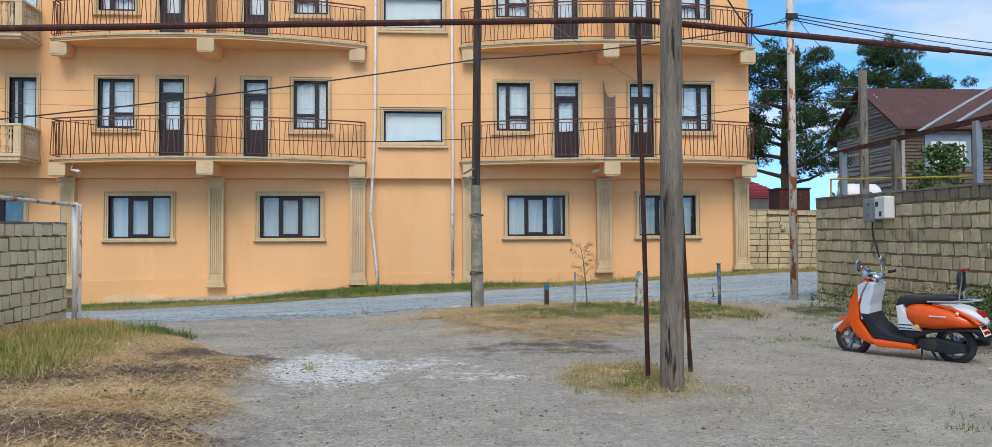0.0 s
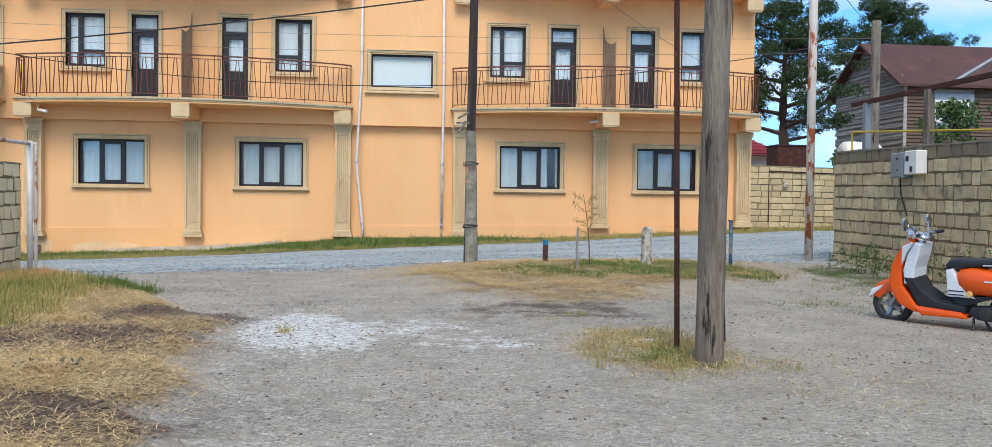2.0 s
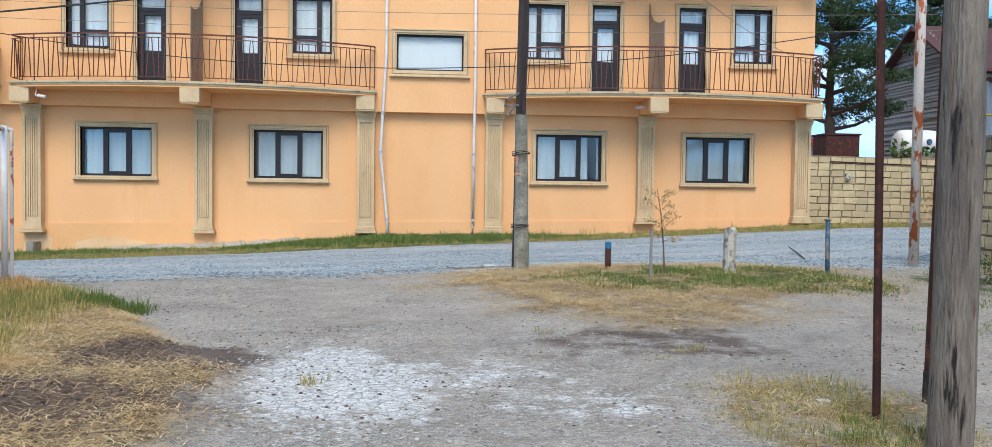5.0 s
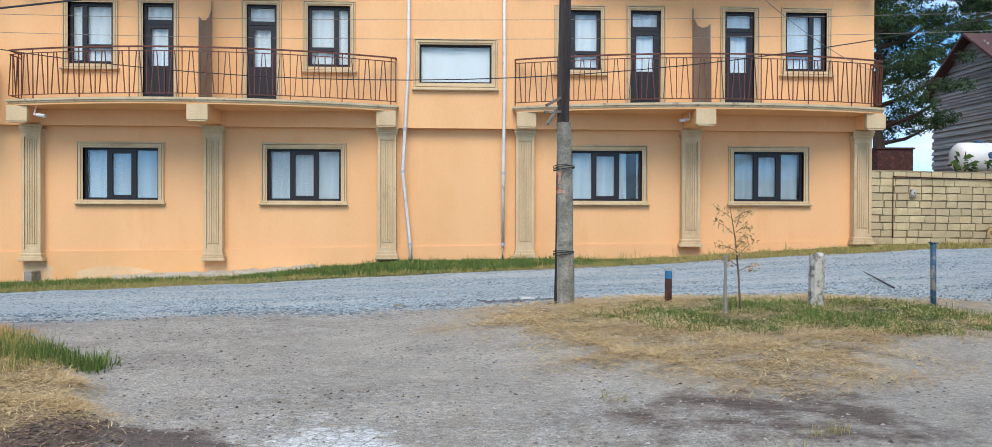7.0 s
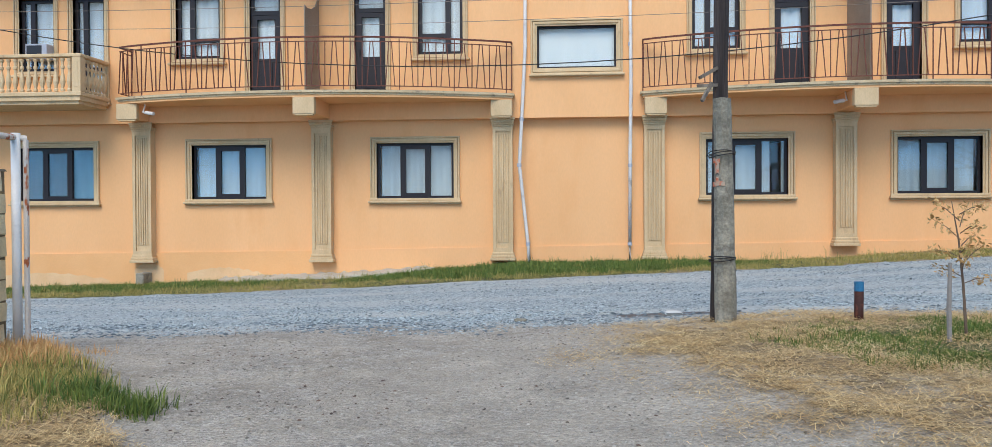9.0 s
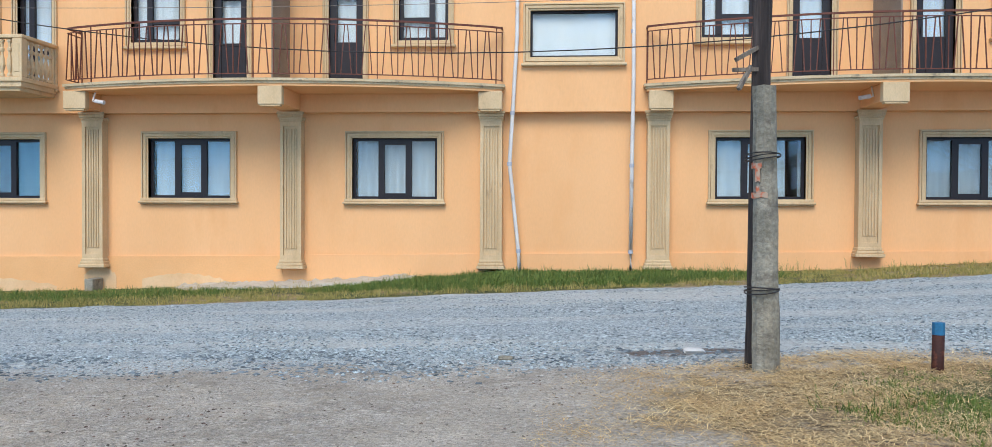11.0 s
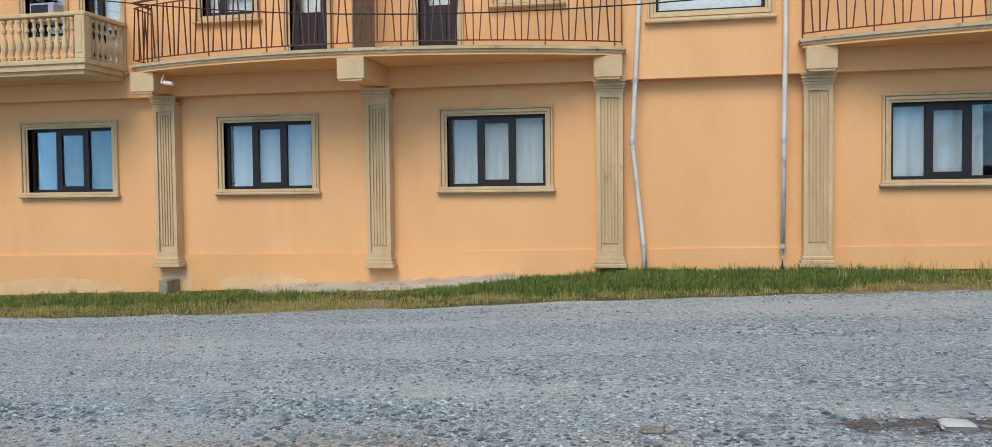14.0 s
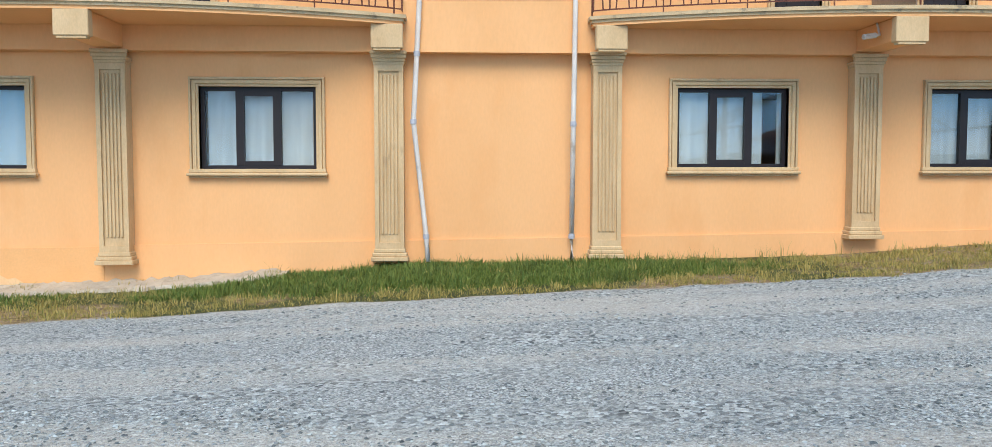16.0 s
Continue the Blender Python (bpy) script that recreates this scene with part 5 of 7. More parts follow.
for s in (1, -1):
    part("grip", tube(bmesh.new(), [(0.21, s * 0.36, 1.072), (0.245, s * 0.24, 1.068)], 0.021, 10), "black", sc)
    part("brake_lever", tube(bmesh.new(), [(0.27, s * 0.33, 1.05), (0.33, s * 0.17, 1.055)], 0.008, 6), "chrome", sc)
    mirror = part("mirror_stem", tube(bmesh.new(), [(0.30, s * 0.17, 1.06), (0.33, s * 0.24, 1.15), (0.34, s * 0.30, 1.18)], 0.008, 6), "chrome", sc)
    part("mirror_head", lathe(bmesh.new(), [(0.05, -0.018), (0.075, -0.01), (0.075, 0.01), (0.055, 0.02)], 14, Matrix.Translation((0.36, s * 0.33, 1.19)) @ Matrix.Rotation(radians(90), 4, "Y")), "chrome", mirror)
    part("turn_signal", lathe(bmesh.new(), [(0.02, 0), (0.028, 0.015), (0.012, 0.03)], 10, Matrix.Translation((-0.82, s * 0.165, 0.535)) @ Matrix.Rotation(radians(-90 * s), 4, "X")), "amber", sc)
    part("grab_rail", tube(bmesh.new(), [(-0.48, s * 0.16, 0.67), (-0.72, s * 0.165, 0.675), (-0.98, s * 0.13, 0.69), (-1.06, s * 0.04, 0.695)], 0.011, 8), "chrome", sc)
    part("rest_bar", tube(bmesh.new(), [(-0.80, s * 0.07, 0.66), (-0.84, s * 0.07, 0.86), (-0.86, s * 0.06, 1.03)], 0.010, 8), "chrome", sc)
part("backrest", loft(bmesh.new(), [(-0.79, 0.91, 0.10, 0.06), (-0.81, 0.91, 0.125, 0.085), (-0.835, 0.915, 0.125, 0.085), (-0.85, 0.92, 0.11, 0.07)], 16), "black", sc, "", True)
part("backrest_light", cube(-0.90, -0.84, -0.06, 0.06, 1.035, 1.06, 0.008), "red_lens", sc)
part("tail_light", prism(bmesh.new(), [(-0.99, 0.58), (-1.05, 0.56), (-1.08, 0.50), (-1.03, 0.49)], -0.06, 0.06, 0.012), "red_lens", sc)
plate = part("number_plate", cube(-0.004, 0.004, -0.10, 0.10, -0.07, 0.07, 0.002), "white", sc)
plate.matrix_basis = Matrix.Translation((-1.06, 0, 0.34)) @ Matrix.Rotation(radians(25), 4, "Y")
bars = cube(-0.007, -0.004, -0.08, 0.08, 0.012, 0.05)
box(bars, -0.007, -0.004, -0.08, 0.08, -0.05, -0.012)
part("plate_marks", bars, "red_lens", plate)
part("rear_mudflap", prism(bmesh.new(), [(-0.88, 0.38), (-0.99, 0.36), (-1.05, 0.26), (-1.02, 0.25)], -0.09, 0.09), "black", sc)
part("kickstand", tube(bmesh.new(), [(-0.28, 0.10, 0.17), (-0.30, 0.17, 0.02), (-0.34, 0.18, 0.015)], 0.012, 6), "black", sc)
part("centre_stand", tube(bmesh.new(), [(-0.38, 0.08, 0.17), (-0.46, 0.10, 0.04)], 0.013, 6), "black", sc)
part("body_script", cube(-0.72, -0.52, 0.237, 0.24, 0.50, 0.515), "sw", sc)
part("badge", lathe(bmesh.new(), [(0.035, 0), (0.03, 0.012)], 14, Matrix.Translation((-0.36, 0.215, 0.36)) @ Matrix.Rotation(radians(-90), 4, "X")), "amber", sc)

# the rear bodywork sits high and well forward over the wheel
REAR = {"rear_cowl", "side_panel", "panel_slot", "tail", "tail_stripe", "seat", "grab_rail", "rest_bar", "backrest", "backrest_light", "tail_light", "turn_signal", "badge", "body_script", "number_plate"}
for ob in sc.children:
    kind_name = ob.name.split(".")[0]
    if kind_name in REAR:
        ob.matrix_basis = Matrix.Translation((0.085, 0, 0.085)) @ ob.matrix_basis
    elif kind_name in ("under_body", "rear_mudflap"):
        ob.matrix_basis = Matrix.Translation((0.04, 0, 0.06)) @ ob.matrix_basis

# ---- fixtures on the walls ----
mb = thing("meter_box", "grey sheet-metal meter box on the block wall", "meter box")
part("case", cube(3.79, 3.95, 11.26, 11.60, 1.54, 1.93, 0.012), "grey_metal", mb)
part("door", cube(3.778, 3.79, 11.28, 11.58, 1.56, 1.91, 0.004), "grey_metal", mb)
part("lock", cube(3.77, 3.78, 11.38, 11.41, 1.81, 1.85), "black", mb)
part("lock", cube(3.77, 3.78, 11.38, 11.41, 1.65, 1.67), "black", mb)
mb = thing("meter_box", "white plastic meter box with a dark window", "meter box")
part("case", cube(3.77, 3.95, 10.88, 11.20, 1.58, 1.94, 0.015), "white", mb)
part("window", cube(3.762, 3.771, 11.08, 11.15, 1.78, 1.86), "black", mb)
part("window", cube(3.762, 3.771, 10.98, 11.04, 1.62, 1.70), "black", mb)
part("conduit", tube(bmesh.new(), [(3.84, 11.4, 1.56), (3.86, 11.42, 1.3), (3.90, 11.3, 0.95)], 0.012, 6), "wire", mb)
cb = thing("meter_box", "small pale box on the limestone wall", "meter box")
part("case", cube(8.02, 8.15, 24.80, 24.90, 1.66, 1.88, 0.01), "limewash", cb)
part("conduit", tube(bmesh.new(), [(7.55, 24.86, 0.6), (7.55, 24.86, 2.22), (12.0, 24.86, 2.1)], 0.02, 6), "rust", cb)
for x, y, z, s in ((-14.1, 24.05, 3.54, 1), (1.72, 23.9, 3.55, -1)):
    cam_thing = thing("security_camera", "small white security camera under the balcony", "security camera")
    part("bracket", tube(bmesh.new(), [(x - 0.12 * s, y + 0.1, z + 0.22), (x - 0.12 * s, y, z + 0.02), (x - 0.05 * s, y, z)], 0.018, 6), "pipe", cam_thing)
    part("case", tube(bmesh.new(), [(x - 0.06 * s, y, z + 0.02), (x + 0.16 * s, y - 0.05, z - 0.02)], 0.042, 8), "pipe", cam_thing)
ac = thing("air_conditioner", "white window air conditioner with a dark grille", "air conditioner")
part("case", cube(-17.4, -16.85, 24.45, 24.80, 4.95, 5.32, 0.01), "pipe_grey", ac)
part("grille", cube(-17.36, -16.98, 24.435, 24.45, 4.98, 5.28), "black", ac)
db = thing("drain_box", "small grey concrete drain at the plinth", "drain")
part("body", cube(-14.69, -14.49, 24.5, 24.94, -0.6, -0.27, 0.02), "concrete", db)
apron = thing("concrete_apron", "cracked concrete apron along the plinth", "paving", "", "structure")
bm = bmesh.new()
rng = random.Random(8)
prev = None
for i in range(64):
    f = i / 63
    x = -12.6 + 5.2 * f + rng.uniform(-0.03, 0.03)
    z = float(height(x, 24.6)) + 0.03
    lump, bite = rng.uniform(-0.02, 0.05), rng.uniform(-0.12, 0.12)
    edge = 24.45 - 0.3 * math.sin(math.pi * f) + bite
    ring = [bm.verts.new((x, edge - 0.08, z - 0.08)), bm.verts.new((x, edge, z + lump * 0.6)), bm.verts.new((x, (edge + 24.955) / 2, z + 0.03 + rng.uniform(-0.02, 0.03))),
            bm.verts.new((x, 24.955, z + 0.05 + lump)), bm.verts.new((x, 24.955, z - 0.3))]
    if prev:
        for k in range(4):
            bm.faces.new((prev[k], ring[k], ring[k + 1], prev[k + 1]))
    prev = ring
part("slab", bm, "pale_concrete", apron)

# concrete doorstep and gate by the right-hand wall
st = thing("concrete_step", "flat concrete slab before a gate", "step", "", "structure")
bm = cube(1.98, 4.0, 3.2, 5.85, -0.4, -0.085, 0.012)
part("slab", bm, "pale_concrete", st)
gate = thing("metal_gate", "closed grey-blue sheet-metal gate in the wall", "gate")
part("post", cube(4.02, 4.12, 6.78, 6.88, -0.2, 2.2, 0.006), "grey_metal", gate)
part("leaf", cube(4.05, 4.09, 3.6, 6.77, 0.02, 2.0, 0.004), "grey_metal", gate)
part("post", cube(4.02, 4.12, 3.48, 3.58, -0.2, 2.2, 0.006), "grey_metal", gate)

# pergola over the wall
pg = thing("pergola_frame", "rusted beam on grey posts with bent white pipe hoops", "pergola")
part("beam", tube(bmesh.new(), [(4.22, 13.6, 2.92), (4.28, 7.0, 2.92)], 0.05, 4), "rust", pg)
for y, w, mm in ((13.1, 0.05, "grey_metal"), (11.3, 0.055, "wood"), (9.2, 0.045, "grey_metal")):
    part("post", cube(4.22 - w, 4.22 + w, y - w, y + w, 1.0, 2.90), mm, pg)
for y in (10.7, 9.7, 8.7, 7.8):
    pts = [(4.25 + 8.0 * i / 18, y + 0.2 * i / 18, 2.95 + 1.5 * math.sin(math.pi * i / 18)) for i in range(19)]
    part("hoop", tube(bmesh.new(), pts, 0.03, 8), "grey_metal", pg)
part("far_beam", tube(bmesh.new(), [(12.25, 13.6, 2.92), (12.25, 7.0, 2.92)], 0.05, 4), "rust", pg)
for y in (13.0, 9.6, 7.2):
    part("post", cube(12.2, 12.3, y - 0.05, y + 0.05, 0.0, 2.9), "grey_metal", pg)
gp = thing("gas_pipe", "thin yellow gas pipe behind the wall", "pipe")
part("pipe", tube(bmesh.new(), [(4.12, 13.4, 1.95), (4.12, 13.4, 2.42), (4.32, 9.0, 2.1), (4.35, 8.4, 2.06), (4.35, 8.4, 1.85)], 0.018, 6), "yellow", gp)

# ---- houses beyond the walls ----
bm_hut = thing("outbuilding", "low white outbuilding with a wine-red sheet roof", "outbuilding")
part("wall", cube(6.9, 11.0, 7.6, 11.0, -0.1, 2.75), "white", bm_hut)
for k in range(18):
    bm = bmesh.new()
    y = 7.3 + 4.0 * k / 18
    zz = lambda x: 2.68 + 0.42 * (x - 6.5)
    z1 = 0.02 if k % 2 else 0.05
    vs = [bm.verts.new(c) for c in ((6.5, y, zz(6.5) + z1), (6.5, y + 4.0 / 18, zz(6.5) + z1), (11.3, y + 4.0 / 18, zz(11.3) + z1), (11.3, y, zz(11.3) + z1))]
    bk = [bm.verts.new(v.co - Vector((0, 0, 0.06))) for v in vs]
    bm.faces.new(vs)
    bm.faces.new(bk[::-1])
    for i in range(4):
        bm.faces.new((vs[i], bk[i], bk[(i + 1) % 4], vs[(i + 1) % 4]))
    bmesh.ops.recalc_face_normals(bm, faces=bm.faces)
    part("roof_sheet", bm, "roof_wine", bm_hut)
part("wall_lamp", tube(bmesh.new(), [(6.6, 10.4, 2.62), (6.45, 10.3, 2.55)], 0.06, 8), "black", bm_hut)

house = thing("wooden_house", "old weatherboarded house with a brown sheet roof", "house")
X0, X1, Y0, Y1, ZE, ZR = 18.85, 38.0, 36.2, 42.6, 7.0, 9.18
yc = (Y0 + Y1) / 2
bm = bmesh.new()
ga = [(X0 + 0.05, Y0 + 0.05, 0.2), (X0 + 0.05, Y1 - 0.05, 0.2), (X0 + 0.05, Y1 - 0.05, ZE), (X0 + 0.05, yc, ZR - 0.1), (X0 + 0.05, Y0 + 0.05, ZE)]
va = [bm.verts.new(p) for p in ga]
vb = [bm.verts.new((X1, p[1], p[2])) for p in ga]
bm.faces.new(va)
bm.faces.new(vb[::-1])
for i in range(5):
    bm.faces.new((va[i], vb[i], vb[(i + 1) % 5], va[(i + 1) % 5]))
bmesh.ops.recalc_face_normals(bm, faces=bm.faces)
part("wall", bm, "boards", house)
rng = random.Random(4)
z = 2.2
while z < ZR - 0.25:
    h = 0.165
    half = (Y1 - Y0) / 2 if z < ZE else (Y1 - Y0) / 2 * (ZR - z) / (ZR - ZE)
    if half > 0.2:
        bm = prism(bmesh.new(), [(X0 + 0.05, z), (X0 - 0.03 - rng.uniform(0, 0.02), z + 0.005), (X0 + 0.02, z + h)], yc - half + 0.02, yc + half - 0.02)
        ob = part("board", bm, "boards", house)
        ob.rotation_euler = (radians(rng.uniform(-0.12, 0.12)), 0, 0)
    if z < ZE - 0.2:
        pieces = [(X0, X1)] if not 4.8 < z < 6.5 else [(X0, 19.9), (22.3, X1)]
        for a, b in pieces:
            bm = bmesh.new()
            v = [bm.verts.new(c) for c in ((a, Y0 + 0.05, z), (a, Y0 - 0.04, z + 0.005), (a, Y0 + 0.02, z + h), (b, Y0 + 0.05, z), (b, Y0 - 0.04, z + 0.005), (b, Y0 + 0.02, z + h))]
            for q in ((0, 1, 2), (3, 5, 4), (0, 3, 4, 1), (1, 4, 5, 2), (2, 5, 3, 0)):
                bm.faces.new([v[i] for i in q])
            bmesh.ops.recalc_face_normals(bm, faces=bm.faces)
            part("board", bm, "boards_brown", house)
    z += h
for s in (-1, 1):
    bm = bmesh.new()
    ye, zz = yc + s * ((Y1 - Y0) / 2 + 0.45), ZE - 0.32
    vs = [bm.verts.new(c) for c in ((X0 - 0.5, yc, ZR), (X1 + 0.4, yc, ZR), (X1 + 0.4, ye, zz), (X0 - 0.5, ye, zz))]
    up = [bm.verts.new(v.co + Vector((0, 0, 0.12))) for v in vs]
    bm.faces.new(vs)
    bm.faces.new(up[::-1])
    for i in range(4):
        bm.faces.new((vs[i], up[i], up[(i + 1) % 4], vs[(i + 1) % 4]))
    bmesh.ops.recalc_face_normals(bm, faces=bm.faces)
    roof = part("roof", bm, "roof", house)
part("corner_board", cube(X0 - 0.06, X0 + 0.1, Y0 - 0.06, Y0 - 0.0, 0.3, ZE - 0.1), "boards", house)


def house_window(x0, x1, z0, z1, posts):
    w = part("window", cube(x0, x1, Y0 - 0.05, Y0 - 0.0, z0, z1), "grey_metal", house)
    n = len(posts) + 1
    ed = [x0 + 0.25, *posts, x1 - 0.25]
    for a, b in zip(ed, ed[1:]):
        bm = bmesh.new()
        box(bm, a + 0.03, a + 0.13, Y0 - 0.1, Y0 - 0.05, z0 + 0.15, z1 - 0.3)
        box(bm, b - 0.13, b - 0.03, Y0 - 0.1, Y0 - 0.05, z0 + 0.15, z1 - 0.3)
        box(bm, a + 0.13, b - 0.13, Y0 - 0.1, Y0 - 0.05, z1 - 0.42, z1 - 0.3)
        box(bm, a + 0.13, b - 0.13, Y0 - 0.1, Y0 - 0.05, z0 + 0.15, z0 + 0.27)
        part("frame", bm, "white", w)
        part("pane", cube(a + 0.13, b - 0.13, Y0 - 0.06, Y0 - 0.052, z0 + 0.27, z1 - 0.42), "black", w)


house_window(19.95, 22.25, 4.95, 6.45, [20.65, 21.65])
dm = part("dormer", cube(25.4, 27.2, Y0 + 1.0, yc, ZE + 0.6, ZR - 0.35), "boards_brown", house)
part("dormer_roof", prism(bmesh.new(), [(25.1, ZR - 0.5), (26.3, ZR - 0.02), (27.5, ZR - 0.5), (27.5, ZR - 0.38), (26.3, ZR + 0.1), (25.1, ZR - 0.38)], Y0 + 0.75, yc), "roof", dm)
part("dormer_frame", cube(25.85, 26.75, Y0 + 0.94, Y0 + 1.0, ZE + 1.05, ZR - 0.55), "white", dm)
part("dormer_pane", cube(25.98, 26.62, Y0 + 0.93, Y0 + 0.945, ZE + 1.18, ZR - 0.68), "black", dm)

cot = thing("cottage", "distant cottage with a red sheet roof", "house")
part("wall", cube(7.4, 16.4, 44.0, 50.0, 0.5, 3.95), "white", cot)
bm = bmesh.new()
hp = [bm.verts.new(c) for c in ((7.0, 43.5, 3.9), (16.8, 43.5, 3.9), (16.8, 50.5, 3.9), (7.0, 50.5, 3.9), (10.4, 47.0, 6.0), (13.4, 47.0, 6.0))]
for q in ((0, 1, 5, 4), (1, 2, 5), (2, 3, 4, 5), (3, 0, 4), (3, 2, 1, 0)):
    bm.faces.new([hp[i] for i in q])
cr = part("roof", bm, "roof_red", cot)
for k in range(10):
    z = 4.0 + k * 0.2
    f = (z - 3.9) / 2.1
    part("course", tube(bmesh.new(), [(7.0 + 3.4 * f, 43.5 + 3.5 * f, z + 0.02), (16.8 - 3.4 * f, 43.5 + 3.5 * f, z + 0.02), (16.8 - 3.4 * f, 50.5 - 3.5 * f, z + 0.02)], 0.03, 4), "roof_red", cr)

tank = thing("water_tank", "white plastic water tank lying on a stand", "water tank")
prof = [(0.25, -0.95), (0.5, -0.9), (0.62, -0.75), (0.64, -0.4), (0.62, -0.36), (0.64, -0.3), (0.64, 0.3), (0.62, 0.36), (0.64, 0.4), (0.62, 0.75), (0.5, 0.9), (0.25, 0.95)]
part("shell", lathe(bmesh.new(), prof, 20, Matrix.Translation((15.1, 33.2, 3.35)) @ Matrix.Rotation(radians(90), 4, "Y") @ Matrix.Diagonal((0.86, 0.86, 0.9, 1))), "white", tank, "", True)
part("lid", lathe(bmesh.new(), [(0.2, 0), (0.2, 0.08), (0.1, 0.1)], 12, Matrix.Translation((15.1, 33.2, 3.88))), "blue", tank)
part("outlet", lathe(bmesh.new(), [(0.12, 0), (0.1, 0.06)], 12, Matrix.Translation((15.3, 32.66, 3.4)) @ Matrix.Rotation(radians(90), 4, "X")), "blue", tank)
part("stand", cube(14.4, 15.8, 32.7, 33.7, 0.4, 2.84), "mortar", tank)
shed = thing("rusty_shed", "dark red rusted metal shed behind the wall", "shed")
part("body", cube(12.38, 13.83, 35.2, 36.4, 0.5, 3.8, 0.02), "rust", shed)
part("rim", cube(12.33, 13.88, 35.15, 36.45, 3.8, 3.87), "rust", shed)
hp = thing("utility_pole", "short grey wooden pole behind the block wall", "utility pole")
part("shaft", post_mesh(steps((9.16, 21.6, 0.0), (9.16, 21.6, 6.3), 10), [0.14 - 0.002 * i for i in range(11)], 10, 9, 0.03), "wood", hp, "", True)

# ---- cables ----
def cable(label, a, b, sag, r, material="wire"):
    a, b = Vector(a), Vector(b)
    pts = []
    for i in range(25):
        t = i / 24
        p = a.lerp(b, t)
        p.z -= sag * 4 * t * (1 - t)
        pts.append(p)
    ob = link("cable", tube(bmesh.new(), pts, r, 5), material)
    return tagged(ob, label, "cable", "overhead cables")


cable("black cable slung from pole to pole", (3.49, 13.68, 5.55), (-2.62, 13.88, 4.75), 0.12, 0.014)
cable("black cable slung from pole to pole", (-2.62, 13.88, 4.75), (-20.0, 14.2, 2.9), 0.25, 0.014)
cable("black cable sagging before the building", (-22.0, 24.74, 6.6), (9.16, 21.6, 5.9), 1.9, 0.012)
cable("thin grey wire before the building", (-23.0, 24.74, 5.9), (9.16, 21.5, 5.4), 0.35, 0.006, "wire_grey")
cable("thin grey wire before the building", (-23.0, 24.74, 6.3), (9.16, 21.5, 5.8), 0.3, 0.006, "wire_grey")
cable("thin grey wire before the building", (-2.62, 13.88, 6.6), (6.9, 24.8, 5.0), 0.5, 0.007, "wire_grey")
for k in range(4):
    cable("black overhead wire against the sky", (3.48, 13.66, 6.3 + 0.25 * k), (22.0, 9.0 + 1.2 * k, 6.9 + 0.35 * k), 0.5, 0.011)
cable("black overhead wire against the sky", (3.48, 13.66, 7.3), (-2.61, 13.88, 7.6), 0.25, 0.011)
cable("black overhead wire between poles", (-1.27, 5.06, 4.0), (3.48, 13.66, 4.9), 0.4, 0.010)
cable("thin wire hanging to the old pole", (9.16, 21.6, 6.2), (3.48, 13.66, 5.8), 0.3, 0.008)

for dz, end in ((0.0, 7.7), (-0.05, 7.35), (0.06, 8.05)):
    cable("black cable slung from the painted pole over the yard", (3.42, 13.66, 5.62 + dz), (22.3, 26.2, end), 0.18, 0.011)
box_on_pole = thing("cable_clamp", "black cable clamp with loose wire ends on the pole", "clamp")
part("clamp", cube(3.36, 3.60, 13.56, 13.60, 5.54, 5.66, 0.01), "wire", box_on_pole)
for k in range(3):
    part("loose_end", tube(bmesh.new(), [(3.38 + 0.05 * k, 13.56, 5.58), (3.20 + 0.08 * k, 13.50, 5.48 - 0.05 * k), (3.12 + 0.10 * k, 13.52, 5.40 + 0.06 * k)], 0.008, 5), "wire", box_on_pole)

# ---- trees and shrubs ----
def leaf_cloud(name, clumps, size, per, material, parent, seed, flat=0.6, slim=0.35):
    """Clumps of single leaves: (centre, radius) each."""
    r = np.random.RandomState(seed)
    V, F = [], []
    for c, rad in clumps:
        n = int(per * rad * rad)
        d = r.normal(size=(n, 3))
        d /= np.linalg.norm(d, axis=1)[:, None]
        p = np.array(c) + d * (rad * r.uniform(0.25, 1.0, (n, 1)) ** 0.6) * np.array([1, 1, flat])
        u = r.normal(size=(n, 3)) + d * 0.8
        u /= np.linalg.norm(u, axis=1)[:, None]
        v = np.cross(u, r.normal(size=(n, 3)))
        v /= np.linalg.norm(v, axis=1)[:, None] + 1e-6
        s = size * r.uniform(0.6, 1.3, (n, 1))
        k = len(V)
        q = np.stack([p - u * s, p - v * s * slim, p + u * s, p + v * s * slim], 1).reshape(-1, 3)
        V.extend(q.tolist())
        F.extend([[k + 4 * i, k + 4 * i + 1, k + 4 * i + 2, k + 4 * i + 3] for i in range(n)])
    ob = raw(name, V, F, material, parent)
    return ob


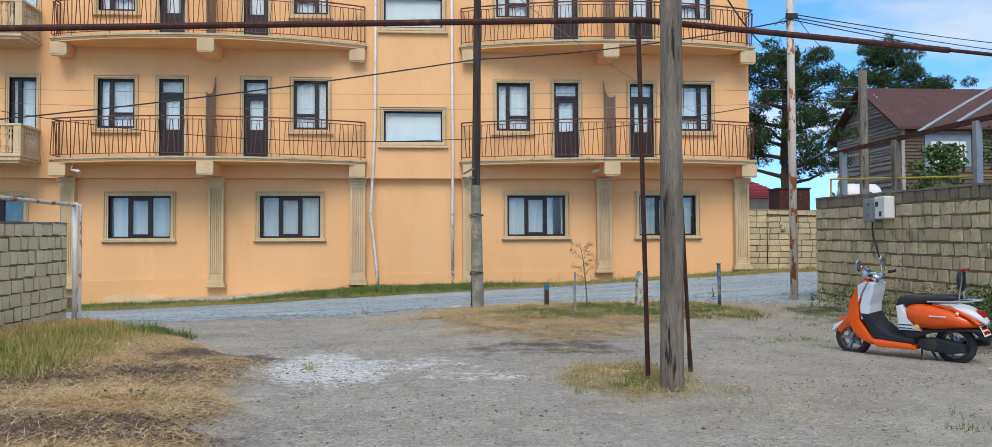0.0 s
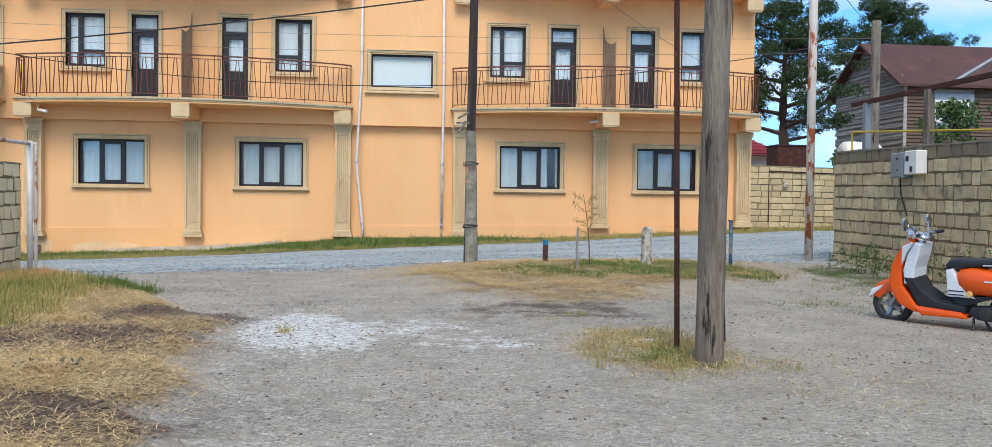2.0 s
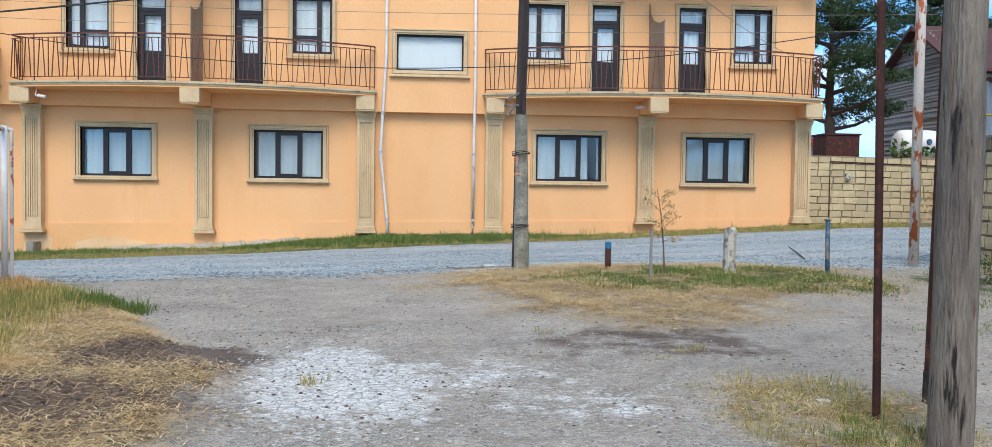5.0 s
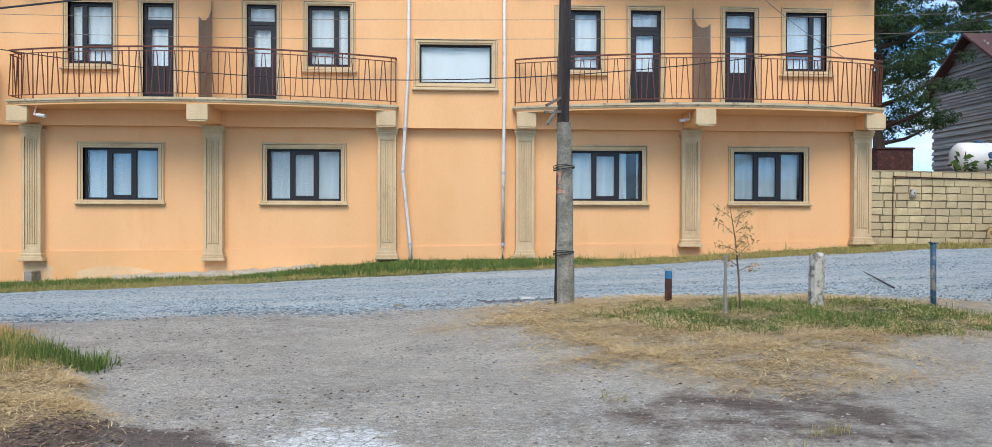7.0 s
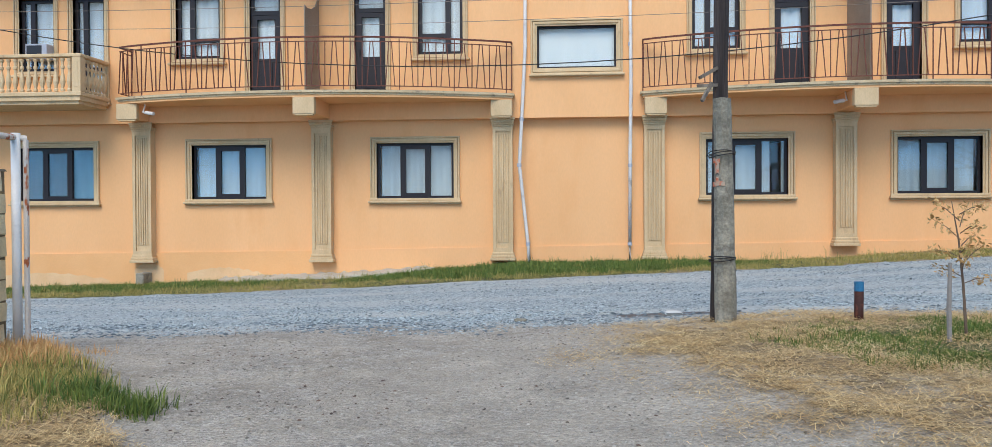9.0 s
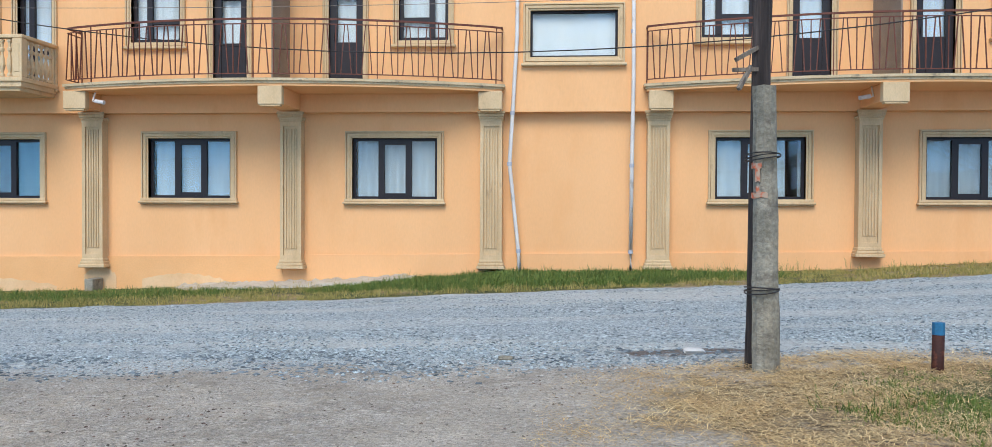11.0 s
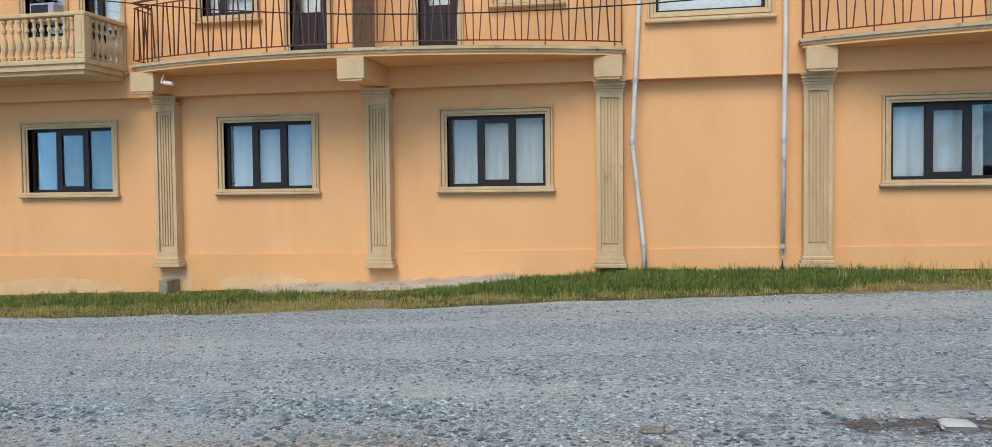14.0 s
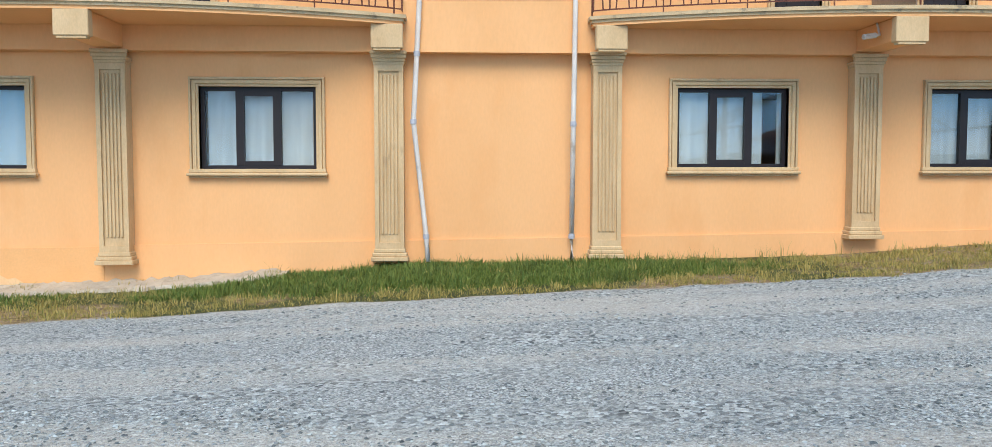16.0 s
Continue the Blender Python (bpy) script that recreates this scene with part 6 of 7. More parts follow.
def pine(base, top, crown_from, spread_r, seed, label):
    t = thing("pine_tree", label, "tree", "pines by the wooden house")
    r = random.Random(seed)
    x, y, z = base
    lean = r.uniform(-0.5, 0.5)
    trunk = [(x + lean * (i / 10) ** 2 + 0.08 * math.sin(i), y, z + (top - z) * i / 10) for i in range(11)]
    part("trunk", tube(bmesh.new(), trunk, [0.34 * (1 - 0.085 * i) for i in range(11)], 9), "bark", t, "", True)
    clumps = []
    n = 21
    for k in range(n):
        f = k / (n - 1)
        zz = crown_from + (top - crown_from) * f
        i = min(9, int((zz - z) / (top - z) * 10))
        o = Vector(trunk[i])
        o.z = zz
        a = k * 2.4 + r.uniform(-0.4, 0.4)
        reach = spread_r * (0.55 + 0.45 * math.sin(math.pi * min(1, 0.25 + 0.75 * f))) * r.uniform(0.6, 1.1) * (1 - 0.45 * f * f)
        tip = o + Vector((math.cos(a) * reach, math.sin(a) * reach * 0.8, 0.25 * reach + r.uniform(-0.3, 0.5)))
        mid = o.lerp(tip, 0.5) + Vector((0, 0, -0.15))
        part("limb", tube(bmesh.new(), [o, mid, tip], [0.12, 0.08, 0.03], 6), "bark", t)
        for j in range(5):
            c = o.lerp(tip, r.uniform(0.5, 1.08)) + Vector((r.uniform(-1.0, 1.0), r.uniform(-1.0, 1.0), r.uniform(-0.5, 0.6)))
            clumps.append((tuple(c), r.uniform(0.34, 0.8)))
    leaf_cloud("crown", clumps, 0.13, 820, "needles", t, seed, 0.62, 0.16)
    return t


pine((14.2, 38.5, 0.6), 10.6, 4.3, 3.3, 3, "dark green pine with a bare lower trunk")
pine((25.3, 49.0, 0.8), 13.6, 8.0, 3.3, 8, "dark green pine rising behind the house roof")
pine((29.0, 50.0, 0.8), 11.2, 8.0, 2.6, 15, "dark green pine rising behind the house roof")


def shrub(name, label, clumps, size, per, material, seed, stems, foot):
    t = thing(name, label, "shrub")
    for c, _ in clumps[:stems]:
        if name == "wall_weeds":
            part("stem", tube(bmesh.new(), [(c[0] + 0.03, c[1], foot[2]), (c[0], c[1], c[2] + 0.1)], [0.005, 0.003], 4), "twig", t)
            continue
        part("stem", tube(bmesh.new(), [foot, ((foot[0] + c[0]) / 2, (foot[1] + c[1]) / 2, foot[2] * 0.4 + c[2] * 0.6), c], [0.03, 0.02, 0.008], 5), "twig", t)
    leaf_cloud("foliage", clumps, size, per, material, t, seed, 0.9, 0.5)


rng = random.Random(21)
shrub("garden_tree", "leafy green garden tree behind the wall", [((rng.uniform(13.5, 15.3), rng.uniform(21.5, 22.6), rng.uniform(2.4, 4.6)), rng.uniform(0.32, 0.55)) for _ in range(28)], 0.075, 420, "leaves", 5, 6, (14.2, 22, 0.5))
shrub("garden_tree", "leafy green garden tree behind the wall", [((rng.uniform(10.9, 12.7), rng.uniform(21.5, 22.5), rng.uniform(2.4, 4.15)), rng.uniform(0.28, 0.45)) for _ in range(20)], 0.085, 640, "leaves", 6, 6, (12.0, 22, 0.5))
shrub("garden_bush", "green bush by the water tank", [((rng.uniform(12.0, 14.5), rng.uniform(28, 29.5), rng.uniform(2.0, 2.9)), rng.uniform(0.35, 0.5)) for _ in range(8)], 0.13, 190, "leaves", 7, 4, (13.2, 28.6, 0.6))
shrub("far_trees", "light green trees in the distance", [((rng.uniform(13, 20), rng.uniform(60, 64), rng.uniform(4.0, 7.8)), rng.uniform(0.9, 1.5)) for _ in range(22)], 0.3, 60, "leaves", 9, 5, (15, 62, 0.8))
shrub("wall_bush", "russet dry bush against the limestone wall", [((rng.uniform(10.0, 12.5), rng.uniform(23.8, 24.5), rng.uniform(0.75, 1.45)), rng.uniform(0.22, 0.36)) for _ in range(11)], 0.06, 420, "dry_leaves", 10, 8, (11.2, 24.3, 0.45))
shrub("wall_weeds", "leafy weeds with russet seed heads behind the scooter", [((rng.uniform(3.0, 3.75), rng.uniform(6.6, 8.4), rng.uniform(0.08, 0.55)), rng.uniform(0.12, 0.24)) for _ in range(44)], 0.026, 2900, "leaves", 11, 12, (3.5, 7.4, -0.05))
shrub("wall_weeds", "thin weeds along the foot of the block wall", [((rng.uniform(3.1, 3.75), rng.uniform(8.6, 12.6), rng.uniform(0.1, 0.45)), rng.uniform(0.08, 0.16)) for _ in range(34)], 0.022, 3000, "leaves", 12, 8, (3.5, 10.4, 0.0))
leaf_cloud("seed_heads", [((rng.uniform(3.0, 3.7), rng.uniform(6.6, 11.0), rng.uniform(0.35, 0.85)), 0.07) for _ in range(60)], 0.016, 2600, "seeds", None, 13)
tagged(bpy.data.objects["seed_heads"], "brown dry seed heads on the weeds", "seed heads", "", "stuff")

shrub("pulled_weeds", "heap of wilted grey-green leaves on the straw", [((-5.85 + rng.uniform(-0.22, 0.22), 4.45 + rng.uniform(-0.16, 0.16), float(height(-5.85, 4.45)) + 0.02), rng.uniform(0.04, 0.07)) for _ in range(9)], 0.02, 4500, "wilted", 17, 3, (-5.85, 4.45, float(height(-5.85, 4.45))))
sap = thing("sapling", "thin withered sapling with sparse brown leaves", "sapling")
part("stem", tube(bmesh.new(), [(-0.77, 12.5, 0.0), (-0.80, 12.5, 0.5), (-0.84, 12.5, 0.9), (-0.90, 12.5, 1.24)], [0.014, 0.011, 0.008, 0.003], 6), "twig", sap)
rng = random.Random(31)
tips = []
for k in range(12):
    z = 0.52 + 0.055 * k
    o = Vector((-0.80 - 0.06 * (z - 0.5), 12.5, z))
    a = k * 2.2
    tip = o + Vector((math.cos(a) * 0.22, math.sin(a) * 0.2, rng.uniform(0.05, 0.22)))
    part("twig", tube(bmesh.new(), [o, o.lerp(tip, 0.5) + Vector((0, 0, 0.02)), tip], [0.005, 0.004, 0.002], 4), "twig", sap)
    tips += [(tuple(o.lerp(tip, f)), 0.06) for f in (0.5, 0.8, 1.05)]
leaf_cloud("leaves", tips, 0.022, 4200, "dry_leaves", sap, 14, 0.9, 0.4)


# ---- grass, straw and stones ----
def blades(name, label, category, zone, box_xy, count, high, lean, width, material, seed, curve=0.4):
    r = np.random.RandomState(seed)
    x = r.uniform(box_xy[0], box_xy[1], count * 4)
    y = r.uniform(box_xy[2], box_xy[3], count * 4)
    keep = r.uniform(0, 1, count * 4) < zone(x, y) * (0.35 + 0.65 * smooth01(wave(x * 3.1 + seed, y * 3.3), -0.5, 0.4))
    x, y = x[keep][:count], y[keep][:count]
    n = len(x)
    z = height(x, y) - 0.01
    h = r.uniform(high[0], high[1], n) * (0.7 + 0.3 * wave(x * 2.2, y * 2.0))
    a = r.uniform(0, 2 * np.pi, n)
    tilt = r.uniform(lean[0], lean[1], n)
    dx, dy = np.cos(a) * np.sin(tilt), np.sin(a) * np.sin(tilt)
    dz = np.cos(tilt)
    b = r.uniform(0, 2 * np.pi, n)
    wx, wy = np.cos(b) * width, np.sin(b) * width
    lift = r.uniform(0.0, 0.05, n) if lean[0] > 0.9 else np.zeros(n)
    P = np.stack([x, y, z + lift], 1)
    W = np.stack([wx, wy, np.zeros(n)], 1)
    mid = P + np.stack([dx * h * 0.45, dy * h * 0.45, dz * h * 0.6], 1)
    tip = P + np.stack([dx * h * (1 + curve * 0.3), dy * h * (1 + curve * 0.3), dz * h * (1 - curve * 0.15)], 1)
    bend = r.normal(0, 0.05, n) * h
    mid = mid + np.stack([-np.sin(a) * bend, np.cos(a) * bend, np.zeros(n)], 1)
    V = np.stack([P - W, P + W, mid + W * 0.8, mid - W * 0.8, tip], 1).reshape(-1, 3)
    k = np.arange(n) * 5
    F = np.concatenate([np.stack([k, k + 1, k + 2, k + 3], 1)], 0).tolist() + np.stack([k + 3, k + 2, k + 4], 1).tolist()
    ob = raw(name, V.tolist(), F, material)
    return tagged(ob, label, category, "", "stuff")


def stones(name, label, zone, box_xy, count, size, material, seed, flat=0.55):
    r = np.random.RandomState(seed)
    x = r.uniform(box_xy[0], box_xy[1], count * 4)
    y = r.uniform(box_xy[2], box_xy[3], count * 4)
    keep = r.uniform(0, 1, count * 4) < zone(x, y)
    x, y = x[keep][:count], y[keep][:count]
    n = len(x)
    s = size[0] + (size[1] - size[0]) * r.uniform(0, 1, n) ** 3
    z = height(x, y) + s * flat * 0.25
    base = np.array([[1, 0, 0], [0, 1, 0], [-1, 0, 0], [0, -1, 0], [0, 0, 1], [0, 0, -1], [0.6, 0.6, 0.55], [-0.6, -0.6, 0.5]], float)
    tri = np.array([[0, 6, 4], [6, 1, 4], [0, 1, 6], [1, 2, 4], [2, 7, 4], [7, 3, 4], [2, 3, 7], [3, 0, 4]])
    V = base[None] * s[:, None, None] * r.uniform(0.65, 1.25, (n, 8, 3))
    V[:, :, 2] *= flat
    a = r.uniform(0, 2 * np.pi, n)
    c, sn = np.cos(a)[:, None], np.sin(a)[:, None]
    X = V[:, :, 0] * c - V[:, :, 1] * sn + x[:, None]
    Y = V[:, :, 0] * sn + V[:, :, 1] * c + y[:, None]
    Z = V[:, :, 2] + z[:, None]
    VV = np.stack([X, Y, Z], 2).reshape(-1, 3)
    F = (tri[None] + (np.arange(n) * 8)[:, None, None]).reshape(-1, 3)
    ob = raw(name, VV.tolist(), F.tolist(), material)
    return tagged(ob, label, "gravel", "", "stuff")


def tufts_of(name, label, category, zone, box_xy, tufts, each, high, width, material, seed, wide=0.07, out=0.55, low=0.0):
    """Grass in tufts: blades fan out from shared roots, each tuft with a height of its own."""
    r = np.random.RandomState(seed)
    cx, cy = r.uniform(box_xy[0], box_xy[1], tufts * 6), r.uniform(box_xy[2], box_xy[3], tufts * 6)
    keep = r.uniform(0, 1, tufts * 6) < zone(cx, cy)
    cx, cy = cx[keep][:tufts], cy[keep][:tufts]
    m = len(cx)
    grown = r.uniform(0.55, 1.0, m) + 0.45 * (r.uniform(0, 1, m) > 0.88)
    size = wide * r.uniform(0.6, 1.5, m)
    k = np.repeat(np.arange(m), each)
    n = len(k)
    ox, oy = r.normal(0, 0.5, n) * size[k], r.normal(0, 0.5, n) * size[k]
    x, y = cx[k] + ox, cy[k] + oy
    z = height(x, y) - 0.01
    h = r.uniform(high[0], high[1], n) * grown[k]
    a = np.arctan2(oy, ox) + r.normal(0, 0.7, n)
    tilt = (low + np.abs(r.normal(0, out, n))).clip(0, 1.52)
    dx, dy, dz = np.cos(a) * np.sin(tilt), np.sin(a) * np.sin(tilt), np.cos(tilt)
    b = r.uniform(0, 2 * np.pi, n)
    W = np.stack([np.cos(b) * width, np.sin(b) * width, np.zeros(n)], 1)
    P = np.stack([x, y, z], 1)
    mid = P + np.stack([dx * h * 0.4, dy * h * 0.4, dz * h * 0.62], 1)
    tip = P + np.stack([dx * h * 1.15, dy * h * 1.15, dz * h * 0.92], 1)
    V = np.stack([P - W, P + W, mid + W * 0.75, mid - W * 0.75, tip], 1).reshape(-1, 3)
    q = np.arange(n) * 5
    F = np.stack([q, q + 1, q + 2, q + 3], 1).tolist() + np.stack([q + 3, q + 2, q + 4], 1).tolist()
    return tagged(raw(name, V.tolist(), F, material), label, category, "", "stuff")


in_front = lambda x, y: verge(x, y) * (y < 24.9)
apron_gap = lambda x, y: 1 - 0.9 * blob(x, y, -9.9, 24.35, 2.2, 0.45)
lush = lambda x, y: in_front(x, y) * np.maximum(blob(x, y, -4.6, 23.75, 4.3, 1.15, 0, 0.25), 0.4 * blob(x, y, -15.0, 23.5, 4.2, 0.9, 0, 0.35)) * apron_gap(x, y)
dry_verge = lambda x, y: in_front(x, y) * (1 - 0.75 * lush(x, y)) * apron_gap(x, y)
blades("verge_grass", "green grass along the foot of the building", "grass", lush, (-19.5, 1, 21.5, 24.9), 60000, (0.04, 0.13), (0.1, 1.1), 0.006, "grass", 1)
tufts_of("verge_tufts", "uneven green tufts along the foot of the building", "grass", lush, (-19.5, 1, 22.0, 24.9), 1700, 34, (0.05, 0.18), 0.007, "grass", 101, 0.14, 1.0)
blades("verge_straw", "yellowed grass along the road edge", "grass", dry_verge, (-19.5, 9.5, 20.8, 24.9), 60000, (0.03, 0.13), (0.3, 1.3), 0.005, "grass_mid", 2)
tufts_of("verge_dry_tufts", "yellowed tufts along the road edge", "grass", dry_verge, (-19.5, 9.5, 20.8, 24.9), 900, 22, (0.05, 0.17), 0.005, "grass_mid", 102, 0.10)
tufts_of("verge_seed_stalks", "thin seed stalks at the wall", "grass", lambda x, y: in_front(x, y) * (y > 24.2) * (0.25 + blob(x, y, -1.2, 24.6, 1.8, 0.5)), (-8, 7, 24.1, 24.9), 30, 8, (0.2, 0.42), 0.004, "grass_mid", 3, 0.12, 0.35)
tall = lambda x, y: straw_left(x, y) * np.maximum(blob(x, y, -8.8, 9.2, 1.25, 2.1, 0, 0.35), blob(x, y, -8.6, 6.6, 1.4, 2.4, 0, 0.35))
blades("tall_grass", "tall yellow-green grass beside the lane", "grass", tall, (-10, -5.8, 3.5, 12.6), 46000, (0.05, 0.15), (0.1, 0.9), 0.0035, "grass_mid", 4)
tufts_of("tall_grass_tufts", "olive green tufts in the tall grass", "grass", tall, (-10, -5.8, 3.5, 12.6), 900, 30, (0.07, 0.22), 0.0035, "grass_mid", 104, 0.13, 0.65)
tufts_of("tall_green_tufts", "fresh green tufts in the tall grass", "grass", lambda x, y: 0.6 * tall(x, y), (-10, -5.8, 3.5, 12.6), 330, 26, (0.06, 0.18), 0.0035, "grass", 105, 0.12, 0.65)
tufts_of("tall_dry_grass", "russet dry grass by the block wall", "grass", lambda x, y: straw_left(x, y) * blob(x, y, -9.5, 10.9, 1.0, 2.0, 0, 0.3), (-10.5, -7, 8, 12.9), 620, 34, (0.06, 0.19), 0.0035, "russet", 5, 0.15, 0.7)
tufts_of("green_tuft", "fresh green grass tuft in the dry grass", "grass", lambda x, y: blob(x, y, -7.25, 10.1, 0.42, 0.35), (-8.0, -6.6, 9.6, 10.7), 40, 40, (0.06, 0.2), 0.004, "grass", 6, 0.12)
blades("straw_litter", "trampled straw littering the bank", "straw", lambda x, y: straw_left(x, y) * (1 - 0.93 * dark_zone(x, y)) * (1 - 0.6 * tall(x, y)), (-9, -4.4, -2, 10), 190000, (0.03, 0.15), (1.15, 1.55), 0.0022, "straw", 7, 0.9)
tufts_of("straw_wisps", "matted wisps of dry grass on the bank", "straw", lambda x, y: straw_left(x, y) * (1 - 0.9 * dark_zone(x, y)) * (1 - 0.6 * tall(x, y)), (-9, -4.4, -2, 10), 1500, 30, (0.05, 0.17), 0.0022, "straw", 107, 0.14, 0.22, 1.18)
blades("straw_litter", "dry straw scattered on the grass island", "straw", lambda x, y: island(x, y) * (1 - 0.5 * green_zone(x, y)), (-4.5, 2.6, 8, 14.9), 70000, (0.04, 0.16), (1.2, 1.55), 0.0025, "straw", 8, 0.9)
tufts_of("island_straw", "matted dry grass on the island", "straw", lambda x, y: island(x, y) * (1 - 0.6 * green_zone(x, y)), (-4.5, 2.6, 8.6, 14.9), 520, 30, (0.05, 0.16), 0.0026, "straw", 108, 0.16, 0.2, 1.2)
island_green = lambda x, y: blob(x, y, -0.1, 12.2, 2.1, 1.2) * smooth01(wave(x * 2.1 + 1, y * 2.6), -0.5, 0.35)
blades("island_grass", "short green grass on the island", "grass", island_green, (-2.6, 2.4, 10.9, 13.7), 24000, (0.03, 0.10), (0.3, 1.2), 0.0045, "grass", 9)
tufts_of("island_tufts", "low green tufts on the island", "grass", island_green, (-2.6, 2.4, 10.9, 13.7), 560, 26, (0.04, 0.12), 0.0045, "grass", 109, 0.13, 0.9)
small_island = lambda x, y: np.maximum(blob(x, y, -1.66, 5.8, 0.62, 1.0), 0.12 * blob(x, y, -1.0, 4.6, 1.1, 1.0))
blades("pole_grass", "thin dry grass round the wooden pole", "grass", small_island, (-3, 0.4, 3.4, 7.4), 12000, (0.03, 0.10), (0.4, 1.35), 0.0022, "grass_mid", 10)
tufts_of("pole_tufts", "yellow-green tufts round the wooden pole", "grass", small_island, (-2.7, -0.6, 4.4, 7.4), 130, 26, (0.03, 0.11), 0.0022, "grass_mid", 110, 0.09, 0.8)
tufts_of("pole_green", "fresh green grass at the foot of the pole", "grass", lambda x, y: blob(x, y, -1.62, 5.32, 0.28, 0.25), (-2.0, -1.2, 4.9, 5.7), 26, 26, (0.04, 0.12), 0.0025, "grass", 111, 0.07, 0.6)
blades("pole_straw", "straw bits round the wooden pole", "straw", small_island, (-3, 0.4, 3.4, 7.4), 9000, (0.05, 0.16), (1.2, 1.55), 0.002, "straw", 11)
wall_weed = lambda x, y: np.maximum(blob(x, y, 3.1, 11.0, 0.8, 2.2), np.maximum(0.7 * blob(x, y, 1.5, 8.6, 0.9, 0.6), np.maximum(blob(x, y, 3.3, 7.0, 0.5, 1.2), 0.5 * blob(x, y, 0.3, 3.2, 0.7, 0.5))))
tufts_of("lane_weeds", "low weeds along the block wall", "grass", wall_weed, (-0.6, 4.2, 2.4, 13.2), 300, 26, (0.02, 0.08), 0.0035, "grass", 12, 0.12, 1.0)
tufts = lambda x, y: np.maximum.reduce([blob(x, y, cx, cy, 0.16, 0.13) for cx, cy in ((-4.8, 6.6), (-5.15, 7.45), (-2.3, 7.35), (-2.0, 7.6), (-3.0, 8.6), (-6.6, 8.9), (-1.5, 7.9))])
tufts_of("grass_tufts", "small yellow-green tufts in the dirt", "grass", tufts, (-7, -1, 6, 9.5), 34, 40, (0.05, 0.15), 0.0025, "grass_mid", 13, 0.09, 0.8)

near_road = lambda x, y: road_zone(x, y) * (0.25 + 0.75 * (1 - smooth01(y, 14.6, 17.5))) * (0.12 + 0.88 * smooth01(wave(x * 0.5 + 1, y * 1.9) + 0.4 * wave(x * 1.7, y * 3.1), -0.35, 0.5))
stones("road_gravel", "blue-grey crushed stone on the road", near_road, (-16, 8, 13.3, 22.3), 85000, (0.005, 0.024), "gravel", 1)
edge_band = lambda x, y: blob(x, y, -6.5, 14.6, 7.5, 0.75, 0.0, 0.4) * smooth01(wave(x * 1.1, y * 2.3), -0.6, 0.4) + 0.012 * road_zone(x, y)
stones("road_slabs", "flat dark blue-grey stones along the near edge of the road", edge_band, (-15, 2.5, 13.3, 21.5), 7500, (0.012, 0.042), "slate", 21, 0.34)
stones("lane_pebbles", "small pebbles in the dirt lane", lambda x, y: (1 - straw_left(x, y)) * (1 - island(x, y)) * (0.35 + 0.65 * smooth01(wave(x * 1.3, y * 1.6), -0.2, 0.5)), (-9.5, 4, -2, 15), 34000, (0.003, 0.016), "pebble", 2)
stones("lane_crumbs", "dark crumbs of soil and bark trodden into the lane", lambda x, y: (1 - straw_left(x, y)) * (0.08 + 0.92 * smooth01(wave(x * 0.9 + 2, y * 1.2), 0.1, 0.7)) * (1 - 0.7 * road_zone(x, y)), (-9.0, 4, -1, 15), 5000, (0.004, 0.018), "blade_dark", 6, 0.5)
stones("chalk_rubble", "crushed white rubble trodden into the dirt", white_zone, (-6, -1.8, 5, 9), 2600, (0.006, 0.022), "chalk", 3, 0.22)
stones("soil_clods", "dark soil clods on the bank", lambda x, y: dark_zone(x, y) * straw_left(x, y), (-8.0, -4.6, 2.5, 9.5), 6000, (0.005, 0.022), "blade_dark", 4, 0.6)
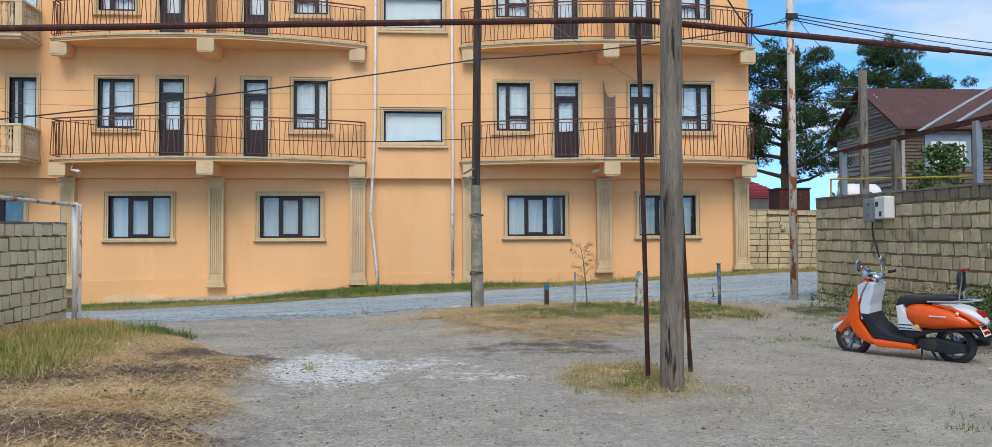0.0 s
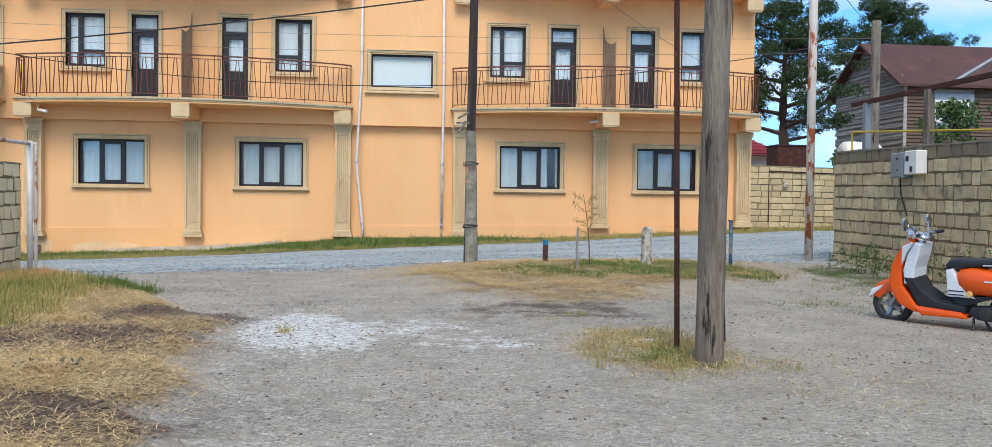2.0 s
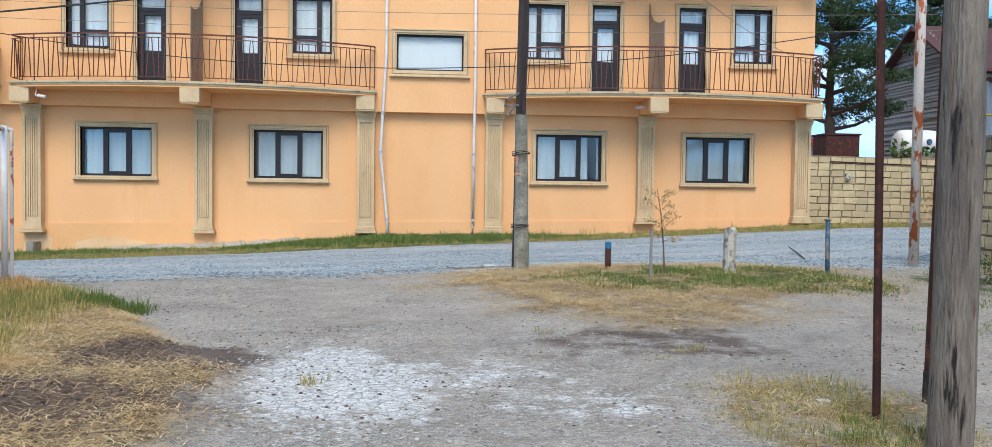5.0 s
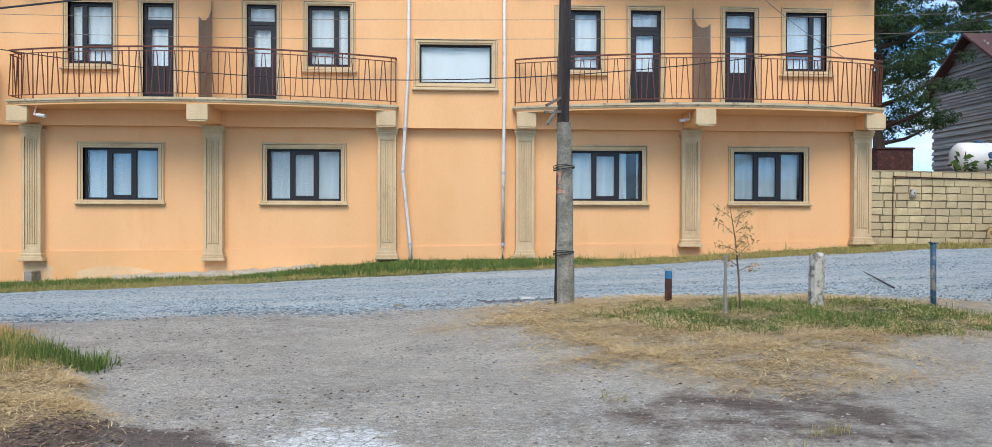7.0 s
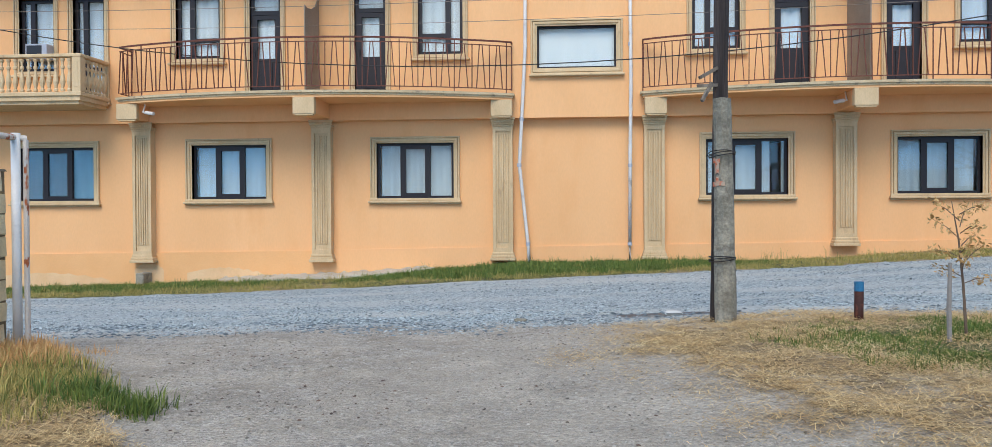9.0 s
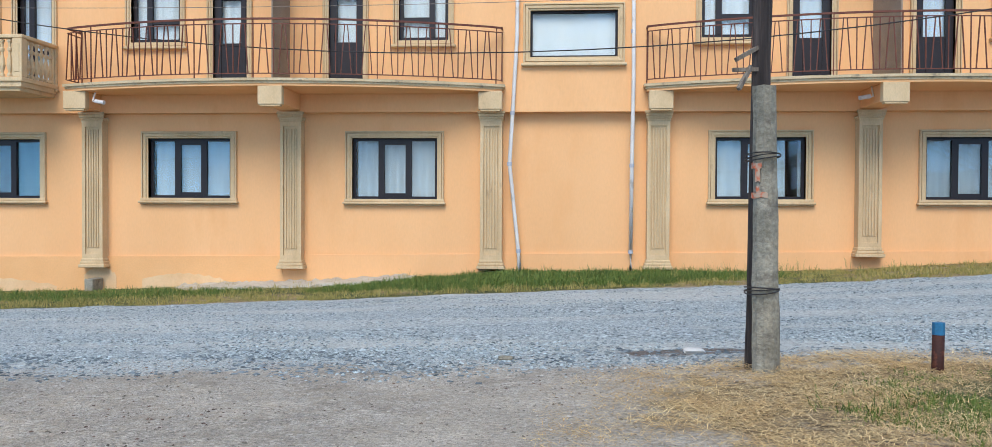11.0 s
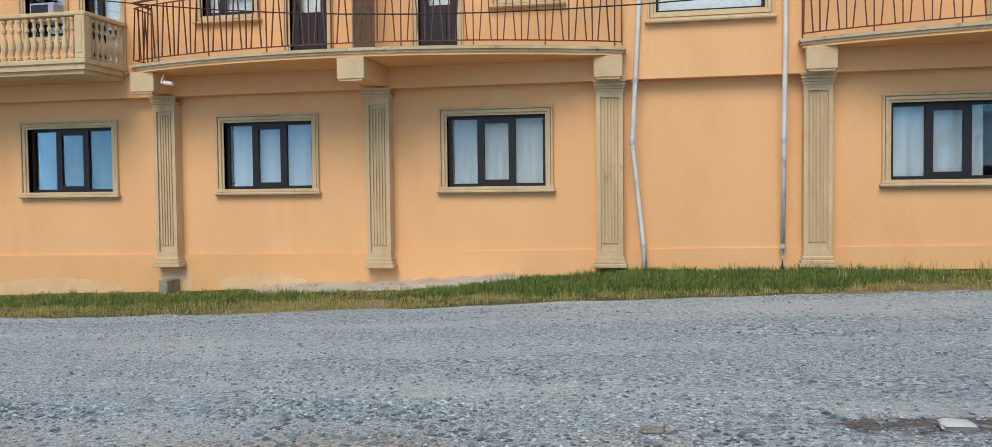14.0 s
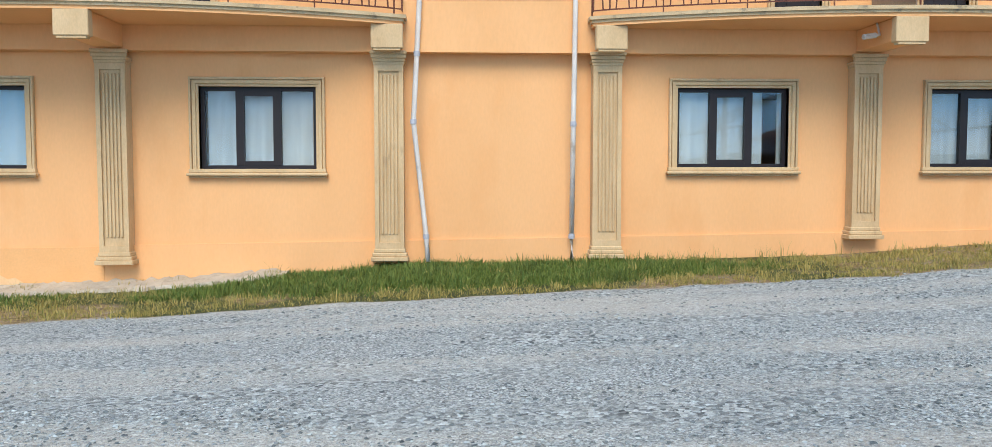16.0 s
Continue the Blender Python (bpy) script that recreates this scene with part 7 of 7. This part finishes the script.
for x, y, s, mm, lab in ((-4.8, 14.8, 0.075, "concrete", "single grey stone lying by the road"), (-3.0, 14.95, 0.10, "chalk", "flat white stone slab at the road edge"), (-1.61, 6.04, 0.04, "chalk", "crumpled white scrap in the grass")):
    bm = cube(-1, 1, -0.7, 0.7, -0.4, 0.5, 0.25)
    r2 = random.Random(int(x * 100))
    for v in bm.verts:
        v.co += Vector((r2.uniform(-0.15, 0.15), r2.uniform(-0.15, 0.15), r2.uniform(-0.1, 0.1)))
        v.co *= s
    ob = link("stone", bm, mm)
    ob.location = (x, y, float(height(x, y)) + s * 0.2)
    ob.scale = (1.0, 1.0, 0.55)
    tagged(ob, lab, "stone")
branch = link("twig", tube(bmesh.new(), [(3.2, 17.6, 0.17), (2.75, 16.2, 0.14), (2.3, 14.9, 0.12)], [0.006, 0.011, 0.014], 6), "wood_dark")
tagged(branch, "dark stick lying across the gravel road", "stick")

# ---- walls of single blocks ----
block_wall("wall_east", (3.88, 13.55), (4.05, 6.90), (2.05, 1.92), -0.25, 0.2, (0.17, 0.21, 0.25, 0.31), "block", "boundary wall of worn yellow-grey limestone blocks", 1, top_course="block_dark")
block_wall("wall_west", (-9.50, 7.6), (-9.50, 12.34), (1.44, 1.57), -0.25, 0.205, (0.22, 0.28, 0.36), "block_warm", "boundary wall of rough pale limestone blocks", 2)
block_wall("wall_north", (6.96, 24.90), (13.6, 24.90), (2.36, 2.30), 0.35, 0.195, (0.36, 0.40, 0.30), "block_pale", "garden wall of pale yellow limestone blocks", 3, cap="mortar")


def plain_wall(name, x0, x1, y0, y1, z1, label):
    ob = link(name, cube(x0, x1, y0, y1, -0.6, z1), "coping")
    tagged(ob, label, "wall", "", "structure")


plain_wall("wall_return", 4.27, 14.0, 13.15, 13.54, 2.03, "plain return of the block wall")
plain_wall("wall_north_end", 13.605, 30.0, 24.9, 25.28, 2.30, "plain end of the garden wall")
plain_wall("wall_west_near", -9.50 - 0.38, -9.50, -8.0, 7.595, 1.5, "plain rendered end of the block wall")
plain_wall("wall_east_near", 4.05, 4.43, -8.0, 3.45, 1.98, "plain rendered end of the block wall")
